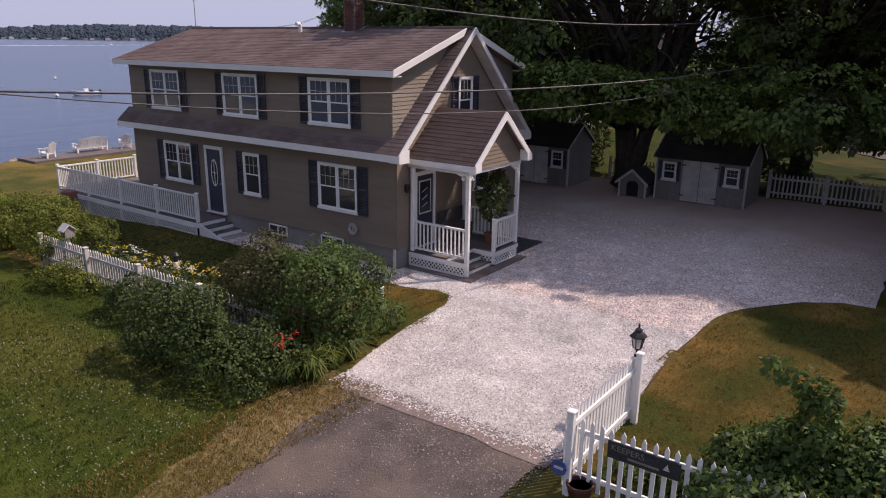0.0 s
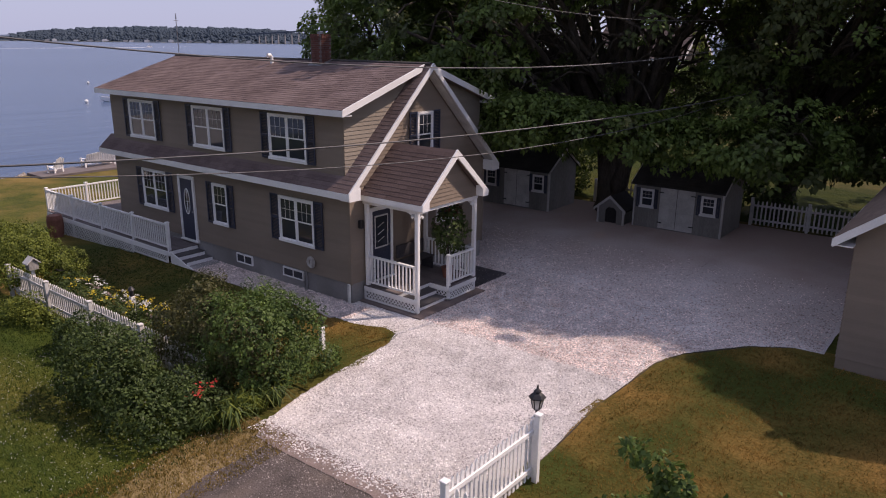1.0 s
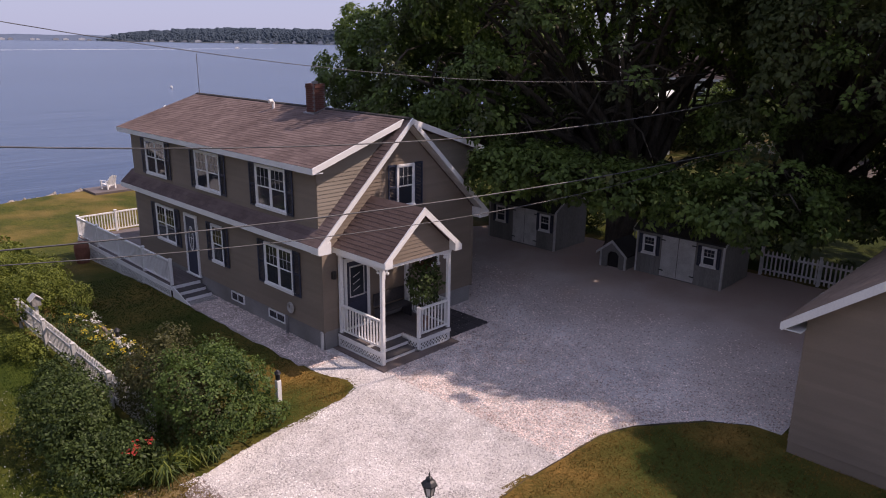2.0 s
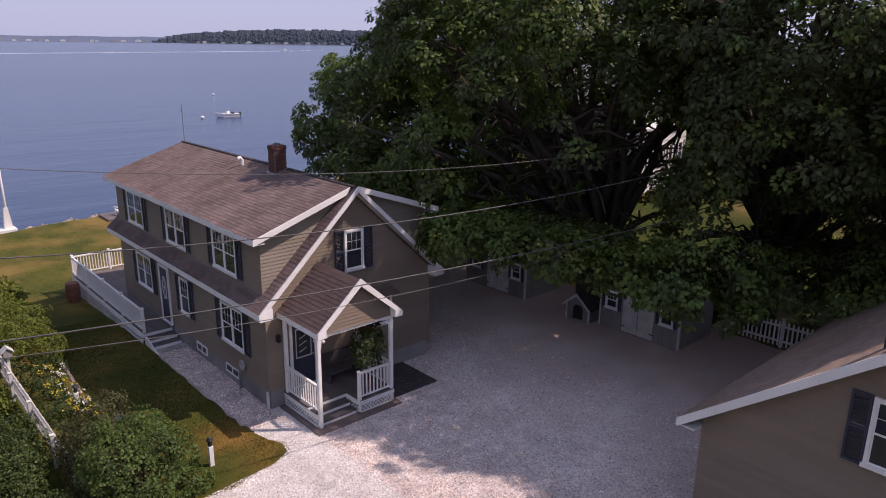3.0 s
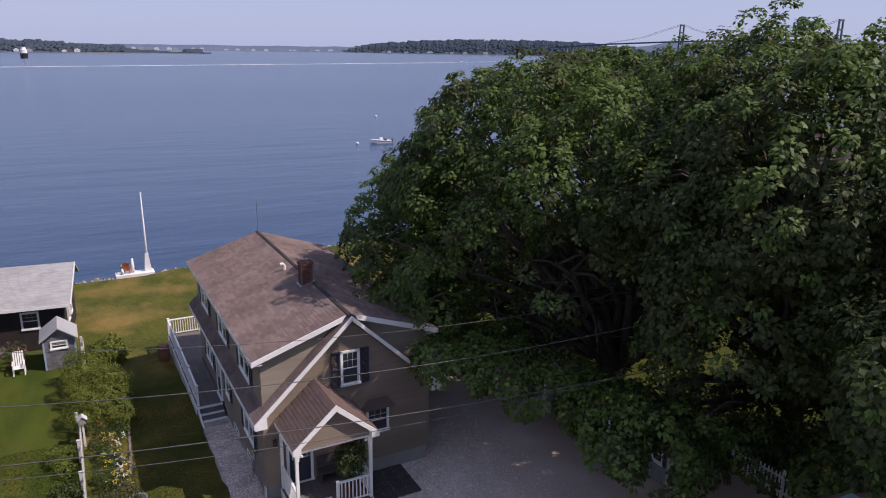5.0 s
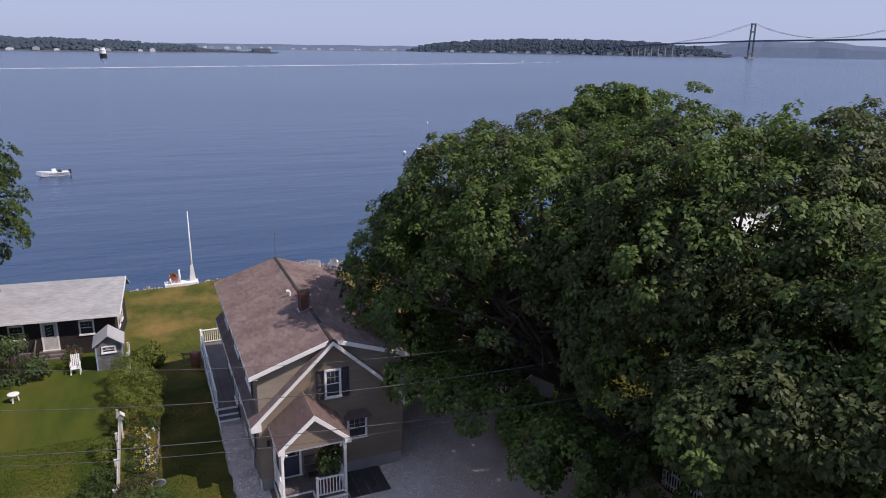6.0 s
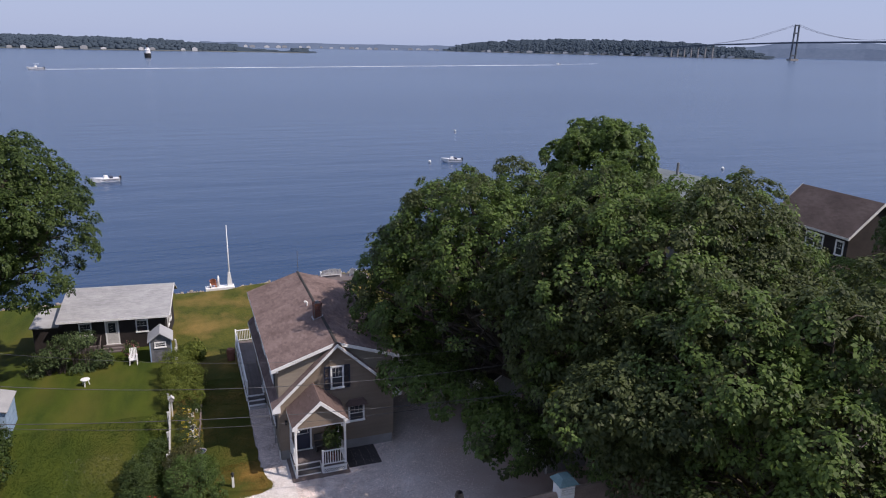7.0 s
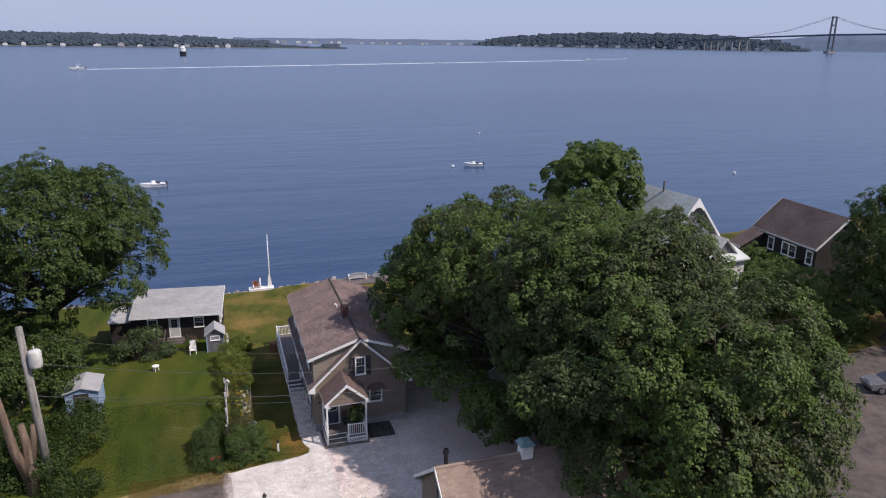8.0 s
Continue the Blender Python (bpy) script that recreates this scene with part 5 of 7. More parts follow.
tree("leafy tree at the back of the neighbouring lawn", (-11, 24, -0.3), 4.0, heap(-13, 24, 1, 13.5, 6.5, 6.5, 16, 15, 0.42), 0.35, (LEAF_OAK,), per_m2=1.7, seed=17)
tree("dense tree behind the house", (26.5, 21.5, 0), 2.5, heap(26.0, 20.5, 2.0, 11.5, 5.0, 4.5, 16, 18, 0.40), 0.3, (LEAF,), seed=18, hollow=POCKET)
tree("young tree behind the far shed", (33.5, 18.0, 0), 1.5, heap(33.5, 18.0, 0.8, 8.5, 4.0, 3.6, 12, 20, 0.42), 0.18, (LEAF,), seed=20, hollow=POCKET)
tree("young tree by the side road", (37.5, 1.5, 0.2), 2.5, heap(37.8, 1.0, 2.0, 9.5, 4.4, 4.2, 14, 21, 0.42), 0.18, (LEAF,), per_m2=1.7, seed=22)
tree("dark thicket grown wild beyond the pole", (-5.5, 21, -0.2), 1.2, heap(-4.9, 22.6, 0.2, 6.2, 3.8, 5.0, 20, 23, 0.40), 0.2, (LEAF_OAK,), seed=23)
tree("low dense trees between the far houses", (61, 19, 0), 1.5, heap(60.5, 18.5, 0.2, 6.5, 5.5, 4.5, 12, 24, 0.42), 0.2, (LEAF,), per_m2=1.7, seed=24)

tree("dark overgrown tree beside the lane", (-7.2, 13.6, 0), 1.4, heap(-7.4, 13.8, 0.3, 7.5, 3.2, 3.4, 12, 29, 0.42), 0.2, (LEAF_OAK,), per_m2=1.8, seed=29)
tree("dark thicket under the oak", (-10, 31, -0.3), 1.0, heap(-10.5, 31.0, 0.0, 5.0, 4.6, 4.0, 14, 25, 0.42), 0.16, (LEAF_OAK,), seed=25)
tree("dark scrubby tree between shed and house", (25.4, 19.0, 0.1), 1.0, heap(25.2, 19.2, 0.4, 5.6, 2.4, 2.2, 12, 26, 0.42), 0.14, (LEAF,), seed=26)
tree("dark row of trees beyond the road", (74, 6, 0), 1.5, heap(73.5, 6.0, 0.2, 9.5, 5.0, 6.0, 14, 28, 0.42), 0.2, (LEAF_OAK,), seed=28)
tree("dark leafy tree beyond the parking place", (70.0, 15.5, -0.2), 1.4, heap(69.5, 15.5, 0.0, 7.5, 5.0, 4.6, 14, 62, 0.42), 0.2, (LEAF_OAK,), per_m2=1.7, seed=62)
tree("dark bushy tree at the edge of the side road", (61.8, 13.6, -0.1), 1.0, heap(61.4, 13.6, 0.0, 4.2, 3.2, 2.6, 12, 63, 0.42), 0.15, (LEAF_OAK,), per_m2=1.7, seed=63)
tree("low tree beside the shore road", (65.0, 26.5, -0.5), 1.2, heap(64.5, 26.5, -0.5, 5.0, 4.6, 4.2, 12, 27, 0.42), 0.18, (LEAF,), seed=27)


def shrub(name, label, category, lobes, mat, per_m2=19.0, count=21, spread=0.15, leaf=0.064, seed=1, group="", twigs=False):
    rng, prng = np.random.default_rng(seed), random.Random(seed)
    t = thing(name, label, category, group)
    p, n = shell(rng, lobes, per_m2, -0.55, 0.2)
    part("foliage", quads("foliage", clumps(rng, p, n, count, spread, leaf)), mat, t)
    if twigs:
        s = Shape()
        for x, y, z, r, h in lobes:
            g = gz(x, y)
            for _ in range(5):
                b = Vector((x + prng.gauss(0, r * 0.45), y + prng.gauss(0, r * 0.45), z + prng.uniform(0, h * 0.7)))
                s.tube([(x + prng.gauss(0, 0.1), y + prng.gauss(0, 0.1), g - 0.05), b], [0.022, 0.007], 5)
        part("stem", s, BARK, t, kind="stuff")
    q, m2 = shell(rng, [(x, y, z, r * 0.75, h * 0.75) for x, y, z, r, h in lobes], per_m2 * 0.5)
    part("inner_leaves", quads("inner_leaves", clumps(rng, q, m2, count, spread * 1.2, leaf * 1.3)), mat, t)
    return t


def mound(x0, x1, y0, y1, h, k, seed, rmin=0.45, rmax=0.8):
    rng, out = random.Random(seed), []
    for i in range(k):
        x, y = rng.uniform(x0, x1), rng.uniform(y0, y1)
        r = rng.uniform(rmin, rmax)
        z = rng.uniform(0.25, 1.0) * max(0.1, h - r * 0.8)
        out.append((x, y, gz(x, y) + z, r, r * 0.85))
    return out


shrub("bush", "big rounded green bush beside the drive", "bush", mound(9.3, 10.8, 9.75, 11.6, 2.05, 34, 21, 0.45, 0.72) + mound(10.5, 11.2, 9.7, 10.5, 1.25, 12, 48, 0.32, 0.45), LEAF_FRESH, seed=31)
shrub("bush", "tall lush green bush behind the picket fence", "bush", mound(9.2, 10.2, 11.2, 12.8, 2.05, 26, 44, 0.42, 0.65), LEAF_OLIVE, seed=45)
shrub("bush", "dark dense flowering bush by the lane", "bush", mound(6.9, 7.9, 11.6, 13.0, 1.5, 26, 22, 0.36, 0.55), LEAF_BUSH, seed=32)
shrub("bush", "bushy dark shrub against the picket fence", "bush", mound(9.2, 9.7, 9.9, 11.2, 1.75, 14, 46, 0.34, 0.5), LEAF_OLIVE, seed=46)
shrub("bush", "low spreading bush with red blooms", "bush", mound(7.0, 8.4, 9.75, 10.5, 0.95, 26, 23, 0.3, 0.45) + mound(6.9, 7.5, 10.5, 11.4, 1.2, 12, 57, 0.32, 0.45), LEAF_BUSH, seed=33)
shrub("bush", "loose green shrub along the picket fence", "bush", mound(7.8, 8.6, 13.2, 15.6, 0.9, 11, 24, 0.28, 0.45), LEAF_BUSH, seed=34)
shrub("bush", "dry yellowish shrub beside the fence", "bush", mound(7.9, 8.5, 17.2, 18.9, 0.7, 7, 25, 0.25, 0.4), LEAF_LIME, seed=35)
shrub("hedge", "tall lime green hedge along the boundary", "hedge", mound(8.9, 10.4, 20.6, 26.6, 1.7, 30, 26, 0.5, 0.8), LEAF_LIME, seed=36)
shrub("bush", "round pale hydrangea bush at the hedge end", "bush", mound(9.9, 10.7, 28.4, 29.4, 1.2, 6, 27, 0.5, 0.7), LEAF_LIME, seed=37, leaf=0.13)
shrub("flower_bed", "mixed perennial bed along the fence", "flower bed", mound(9.3, 10.4, 12.8, 20.5, 0.55, 34, 28, 0.25, 0.42), LEAF_BUSH, seed=38)
shrub("bush", "arching leafy vine over the picket fence", "bush", mound(8.7, 10.4, -3.4, 0.4, 1.7, 44, 29, 0.4, 0.62) + mound(8.8, 9.8, -2.8, 0.1, 2.0, 22, 49, 0.3, 0.5) + mound(8.6, 9.7, 0.2, 1.8, 1.25, 24, 47, 0.22, 0.4) + mound(8.45, 9.0, 0.8, 2.6, 0.6, 14, 53, 0.2, 0.3) + mound(7.95, 8.5, -0.8, 1.75, 1.15, 34, 58, 0.22, 0.36)
      + [(8.93, 1.44, 2.25, 0.10, 0.07), (8.93, 1.35, 2.33, 0.11, 0.08), (8.93, 1.21, 2.35, 0.12, 0.09), (8.93, 1.06, 2.30, 0.13, 0.10), (8.93, 0.94, 2.22, 0.14, 0.12), (8.93, 0.87, 2.10, 0.15, 0.14), (8.93, 0.83, 1.98, 0.16, 0.15), (8.93, 0.81, 1.83, 0.18, 0.17),
         (8.95, 0.85, 1.6, 0.24, 0.22), (9.0, 1.1, 1.25, 0.3, 0.28), (9.1, 0.7, 1.25, 0.32, 0.3), (9.2, 0.2, 1.4, 0.4, 0.36), (9.2, -0.5, 1.65, 0.45, 0.4)], LEAF_FRESH, seed=39, leaf=0.085, spread=0.14, per_m2=34, count=16)
shrub("bush", "low weeds along the foot of the lane fence", "bush", mound(8.5, 9.2, 1.4, 3.3, 0.45, 20, 55, 0.14, 0.26), LEAF_BUSH, seed=55, leaf=0.06, spread=0.12, per_m2=30)
shrub("bush", "dark shrubs beside the utility pole", "bush", mound(-2.9, 0.5, 9.8, 18.6, 2.3, 38, 30, 0.7, 1.1), LEAF_DARK, seed=40, leaf=0.12, spread=0.25, per_m2=5)
shrub("bush", "dark low shrubs at the foot of the utility pole", "bush", mound(-1.6, 1.2, 8.7, 9.7, 1.9, 16, 61, 0.5, 0.8), LEAF_DARK, seed=61, leaf=0.12, spread=0.25, per_m2=6)
shrub("bush", "dark tangled shrubs behind the bare trunk", "bush", mound(-8.5, -3.4, 10.5, 17.5, 2.8, 36, 59, 0.8, 1.2), LEAF_DARK, seed=59, leaf=0.12, spread=0.25, per_m2=5)
shrub("conifer", "spreading evergreen with layered boughs before the cottage", "conifer", [(0.3 + 0.42 * (i % 10) + 0.25 * math.sin(3.1 * i), 29.2 + 0.45 * math.sin(1.7 * i), 0.05 + 0.26 * (i % 9) - 0.05 * abs((i % 10) - 4.5), 0.55 + 0.25 * math.sin(2.3 * i) ** 2, 0.17) for i in range(40)], LEAF_PINE, seed=41, leaf=0.12, spread=0.2, per_m2=13, twigs=True)
shrub("bush", "small clipped bush behind the white fence", "bush", mound(32.0, 32.8, 3.0, 3.9, 1.0, 5, 42, 0.4, 0.55), LEAF_BUSH, seed=42)
shrub("bush", "yellow green bush on the far lawn", "bush", mound(44, 46, 6.5, 8.5, 1.4, 8, 43, 0.6, 0.9), LEAF_LIME, seed=43, leaf=0.14, per_m2=5)

shrub("bush", "dark undergrowth behind the sheds", "bush", mound(31.8, 33.6, 5.2, 10.4, 1.7, 20, 50, 0.6, 0.9) + mound(30.8, 33.0, 14.0, 19.0, 3.0, 20, 51, 0.8, 1.2), LEAF_DARK, seed=50, leaf=0.14, spread=0.3, per_m2=5)
shrub("bush", "dark overgrown shrub before the blue shed", "bush", mound(-2.2, -0.3, 17.6, 19.0, 1.6, 9, 52, 0.5, 0.8), LEAF_DARK, seed=52, leaf=0.12, spread=0.25, per_m2=6)


def blades(name, label, spots, mat, height, seed, per=5, width=0.012):
    """Tufts of thin upright blades, joined."""
    rng = np.random.default_rng(seed)
    p = np.repeat(np.asarray(spots, float), per, 0)
    p[:, :2] += rng.normal(0, 0.02, (len(p), 2))
    along = unit(np.stack([rng.normal(0, 0.45, len(p)), rng.normal(0, 0.45, len(p)), np.ones(len(p))], 1))
    nrm = unit(np.cross(along, rng.normal(size=p.shape)))
    L = height * rng.uniform(0.5, 1.3, len(p))
    return solid(name, quads(name, leaf_quads(p, along, nrm, L, np.full(len(p), width), 0.35)), mat, label, "grass", kind="stuff")


def scatter(n, box, keep, seed, lift=0.0):
    rng, out = random.Random(seed), []
    x0, x1, y0, y1 = box
    while len(out) < n:
        x, y = rng.uniform(x0, x1), rng.uniform(y0, y1)
        if keep(x, y):
            out.append((x, y, gz(x, y) + lift))
    return out


on_gravel = lambda x, y: inside(x, y, GRAVEL_EDGE)
blades("lawn_grass", "short green lawn blades", scatter(21000, (0, 8.6, 8.9, 20), lambda x, y: True, 51), BLADE, 0.06, 51, 3)
blades("side_grass", "olive lawn blades", scatter(9000, (10.5, 13.5, 12.2, 24), lambda x, y: not on_gravel(x, y), 52), BLADE, 0.055, 52, 3)
blades("scorched_grass", "rusty dry lawn blades", scatter(3500, (11.2, 14.0, 9.5, 12.8), lambda x, y: not on_gravel(x + 0.06, y - 0.06), 56), BLADE_LAWN, 0.055, 56, 3)
blades("dry_grass", "tawny dry lawn blades", scatter(16000, (8.9, 19.2, -6, 4.25), lambda x, y: not (on_gravel(x, y + 0.14) or on_gravel(x, y) or on_gravel(x - 0.1, y)), 53, 0.015), BLADE_LAWN, 0.06, 53, 3)
blades("verge_grass", "straw coloured verge blades", scatter(5000, (3, 8.8, 7.8, 9.6), lambda x, y: True, 54), BLADE_DRY, 0.07, 54, 3)


def day_lily(x, y, seed, group="lilies by the drive"):
    rng = np.random.default_rng(seed)
    t = thing("day_lily", "arching strap-leaved lily clump", "plant", group)
    k = 34
    a = rng.uniform(0, 2 * math.pi, k)
    base = np.stack([x + rng.normal(0, 0.06, k), y + rng.normal(0, 0.06, k), np.full(k, gz(x, y))], 1)
    mid = base + np.stack([np.cos(a) * 0.22, np.sin(a) * 0.22, rng.uniform(0.35, 0.55, k)], 1)
    tip = mid + np.stack([np.cos(a) * 0.3, np.sin(a) * 0.3, rng.uniform(-0.3, 0.05, k)], 1)
    w = np.stack([-np.sin(a), np.cos(a), np.zeros(k)], 1) * 0.016
    q = np.concatenate([np.stack([base - w, base + w, mid + w, mid - w], 1), np.stack([mid - w, mid + w, tip + w * 0.15, tip - w * 0.15], 1)])
    part("foliage", quads("foliage", q), LEAF_LIME if seed % 2 else LEAF_BUSH, t, kind="stuff")


for i in range(9):
    day_lily(8.0 + 0.23 * i + 0.12 * math.sin(i * 2.2), 9.35 + 0.15 * math.cos(i * 1.7) + 0.02 * i, 60 + i)


def blooms(name, label, spots, mat, size, seed, group=""):
    rng = np.random.default_rng(seed)
    p = np.asarray(spots, float)
    q = clumps(rng, p, unit(np.tile([0, 0, 1.0], (len(p), 1)) + rng.normal(0, 0.3, p.shape)), 9, size, size * 1.2, 0.1)
    return solid(name, quads(name, q), mat, label, "flowers", group, kind="stuff")


bed = lambda n, box, z0, z1, seed: [(x, y, random.Random(seed + i).uniform(z0, z1)) for i, (x, y, _) in enumerate(scatter(n, box, lambda a, b: True, seed))]
blooms("red_blooms", "bright red lily blooms", bed(9, (7.75, 8.35, 9.45, 9.8), 0.72, 0.98, 71), PETAL_RED, 0.045, 71)
blooms("yellow_blooms", "yellow perennial blooms", bed(36, (9.6, 10.4, 14.0, 19.0), 0.45, 0.7, 72), PETAL_YELLOW, 0.055, 72)
blooms("white_blooms", "white perennial blooms", bed(26, (9.9, 10.5, 14.8, 19.0), 0.4, 0.65, 73), PETAL_WHITE, 0.055, 73)
blooms("clover_blooms", "tiny white clover heads in the lawn", scatter(1500, (3.5, 8.2, 9, 16), lambda x, y: True, 74, 0.05), PETAL_WHITE, 0.008, 74)

# loose stones over the gravel, joined
def stone_field(spots, seed, size):
    rng = random.Random(seed)
    s = Shape()
    for x, y, z in spots:
        r = size * rng.uniform(0.5, 1.3)
        a = rng.uniform(0, 6.3)
        c, d = math.cos(a) * r, math.sin(a) * r
        n = len(s.v)
        s.v += [(x + c, y + d, z), (x - d * 0.8, y + c * 0.8, z + r * 0.1), (x - c, y - d, z), (x + d * 0.7, y - c * 0.7, z + r * 0.15), (x + rng.uniform(-.3, .3) * r, y + rng.uniform(-.3, .3) * r, z + r * rng.uniform(0.5, 0.9))]
        s.f += [(n, n + 1, n + 4), (n + 1, n + 2, n + 4), (n + 2, n + 3, n + 4), (n + 3, n, n + 4)]
    return s


solid("gravel_stones", stone_field(scatter(52000, (8.9, 17.5, 4, 12.3), lambda x, y: on_gravel(x, y) and x < 15 + 2.5 * random.Random(int(x * 777 + y * 5557)).random(), 81, 0.022), 81, 0.024), STONE, "loose pale shell gravel", "gravel", kind="stuff")
solid("path_stones", stone_field(scatter(6500, (13.45, 14.66, 11.6, 19.0), lambda x, y: on_gravel(x, y), 85, 0.038), 85, 0.026), YARD_STONE, "loose brown gravel along the house", "gravel", kind="stuff")
solid("lane_stones", stone_field(scatter(5200, (2.5, 9.0, 4.2, 8.7), lambda x, y: random.Random(int(x * 9999) + int(y * 7777)).random() < 0.12 + 0.88 * smooth_step(6.6, 8.9, x), 83, 0.02), 83, 0.015), GRIT, "scattered grit on the lane", "gravel", kind="stuff")
solid("apron_stones", stone_field(scatter(2600, (8.3, 9.1, 4.2, 9.0), lambda x, y: random.Random(int(x * 8888) + int(y * 7777)).random() < smooth_step(8.35, 9.0, x), 84, 0.03), 84, 0.022), STONE, "pale gravel spilt over the apron", "gravel", kind="stuff")
solid("yard_stones", stone_field(scatter(42000, (15, 27, 1, 19), lambda x, y: on_gravel(x, y) and not (x < 21.1 and y > 12.3) and x < 15 + 10 * random.Random(int(x * 999 + y * 7919)).random(), 82, 0.026), 82, 0.030), YARD_STONE, "loose pale shell gravel", "gravel", kind="stuff")

# ---- fences, lamp and signs at the entrance ----
def fence(label, a, b, height=0.95, pitch=0.115, mat=WHITE, post_every=2.4, group="picket fences", flip=1, first=0, post=0.04):
    """Pickets on two rails between posts, from a to b on the ground."""
    t = thing("picket_fence", label, "fence", group)
    a, b = Vector((*a, 0)), Vector((*b, 0))
    d = (b - a).normalized()
    L = (b - a).length
    side_v = d.cross(Vector((0, 0, 1))) * flip
    ga, gb = gz(a.x, a.y), gz(b.x, b.y)
    zz = lambda u: ga + (gb - ga) * u / L
    for h in (0.25, height - 0.22):
        part("rail", Shape().bar(a + Vector((0, 0, ga + h)) - side_v * 0.03, b + Vector((0, 0, gb + h)) - side_v * 0.03, 0.035, 0.075), mat, t)
    me = Shape().prism([(-0.032, 0.06), (0.032, 0.06), (0.032, height - 0.06), (0.0, height), (-0.032, height - 0.06)], 1, -0.010, 0.010).mesh("picket")
    me.materials.append(mat)
    ang = math.degrees(math.atan2(d.y, d.x))
    n = int(L / pitch)
    rng = random.Random(int(L * 100))
    for i in range(n):
        u = (i + 0.5) * L / n
        p = a + d * u
        o = part("picket", me, mat, t)
        o.matrix_basis = pose(p.x, p.y, zz(u) + rng.uniform(-0.012, 0.012), 0, rng.uniform(-0.8, 0.8), ang)
    k = max(1, round(L / post_every))
    pm = Shape().box(-0.05, 0.05, -0.05, 0.05, -0.1, height + post, 0.006).box(-0.065, 0.065, -0.065, 0.065, height + post, height + post + 0.035, 0.01).mesh("post")
    pm.materials.append(mat)
    for i in range(first, k + 1):
        p = a + d * (L * i / k)
        o = part("post", pm, mat, t)
        o.matrix_basis = pose(p.x - side_v.x * 0.1, p.y - side_v.y * 0.1, zz(L * i / k), 0, 0, ang)
    return t


fence("white picket fence closing the drive to the lamp post", (8.04, 3.86), (10.52, 3.80), 1.2, 0.118, flip=-1, post=0.1)
fence("white picket fence along the lane carrying a sign", (8.18, 3.72), (8.18, -3.2), 1.17, 0.150, first=1, post=-0.2)
fence("weathered white picket fence along the garden", (8.9, 10.9), (8.9, 20.6), 0.92, 0.12, OLD_WHITE, first=1)
fence("short white fence beside the little shed", (9.35, 26.8), (9.35, 30.6), 0.92, 0.14, OLD_WHITE)
fence("greyed picket fence closing the yard", (30.9, 5.9), (31.3, -2.5), 1.05, 0.16, OLD_WHITE)
fence("greyed picket fence behind the sheds", (31.0, 12.9), (31.0, 10.2), 0.95, 0.16, OLD_WHITE)

lamp = thing("lamp_post", "short white post with a black carriage lantern", "lamp post")
part("post", Shape(Matrix.Translation((10.62, 3.80, 0))).box(-0.05, 0.05, -0.05, 0.05, -0.05, 1.16, 0.01).box(-0.075, 0.075, -0.075, 0.075, 1.16, 1.2, 0.012), WHITE, lamp, "white square post")
lx, ly = 10.62, 3.80
part("lantern_base", Shape().lathe([(0.045, 1.2), (0.05, 1.22), (0.025, 1.25), (0.022, 1.31), (0.055, 1.34), (0.07, 1.36)], 10, (lx, ly, 0)), BLACK, lamp)
part("lantern_glass", Shape().lathe([(0.066, 1.36), (0.108, 1.56)], 6, (lx, ly, 0)), LAMP_GLASS, lamp, "pale lantern glass")
for k in range(6):
    a = 2 * math.pi * k / 6
    part("cage_bar", Shape().bar((lx + 0.07 * math.cos(a), ly + 0.07 * math.sin(a), 1.35), (lx + 0.114 * math.cos(a), ly + 0.114 * math.sin(a), 1.57), 0.014, 0.014), BLACK, lamp)
part("lantern_cap", Shape().lathe([(0.15, 1.56), (0.145, 1.58), (0.10, 1.63), (0.06, 1.66), (0.07, 1.68), (0.045, 1.71), (0.015, 1.73), (0.02, 1.76), (0.004, 1.81)], 6, (lx, ly, 0)), BLACK, lamp)
sign = thing("name_sign", "long dark sign board with pale lettering on the fence", "sign", at=facing((8.166, 3.24, 0.74), (0, -1, 0), (-1, 0, 0)))
part("board", Shape().box(0, 1.02, -0.03, 0.0, 0, 0.26, 0.006), SIGN_DARK, sign)
word = bpy.data.curves.new("lettering", "FONT")
word.body, word.size, word.extrude = "KEEPERS", 0.13, 0.001
word.materials.append(FADED)
word_ob = new("lettering", word)
word_ob.parent = sign
word_ob.matrix_basis = pose(0.05, -0.034, 0.135, 90)
part("lower_line", Shape().box(0.3, 0.74, -0.036, -0.031, 0.06, 0.09), FADED, sign, "faded pale bar of lettering")
part("sail_mark", Shape().raw([(0.80, -0.036, 0.12), (0.87, -0.036, 0.12), (0.845, -0.036, 0.2)], [(0, 1, 2)]).box(0.79, 0.88, -0.036, -0.031, 0.1, 0.112), OLD_WHITE, sign, "small pale sail shape")
notice = thing("notice_sign", "small round blue notice on the gate post", "sign", at=facing((7.95, 3.86, 0.43), (0, -1, 0), (-1, 0, 0)))
part("disc", Shape(pose(0, -0.02, 0, 90)).lathe([(0.13, -0.008), (0.13, 0.008)], 8), SIGN_BLUE, notice)
part("mark", Shape().box(-0.07, 0.07, -0.034, -0.029, -0.02, 0.02), OLD_WHITE, notice, "pale bar")
pot = thing("flower_pot", "dark red glazed pot by the gate", "pot")
part("pot_body", Shape().lathe([(0.13, 0.0), (0.17, 0.1), (0.19, 0.2), (0.205, 0.22), (0.2, 0.25), (0.175, 0.25), (0.165, 0.2)], 18, (8.02, 3.55, 0.0)), POT_RED, pot)
part("soil", Shape().lathe([(0.166, 0.19), (0.166, 0.2)], 14, (8.02, 3.55, 0.0)), BARK, pot)
border = Shape()
pts = [(10.8, 3.93), (13.7, 4.08), (16.4, 3.94), (17.4, 3.61), (18.2, 3.01), (18.9, 2.46), (19.5, 1.6)]
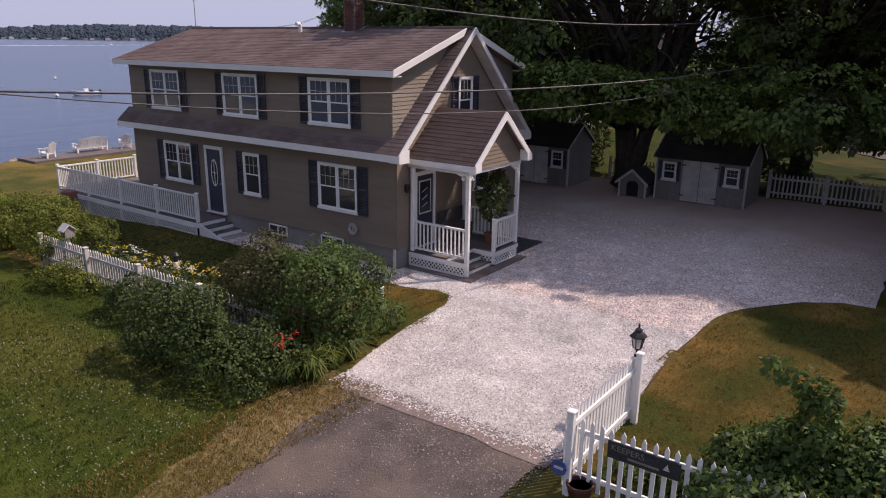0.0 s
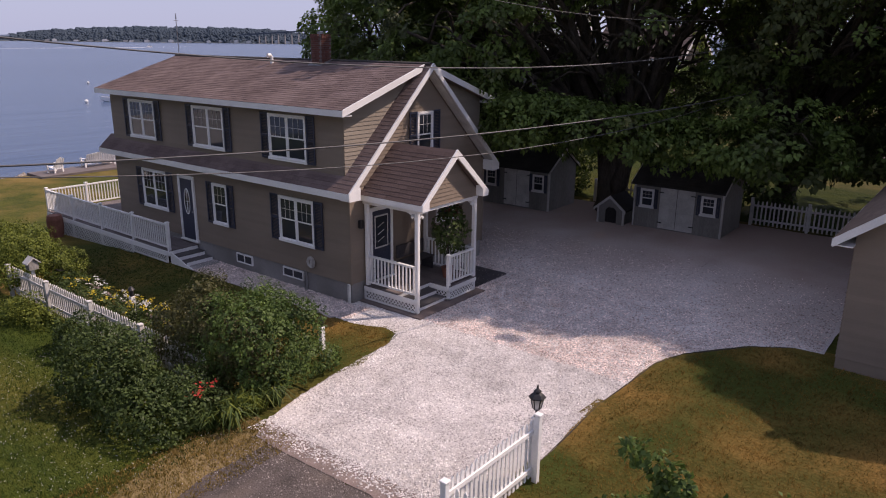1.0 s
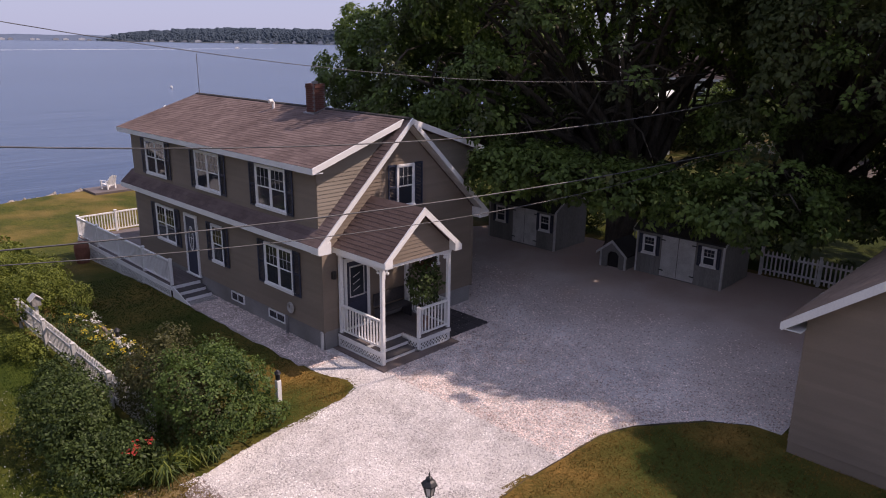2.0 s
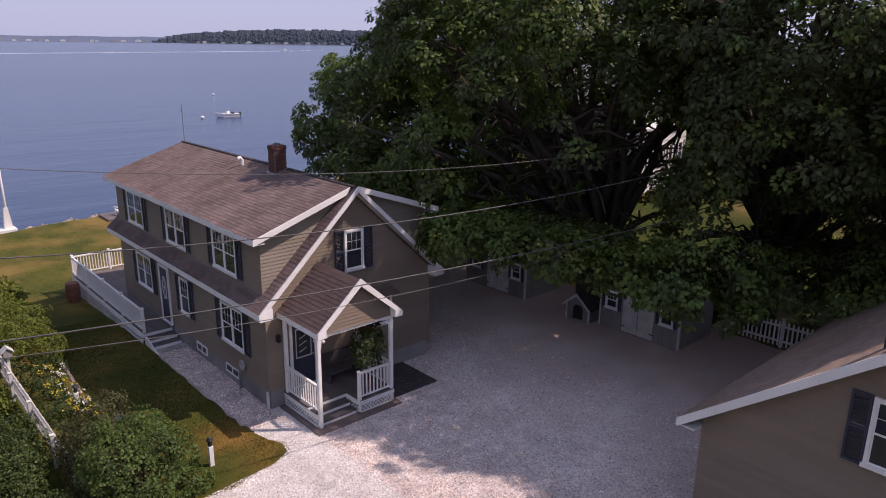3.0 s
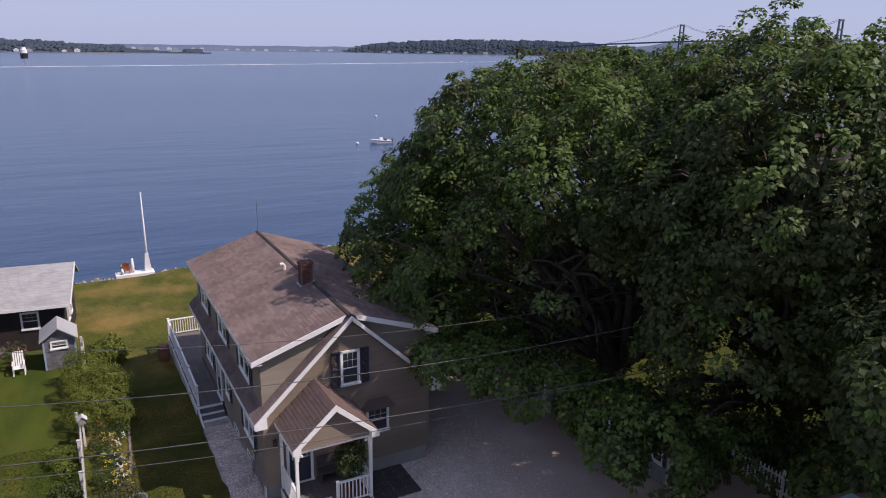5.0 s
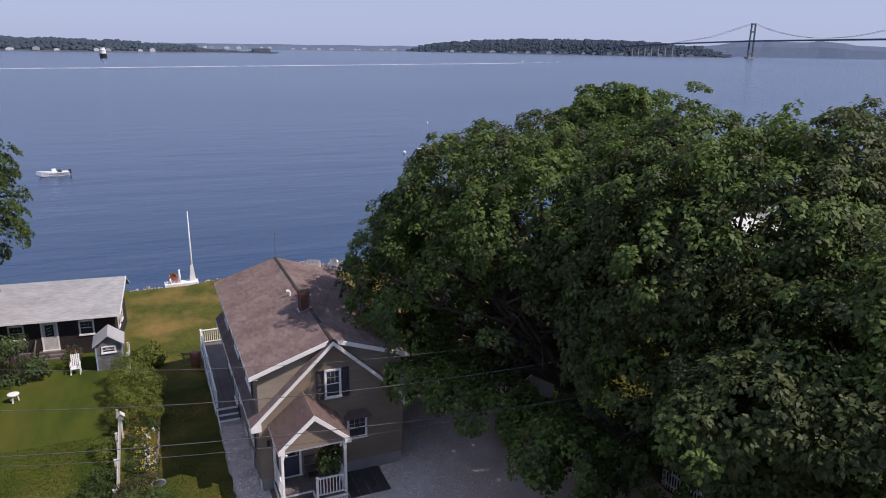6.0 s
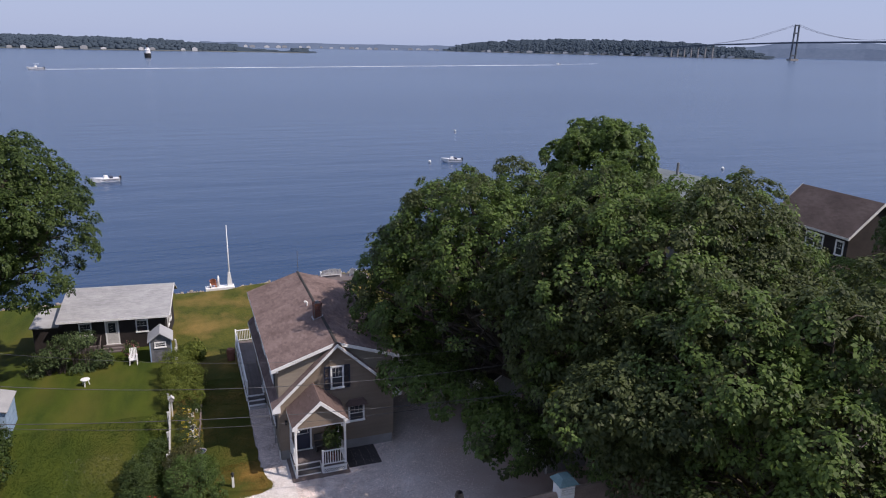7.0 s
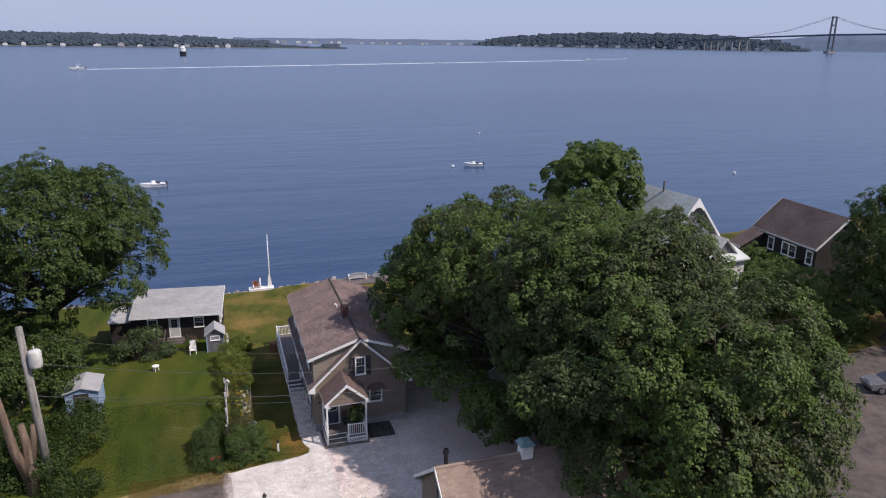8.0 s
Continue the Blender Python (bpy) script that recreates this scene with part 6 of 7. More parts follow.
for a, b in zip(pts, pts[1:]):
    border.bar((*a, 0.012), (*b, 0.012), 0.012, 0.04)
solid("lawn_border", border, BARK, "dark brown plastic lawn edging", "edging", kind="structure")

# ---- sheds, dog house ----
def shed(label, x0, x1, y0, y1, door_y, windows, wall_h=1.85, peak=0.75, base=0.3, group="yard sheds", tag="shed"):
    """A boarded shed that fronts the drive on its x0 side."""
    t = thing(tag, label, "shed", group)
    z0, z1 = base, base + wall_h
    xm = x0 + (x1 - x0) * 0.5
    part("body", Shape().prism([(x0, z0), (x1, z0), (x1, z1), (xm, z1 + peak), (x0, z1)], 1, y0, y1), SHED_WALL, t)
    k = int((y1 - y0) / 0.2)
    for i in range(k):
        a = y0 + (y1 - y0) * i / k
        if door_y[0] - 0.05 < a + 0.1 < door_y[1] + 0.05:
            continue
        part("wall_board", Shape().box(x0 - 0.014, x0, a + 0.005, a + (y1 - y0) / k - 0.005, z0 + 0.02, z1 - 0.02), SHED_WALL, t)
    for yy in (y0, y1):
        part("corner_trim", Shape().box(x0 - 0.03, x0 + 0.07, yy - 0.03, yy + 0.03, z0, z1), OLD_WHITE, t)
    d = part("door", Shape().box(x0 - 0.04, x0, door_y[0], door_y[1], z0 + 0.08, z1 - 0.12), OLD_WHITE, t, "greyed white double door")
    ym = (door_y[0] + door_y[1]) / 2
    part("door_gap", Shape().box(x0 - 0.043, x0 - 0.039, ym - 0.008, ym + 0.008, z0 + 0.1, z1 - 0.14), DARKNESS, d)
    for yy in (door_y[0] + 0.05, door_y[1] - 0.05):
        for zz in (z0 + 0.3, z1 - 0.35):
            part("hinge", Shape().box(x0 - 0.05, x0 - 0.04, yy - 0.09, yy + 0.09, zz - 0.02, zz + 0.02), BLACK, d)
    for wy in windows:
        window(t, facing((x0 - 0.016, wy + 0.28, z0 + 0.85), (0, -1, 0), (-1, 0, 0)), 0.56, 0.72, 1, casing=0.05, shutters=0.14)
    r = part("roof", Shape().prism([(x0 - 0.16, z1 - 0.08), (xm, z1 + peak + 0.06), (x1 + 0.16, z1 - 0.08), (x1 + 0.16, z1 - 0.14), (xm, z1 + peak), (x0 - 0.16, z1 - 0.14)], 1, y0 - 0.12, y1 + 0.12), DARK_ROOF, t, "dark shingle roof")
    run = math.hypot(xm - x0 + 0.16, peak + 0.14)
    part("shingles", shingle_rows((x0 - 0.16, y0 - 0.12, z1 - 0.08), (0, 1, 0), slope_up(x0 - 0.16, z1 - 0.08, xm, z1 + peak + 0.06), y1 - y0 + 0.24, run, 0.15, 0.33, 9), DARK_ROOF, r, kind="stuff")
    for yy in (y0 - 0.125, y1 + 0.105):
        part("gable_trim", Shape().prism([(x0 - 0.18, z1 - 0.07), (xm, z1 + peak + 0.07), (x1 + 0.18, z1 - 0.07), (x1 + 0.18, z1 - 0.18), (xm, z1 + peak - 0.04), (x0 - 0.18, z1 - 0.18)], 1, yy, yy + 0.02), OLD_WHITE, t)
    return t


shed("grey garden shed with white double door", 27.75, 30.2, 6.1, 9.55, (7.15, 8.5), (6.62, 9.02))
shed("grey shed with white door at the yard's end", 27.5, 29.9, 13.35, 17.0, (14.3, 15.6), (13.85, 16.3))
dog = thing("dog_house", "small grey dog house with arched doorway", "dog house")
part("body", Shape().prism([(9.8, 0.28), (10.1, 0.28), (10.1, 0.85), (10.22, 0.98), (10.48, 0.98), (10.6, 0.85), (10.6, 0.28), (10.9, 0.28), (10.9, 0.98), (10.35, 1.42), (9.8, 0.98)], 0, 27.35, 27.41)
     .box(27.41, 28.6, 9.8, 9.85, 0.28, 0.98).box(27.41, 28.6, 10.85, 10.9, 0.28, 0.98).box(28.55, 28.6, 9.85, 10.85, 0.28, 0.98), SHED_WALL, dog)
# a solid dark block stands for the shade within
part("inside", Shape().box(27.5, 28.5, 9.9, 10.8, 0.29, 0.95), DARKNESS, dog)
part("roof", Shape().prism([(9.68, 0.93), (10.35, 1.48), (11.02, 0.93), (11.02, 0.87), (10.35, 1.42), (9.68, 0.87)], 0, 27.22, 28.7), DARK_ROOF, dog)
part("roof_trim", Shape().prism([(9.66, 0.93), (10.35, 1.50), (11.04, 0.93), (11.04, 0.82), (10.35, 1.38), (9.66, 0.82)], 0, 27.19, 27.22), OLD_WHITE, dog)
for yy in (9.8, 10.9):
    part("corner_trim", Shape().box(27.32, 27.4, yy - 0.035, yy + 0.035, 0.28, 0.95), OLD_WHITE, dog)

# ---- garage ----
garage = thing("garage", "tan garage with brown shingle roof and white cupola", "garage")
GX0, GX1, GY0, GY1, GEZ, GRZ, GRY = 18.92, 28.3, -6.1, 0.57, 3.20, 6.05, -2.76
gslope = (GRZ - GEZ) / (0.97 - GRY)
wall = part("wall", Shape().prism([(GY0, 0.0), (GY1, 0.0), (GY1, 3.5), (GRY, GRZ - 0.15), (GY0, 3.5)], 0, GX0, GX1), SIDING, garage)
z = 0.3
while z < GRZ - 0.3:
    lo, hi = max(GY0, GRY - (GRZ - 0.18 - z - EX) / gslope), min(GY1, GRY + (GRZ - 0.18 - z - EX) / gslope)
    board(wall, lambda u, zz, d: (GX0 - d, u, zz), lo, hi, z)
    z += EX
z = 0.3
while z < 3.2:
    board(wall, lambda u, zz, d: (u, GY1 + d, zz), GX0, GX1, z)
    z += EX
g_roof = part("roof", Shape().prism([(0.97, GEZ), (GRY, GRZ), (2 * GRY - 0.97, GEZ), (2 * GRY - 0.97, GEZ - 0.13), (GRY, GRZ - 0.14), (0.97, GEZ - 0.13)], 0, 18.56, 28.6), GARAGE_ROOF, garage, "brown shingle roof")
g_len = math.hypot(0.97 - GRY, GRZ - GEZ)
for s in (1, -1):
    fy = GRY + s * (0.97 - GRY)
    part("shingles", shingle_rows((18.56, fy, GEZ), (1, 0, 0), Vector((0, GRY - fy, GRZ - GEZ)).normalized(), 10.04, g_len, seed=20 + s), GARAGE_ROOF, g_roof, kind="stuff")
    part("rake_board", Shape().raw([(18.52, fy, GEZ + 0.01), (18.56, fy, GEZ + 0.01), (18.52, fy, GEZ - 0.2), (18.56, fy, GEZ - 0.2), (18.52, GRY, GRZ + 0.02), (18.56, GRY, GRZ + 0.02), (18.52, GRY, GRZ - 0.22), (18.56, GRY, GRZ - 0.22)],
                                   [(0, 4, 6, 2), (1, 3, 7, 5), (0, 1, 5, 4), (2, 6, 7, 3), (0, 2, 3, 1)]), WHITE, garage, "white rake board")
    part("fascia", Shape().box(18.52, 28.6, min(fy, fy + s * 0.025), max(fy, fy + s * 0.025), GEZ - 0.17, GEZ - 0.005), WHITE, garage)
    part("soffit", Shape().box(18.56, 28.6, min(fy, fy - s * 0.4), max(fy, fy - s * 0.4), GEZ - 0.17, GEZ - 0.145), WHITE, garage)
part("ridge_cap", Shape().prism([(GRY - 0.13, GRZ - 0.03), (GRY, GRZ + 0.03), (GRY + 0.13, GRZ - 0.03)], 0, 18.55, 28.6), GARAGE_ROOF, garage)
window(garage, facing((GX0 - 0.022, -2.57, 3.64), (0, -1, 0), (-1, 0, 0)), 0.86, 1.38, 1, shutters=0.36)
part("flue", Shape().tube([(19.2, -2.57, 5.8), (19.2, -2.57, 6.62)], 0.11, 12).lathe([(0.17, 6.62), (0.17, 6.66), (0.13, 6.82), (0.12, 6.82), (0.12, 6.64)], 12, (19.2, -2.57, 0)), BLACK, garage, "dark metal stack")
cup = part("cupola", Shape().box(23.1, 23.7, -3.1, -2.5, 5.8, 6.55), WHITE, garage, "white cupola")
for k in range(4):
    part("louvre", Shape().box(23.13, 23.67, -3.125, -3.1, 6.12 + k * 0.1, 6.18 + k * 0.1), OLD_WHITE, cup)
part("cupola_roof", Shape().raw([(22.98, -3.22, 6.55), (23.82, -3.22, 6.55), (23.82, -2.38, 6.55), (22.98, -2.38, 6.55), (23.2, -3.0, 6.78), (23.6, -3.0, 6.78), (23.6, -2.6, 6.78), (23.2, -2.6, 6.78)],
                                [(3, 2, 1, 0), (0, 1, 5, 4), (1, 2, 6, 5), (2, 3, 7, 6), (3, 0, 4, 7), (4, 5, 6, 7)]), TEAL, cup, "teal metal cupola roof")

# ---- utility pole and wires ----
pole = thing("utility_pole", "weathered wooden utility pole with a grey transformer", "utility pole")
part("shaft", Shape().tube([(-1.5, 10.7, -0.3), (-1.62, 10.7, 5), (-1.82, 10.7, 10.45)], [0.26, 0.23, 0.19], 12), POLE_WOOD, pole, smooth=True)
part("transformer", Shape().lathe([(0.05, 7.95), (0.33, 7.97), (0.36, 8.05), (0.36, 8.85), (0.31, 8.98), (0.05, 9.03)], 16, (-1.22, 10.6, 0)), OLD_WHITE, pole, "grey transformer can", True)
part("bushing", Shape().lathe([(0.04, 9.0), (0.06, 9.05), (0.03, 9.15), (0.05, 9.2), (0.02, 9.27)], 8, (-1.22, 10.6, 0)), OLD_WHITE, pole)
part("bracket", Shape().bar((-1.62, 10.68, 8.7), (-1.3, 10.62, 8.7), 0.06, 0.06).bar((-1.62, 10.68, 8.2), (-1.3, 10.62, 8.2), 0.06, 0.06), METAL, pole)
for label, y0, y1, z0, z1, sag, r in (("thick black service cable", 10.55, 6.57, 5.88, 5.45, -0.29, 0.016), ("thin overhead service wire", 9.94, 6.89, 6.16, 4.98, -0.56, 0.010),
                                      ("slack overhead telephone cable", 10.31, 6.83, 8.01, 6.85, -0.50, 0.014), ("high overhead power wire", 8.83, 6.85, 10.36, 7.97, -0.57, 0.007)):
    pts = []
    for i in range(29):
        x = -1.6 + i * 1.25
        s = x / 20
        pts.append((x, y0 + (y1 - y0) * s, z0 + (z1 - z0) * s + sag * 4 * s * (1 - s)))
    solid("overhead_wire", Shape().tube(pts, r, 5), WIRE, label, "cable", "overhead wires")
snag = thing("dead_tree", "bare broken pale tree trunk beside the pole", "tree")
part("trunk", Shape().tube([(-2.3, 10.3, -0.2), (-2.3, 10.3, 1.6), (-2.35, 10.35, 3.2), (-2.45, 10.35, 4.6)], [0.42, 0.34, 0.27, 0.16], 10)
     .tube([(-2.45, 10.2, 1.0), (-2.9, 9.95, 3.2), (-3.15, 9.9, 5.6), (-3.35, 9.9, 8.0)], [0.3, 0.26, 0.2, 0.1], 9).tube([(-2.2, 10.3, 1.8), (-1.95, 10.5, 3.6), (-1.9, 10.5, 4.4)], [0.24, 0.18, 0.1], 8), SNAG, snag, smooth=True)

# ---- neighbouring cottage and its garden ----
cottage = thing("cottage", "low dark cottage with pale grey shingle roof", "house")
cz = -0.55
part("wall", Shape().prism([(30.9, cz), (38.6, cz), (38.6, 2.2), (36.4, 3.1), (30.9, 2.12)], 0, 1.5, 8.75), DARK_WALL, cottage)
c_roof = part("roof", Shape().prism([(30.1, 2.08), (36.6, 3.30), (39.2, 2.3), (39.2, 2.18), (36.6, 3.18), (30.1, 1.96)], 0, 1.2, 9.15), GREY_ROOF, cottage, "pale grey shingle roof")
part("shingles", shingle_rows((1.2, 30.1, 2.08), (1, 0, 0), Vector((0, 6.5, 1.22)).normalized(), 7.95, 6.6, 0.16, 0.35, 33), GREY_ROOF, c_roof, kind="stuff")
part("eave_trim", Shape().box(1.2, 9.15, 30.07, 30.1, 1.94, 2.1).raw([(9.15, 30.1, 2.1), (9.18, 30.1, 2.1), (9.15, 30.1, 1.92), (9.18, 30.1, 1.92), (9.15, 36.6, 3.32), (9.18, 36.6, 3.32), (9.15, 36.6, 3.12), (9.18, 36.6, 3.12)], [(0, 4, 6, 2), (1, 3, 7, 5), (0, 1, 5, 4), (2, 6, 7, 3)]), WHITE, cottage, "white roof trim")
part("lean_to", Shape().prism([(31.2, cz), (35.5, cz), (35.5, 1.9), (31.2, 1.5)], 0, -0.6, 1.49), DARK_WALL, cottage)
part("lean_to_roof", Shape().prism([(31.0, 1.52), (35.7, 1.95), (35.7, 1.87), (31.0, 1.44)], 0, -0.8, 1.19), GREY_ROOF, cottage)
door(cottage, facing((4.42, 30.88, cz + 0.45), (1, 0, 0), (0, -1, 0)), 0.98, 1.95, oval=False, colour=OLD_WHITE)
window(cottage, facing((6.6, 30.88, cz + 1.25), (1, 0, 0), (0, -1, 0)), 0.9, 1.0)
window(cottage, facing((2.6, 30.88, cz + 1.25), (1, 0, 0), (0, -1, 0)), 0.9, 1.0)
for yy in (32.4, 34.4):
    window(cottage, facing((8.77, yy, cz + 1.1), (0, 1, 0), (1, 0, 0)), 1.1, 1.3)
for i in range(3):
    part("step", Shape().box(4.2, 5.7, 29.75 + i * 0.36, 30.85, cz - 0.05 + i * 0.15, cz + 0.1 + i * 0.15, 0.01), DECKING, cottage, "weathered wooden step")
part("stair_rail", Shape().bar((4.1, 29.8, cz + 0.7), (4.1, 30.8, cz + 1.2), 0.06, 0.05).bar((4.1, 29.8, cz), (4.1, 29.8, cz + 0.72), 0.06, 0.06, (0, 1, 0)), DECKING, cottage)
part("terrace_wall", Shape().box(0.4, 4.0, 30.2, 30.5, cz - 0.1, cz + 0.5, 0.02), DECKING, cottage)

cottage.matrix_basis = pose(8.95, 31.75, 0, 0, 0, -6) @ Matrix.Diagonal((1, 0.66, 1, 1)) @ Matrix.Translation((-9.15, -30.1, 0))

hut = thing("garden_hut", "small shingled garden hut with a pale grey gable roof", "shed")
hz = gz(8.2, 29.5) - 0.03
part("body", Shape().prism([(7.55, hz), (8.98, hz), (8.98, 1.35), (8.265, 1.85), (7.55, 1.35)], 1, 28.85, 30.5), CEDAR, hut)
for r in range(10):
    for k in range(6):
        part("wall_shingle", Shape().box(7.56 + k * 0.236, 7.56 + k * 0.236 + 0.228, 28.83 - 0.004 * (k % 2), 28.85, hz + 0.04 + r * 0.15, hz + 0.04 + r * 0.15 + 0.145), CEDAR, hut)
part("roof", Shape().prism([(7.38, 1.27), (8.265, 1.92), (9.15, 1.27), (9.15, 1.21), (8.265, 1.86), (7.38, 1.21)], 1, 28.62, 30.6), GREY_ROOF, hut)
for xx in (7.55, 8.98):
    part("corner_trim", Shape().box(xx - 0.04, xx + 0.04, 28.81, 28.87, hz, 1.32), BLUE_WALL, hut)
window(hut, facing((7.85, 28.83, 0.75), (1, 0, 0), (0, -1, 0)), 0.8, 0.42, 1, casing=0.05)

blue = thing("blue_shed", "faded blue metal shed with a pale roof", "shed")
bz = gz(-0.6, 21)
part("body", Shape().prism([(-2.05, bz), (0.15, bz), (0.15, 1.75), (-0.95, 2.05), (-2.05, 1.75)], 1, 19.6, 22.1), BLUE_WALL, blue)
part("roof", Shape().prism([(-2.18, 1.74), (-0.95, 2.12), (0.28, 1.74), (0.28, 1.69), (-0.95, 2.06), (-2.18, 1.69)], 1, 19.45, 22.25), GREY_ROOF, blue)
for k in range(9):
    part("rib", Shape().box(0.15, 0.175, 19.7 + k * 0.28, 19.74 + k * 0.28, bz, 1.68), BLUE_WALL, blue)
# no opening: a dark panel on the wall stands for the doorway's shade
part("door", Shape().box(-1.5, -0.5, 19.57, 19.6, bz + 0.05, 1.6), DARKNESS, blue, "dark panel standing for a doorway's shade")

chair = thing("rocking_chair", "white slatted garden rocking chair", "chair")
cx, cy, g0 = 6.35, 29.0, gz(6.35, 29) + 0.0
for xx in (-0.25, 0.25):
    part("rocker", Shape().tube([(cx + xx, cy - 0.45, g0 + 0.10), (cx + xx, cy, g0 + 0.03), (cx + xx, cy + 0.4, g0 + 0.10)], 0.025, 6), WHITE, chair)
    for y0, y1 in ((-0.25, -0.25), (0.2, 0.28)):
        part("leg", Shape().bar((cx + xx, cy + y0, g0 + 0.04), (cx + xx, cy + y1, g0 + 0.6), 0.04, 0.04, (0, 1, 0)), WHITE, chair)
    part("arm", Shape().bar((cx + xx, cy - 0.32, g0 + 0.62), (cx + xx, cy + 0.28, g0 + 0.62), 0.07, 0.03), WHITE, chair)
for k in range(5):
    part("seat_slat", Shape().box(cx - 0.25, cx + 0.25, cy - 0.27 + k * 0.1, cy - 0.19 + k * 0.1, g0 + 0.38, g0 + 0.4), WHITE, chair)
    part("back_slat", Shape().bar((cx - 0.2 + k * 0.1, cy + 0.22, g0 + 0.4), (cx - 0.2 + k * 0.1, cy + 0.42, g0 + 1.1), 0.07, 0.02, (0, 1, 0)), WHITE, chair)
stool = thing("garden_stool", "small white plastic stool on the lawn", "stool")
sz = gz(3.5, 26.0) + 0.0
part("seat", Shape().lathe([(0.2, sz + 0.42), (0.3, sz + 0.43), (0.3, sz + 0.47), (0.05, sz + 0.49)], 14, (3.5, 26.0, 0)), WHITE, stool)
for k in range(3):
    a = 2.1 * k + 0.4
    part("leg", Shape().bar((3.5 + 0.18 * math.cos(a), 26.0 + 0.18 * math.sin(a), sz + 0.43), (3.5 + 0.24 * math.cos(a), 26.0 + 0.24 * math.sin(a), sz), 0.07, 0.05), WHITE, stool)
planter = thing("flower_tub", "tub of pink flowers by the cottage steps", "planter")
part("tub", Shape().lathe([(0.2, gz(6, 30.1)), (0.28, gz(6, 30.1) + 0.4), (0.25, gz(6, 30.1) + 0.4)], 14, (6.15, 30.1, 0)), TERRACOTTA, planter)
rng0 = np.random.default_rng(5)
pp, pn = shell(rng0, [(6.15, 30.1, gz(6, 30.1) + 0.8, 0.55, 0.5)], 30)
part("foliage", quads("foliage", clumps(rng0, pp, pn, 8, 0.09, 0.09)), LEAF_BUSH, planter)
part("blossom", quads("blossom", clumps(rng0, pp[::3], pn[::3], 6, 0.09, 0.08)), PETAL_PINK, planter)

# ---- garden ornaments ----
bath = thing("bird_bath", "grey stone bird bath in the garden bed", "bird bath")
part("pedestal", Shape().lathe([(0.16, 0.0), (0.14, 0.06), (0.07, 0.1), (0.06, 0.45), (0.1, 0.55)], 14, (10.5, 13.65, 0)), CONCRETE, bath)
part("bowl", Shape().lathe([(0.08, 0.55), (0.25, 0.6), (0.31, 0.68), (0.29, 0.68), (0.22, 0.63)], 18, (10.5, 13.65, 0)), CONCRETE, bath)
part("bowl_water", Shape().lathe([(0.255, 0.655), (0.255, 0.657)], 18, (10.5, 13.65, 0)), GLASS, bath)
edging = thing("garden_edging", "worn pinkish brick edging along the flower bed", "edging", kind="structure")
stone_me = Shape().box(-0.05, 0.05, -0.095, 0.095, -0.04, 0.07, 0.012).mesh("brick")
stone_me.materials.append(APRON)
rng_e = random.Random(66)
for i in range(42):
    y = 14.2 + i * 0.2
    x = 10.42 + 0.055 * (y - 15.1) * smooth_step(14, 18, y)
    o = part("brick", stone_me, APRON, edging)
    o.matrix_basis = pose(x + rng_e.uniform(-.02, .02), y, gz(x, y) + rng_e.uniform(-.02, .015), rng_e.uniform(-4, 4), rng_e.uniform(-6, 6), rng_e.uniform(-8, 2))
bird = thing("bird_house", "weathered wooden bird house on a fence post", "bird house")
part("post", Shape().box(8.97, 9.05, 19.4, 19.48, -0.05, 1.0), OLD_WHITE, bird)
part("box", Shape().prism([(8.88, 1.0), (9.14, 1.0), (9.14, 1.22), (9.01, 1.34), (8.88, 1.22)], 1, 19.32, 19.56), POLE_WOOD, bird)
part("roof", Shape().prism([(8.82, 1.2), (9.01, 1.38), (9.2, 1.2), (9.2, 1.17), (9.01, 1.34), (8.82, 1.17)], 1, 19.28, 19.6), OLD_WHITE, bird)
for gx, gy in ((11.95, 10.65), (10.15, 16.2)):
    g = thing("garden_light", "small solar garden light on a white stake", "lamp", "garden lights")
    part("stake", Shape().box(gx - 0.06, gx + 0.06, gy - 0.06, gy + 0.06, -0.03, 0.62, 0.006), WHITE, g)
    part("lamp_head", Shape().lathe([(0.05, 0.62), (0.06, 0.66), (0.06, 0.78), (0.1, 0.8), (0.05, 0.87), (0.01, 0.9)], 10, (gx, gy, 0)), BLACK, g)
urn = thing("planter_barrel", "rust brown barrel at the deck corner", "planter")
part("barrel", Shape().lathe([(0.24, gz(13.1, 27.3) - 0.02), (0.3, 0.15), (0.3, 0.45), (0.26, 0.62), (0.23, 0.62)], 16, (13.05, 27.3, 0)), TERRACOTTA, urn)
pt = thing("potted_tree", "bushy potted tree with reddish tips on the porch", "potted plant")
part("pot", Shape().lathe([(0.15, PZ), (0.2, PZ + 0.3), (0.22, PZ + 0.32), (0.19, PZ + 0.33)], 14, (17.25, 10.85, 0)), TERRACOTTA, pt)
part("stem", Shape().tube([(17.25, 10.85, PZ + 0.3), (17.22, 10.83, PZ + 1.0), (17.25, 10.8, PZ + 1.6)], [0.03, 0.025, 0.012], 6), BARK, pt)
pp, pn = shell(rng0, [(17.25, 10.8, PZ + 1.55, 0.42, 0.55), (17.1, 10.7, PZ + 1.25, 0.32, 0.4), (17.42, 10.9, PZ + 1.8, 0.3, 0.35), (17.3, 10.8, PZ + 1.0, 0.28, 0.35)], 26)
part("foliage", quads("foliage", clumps(rng0, pp, pn, 14, 0.14, 0.11)), LEAF_BUSH, pt)
tips = pp[:, 2] > PZ + 1.85
part("new_leaves", quads("new_leaves", clumps(rng0, pp[tips] + pn[tips] * 0.06, pn[tips], 5, 0.1, 0.1)), LEAF_RUSSET, pt, "reddish young leaves")
bench = thing("porch_bench", "dark wooden bench against the porch wall", "bench")
part("seat", Shape().box(16.45, 17.7, 11.75, 12.2, PZ + 0.4, PZ + 0.44, 0.006), SLAB, bench)
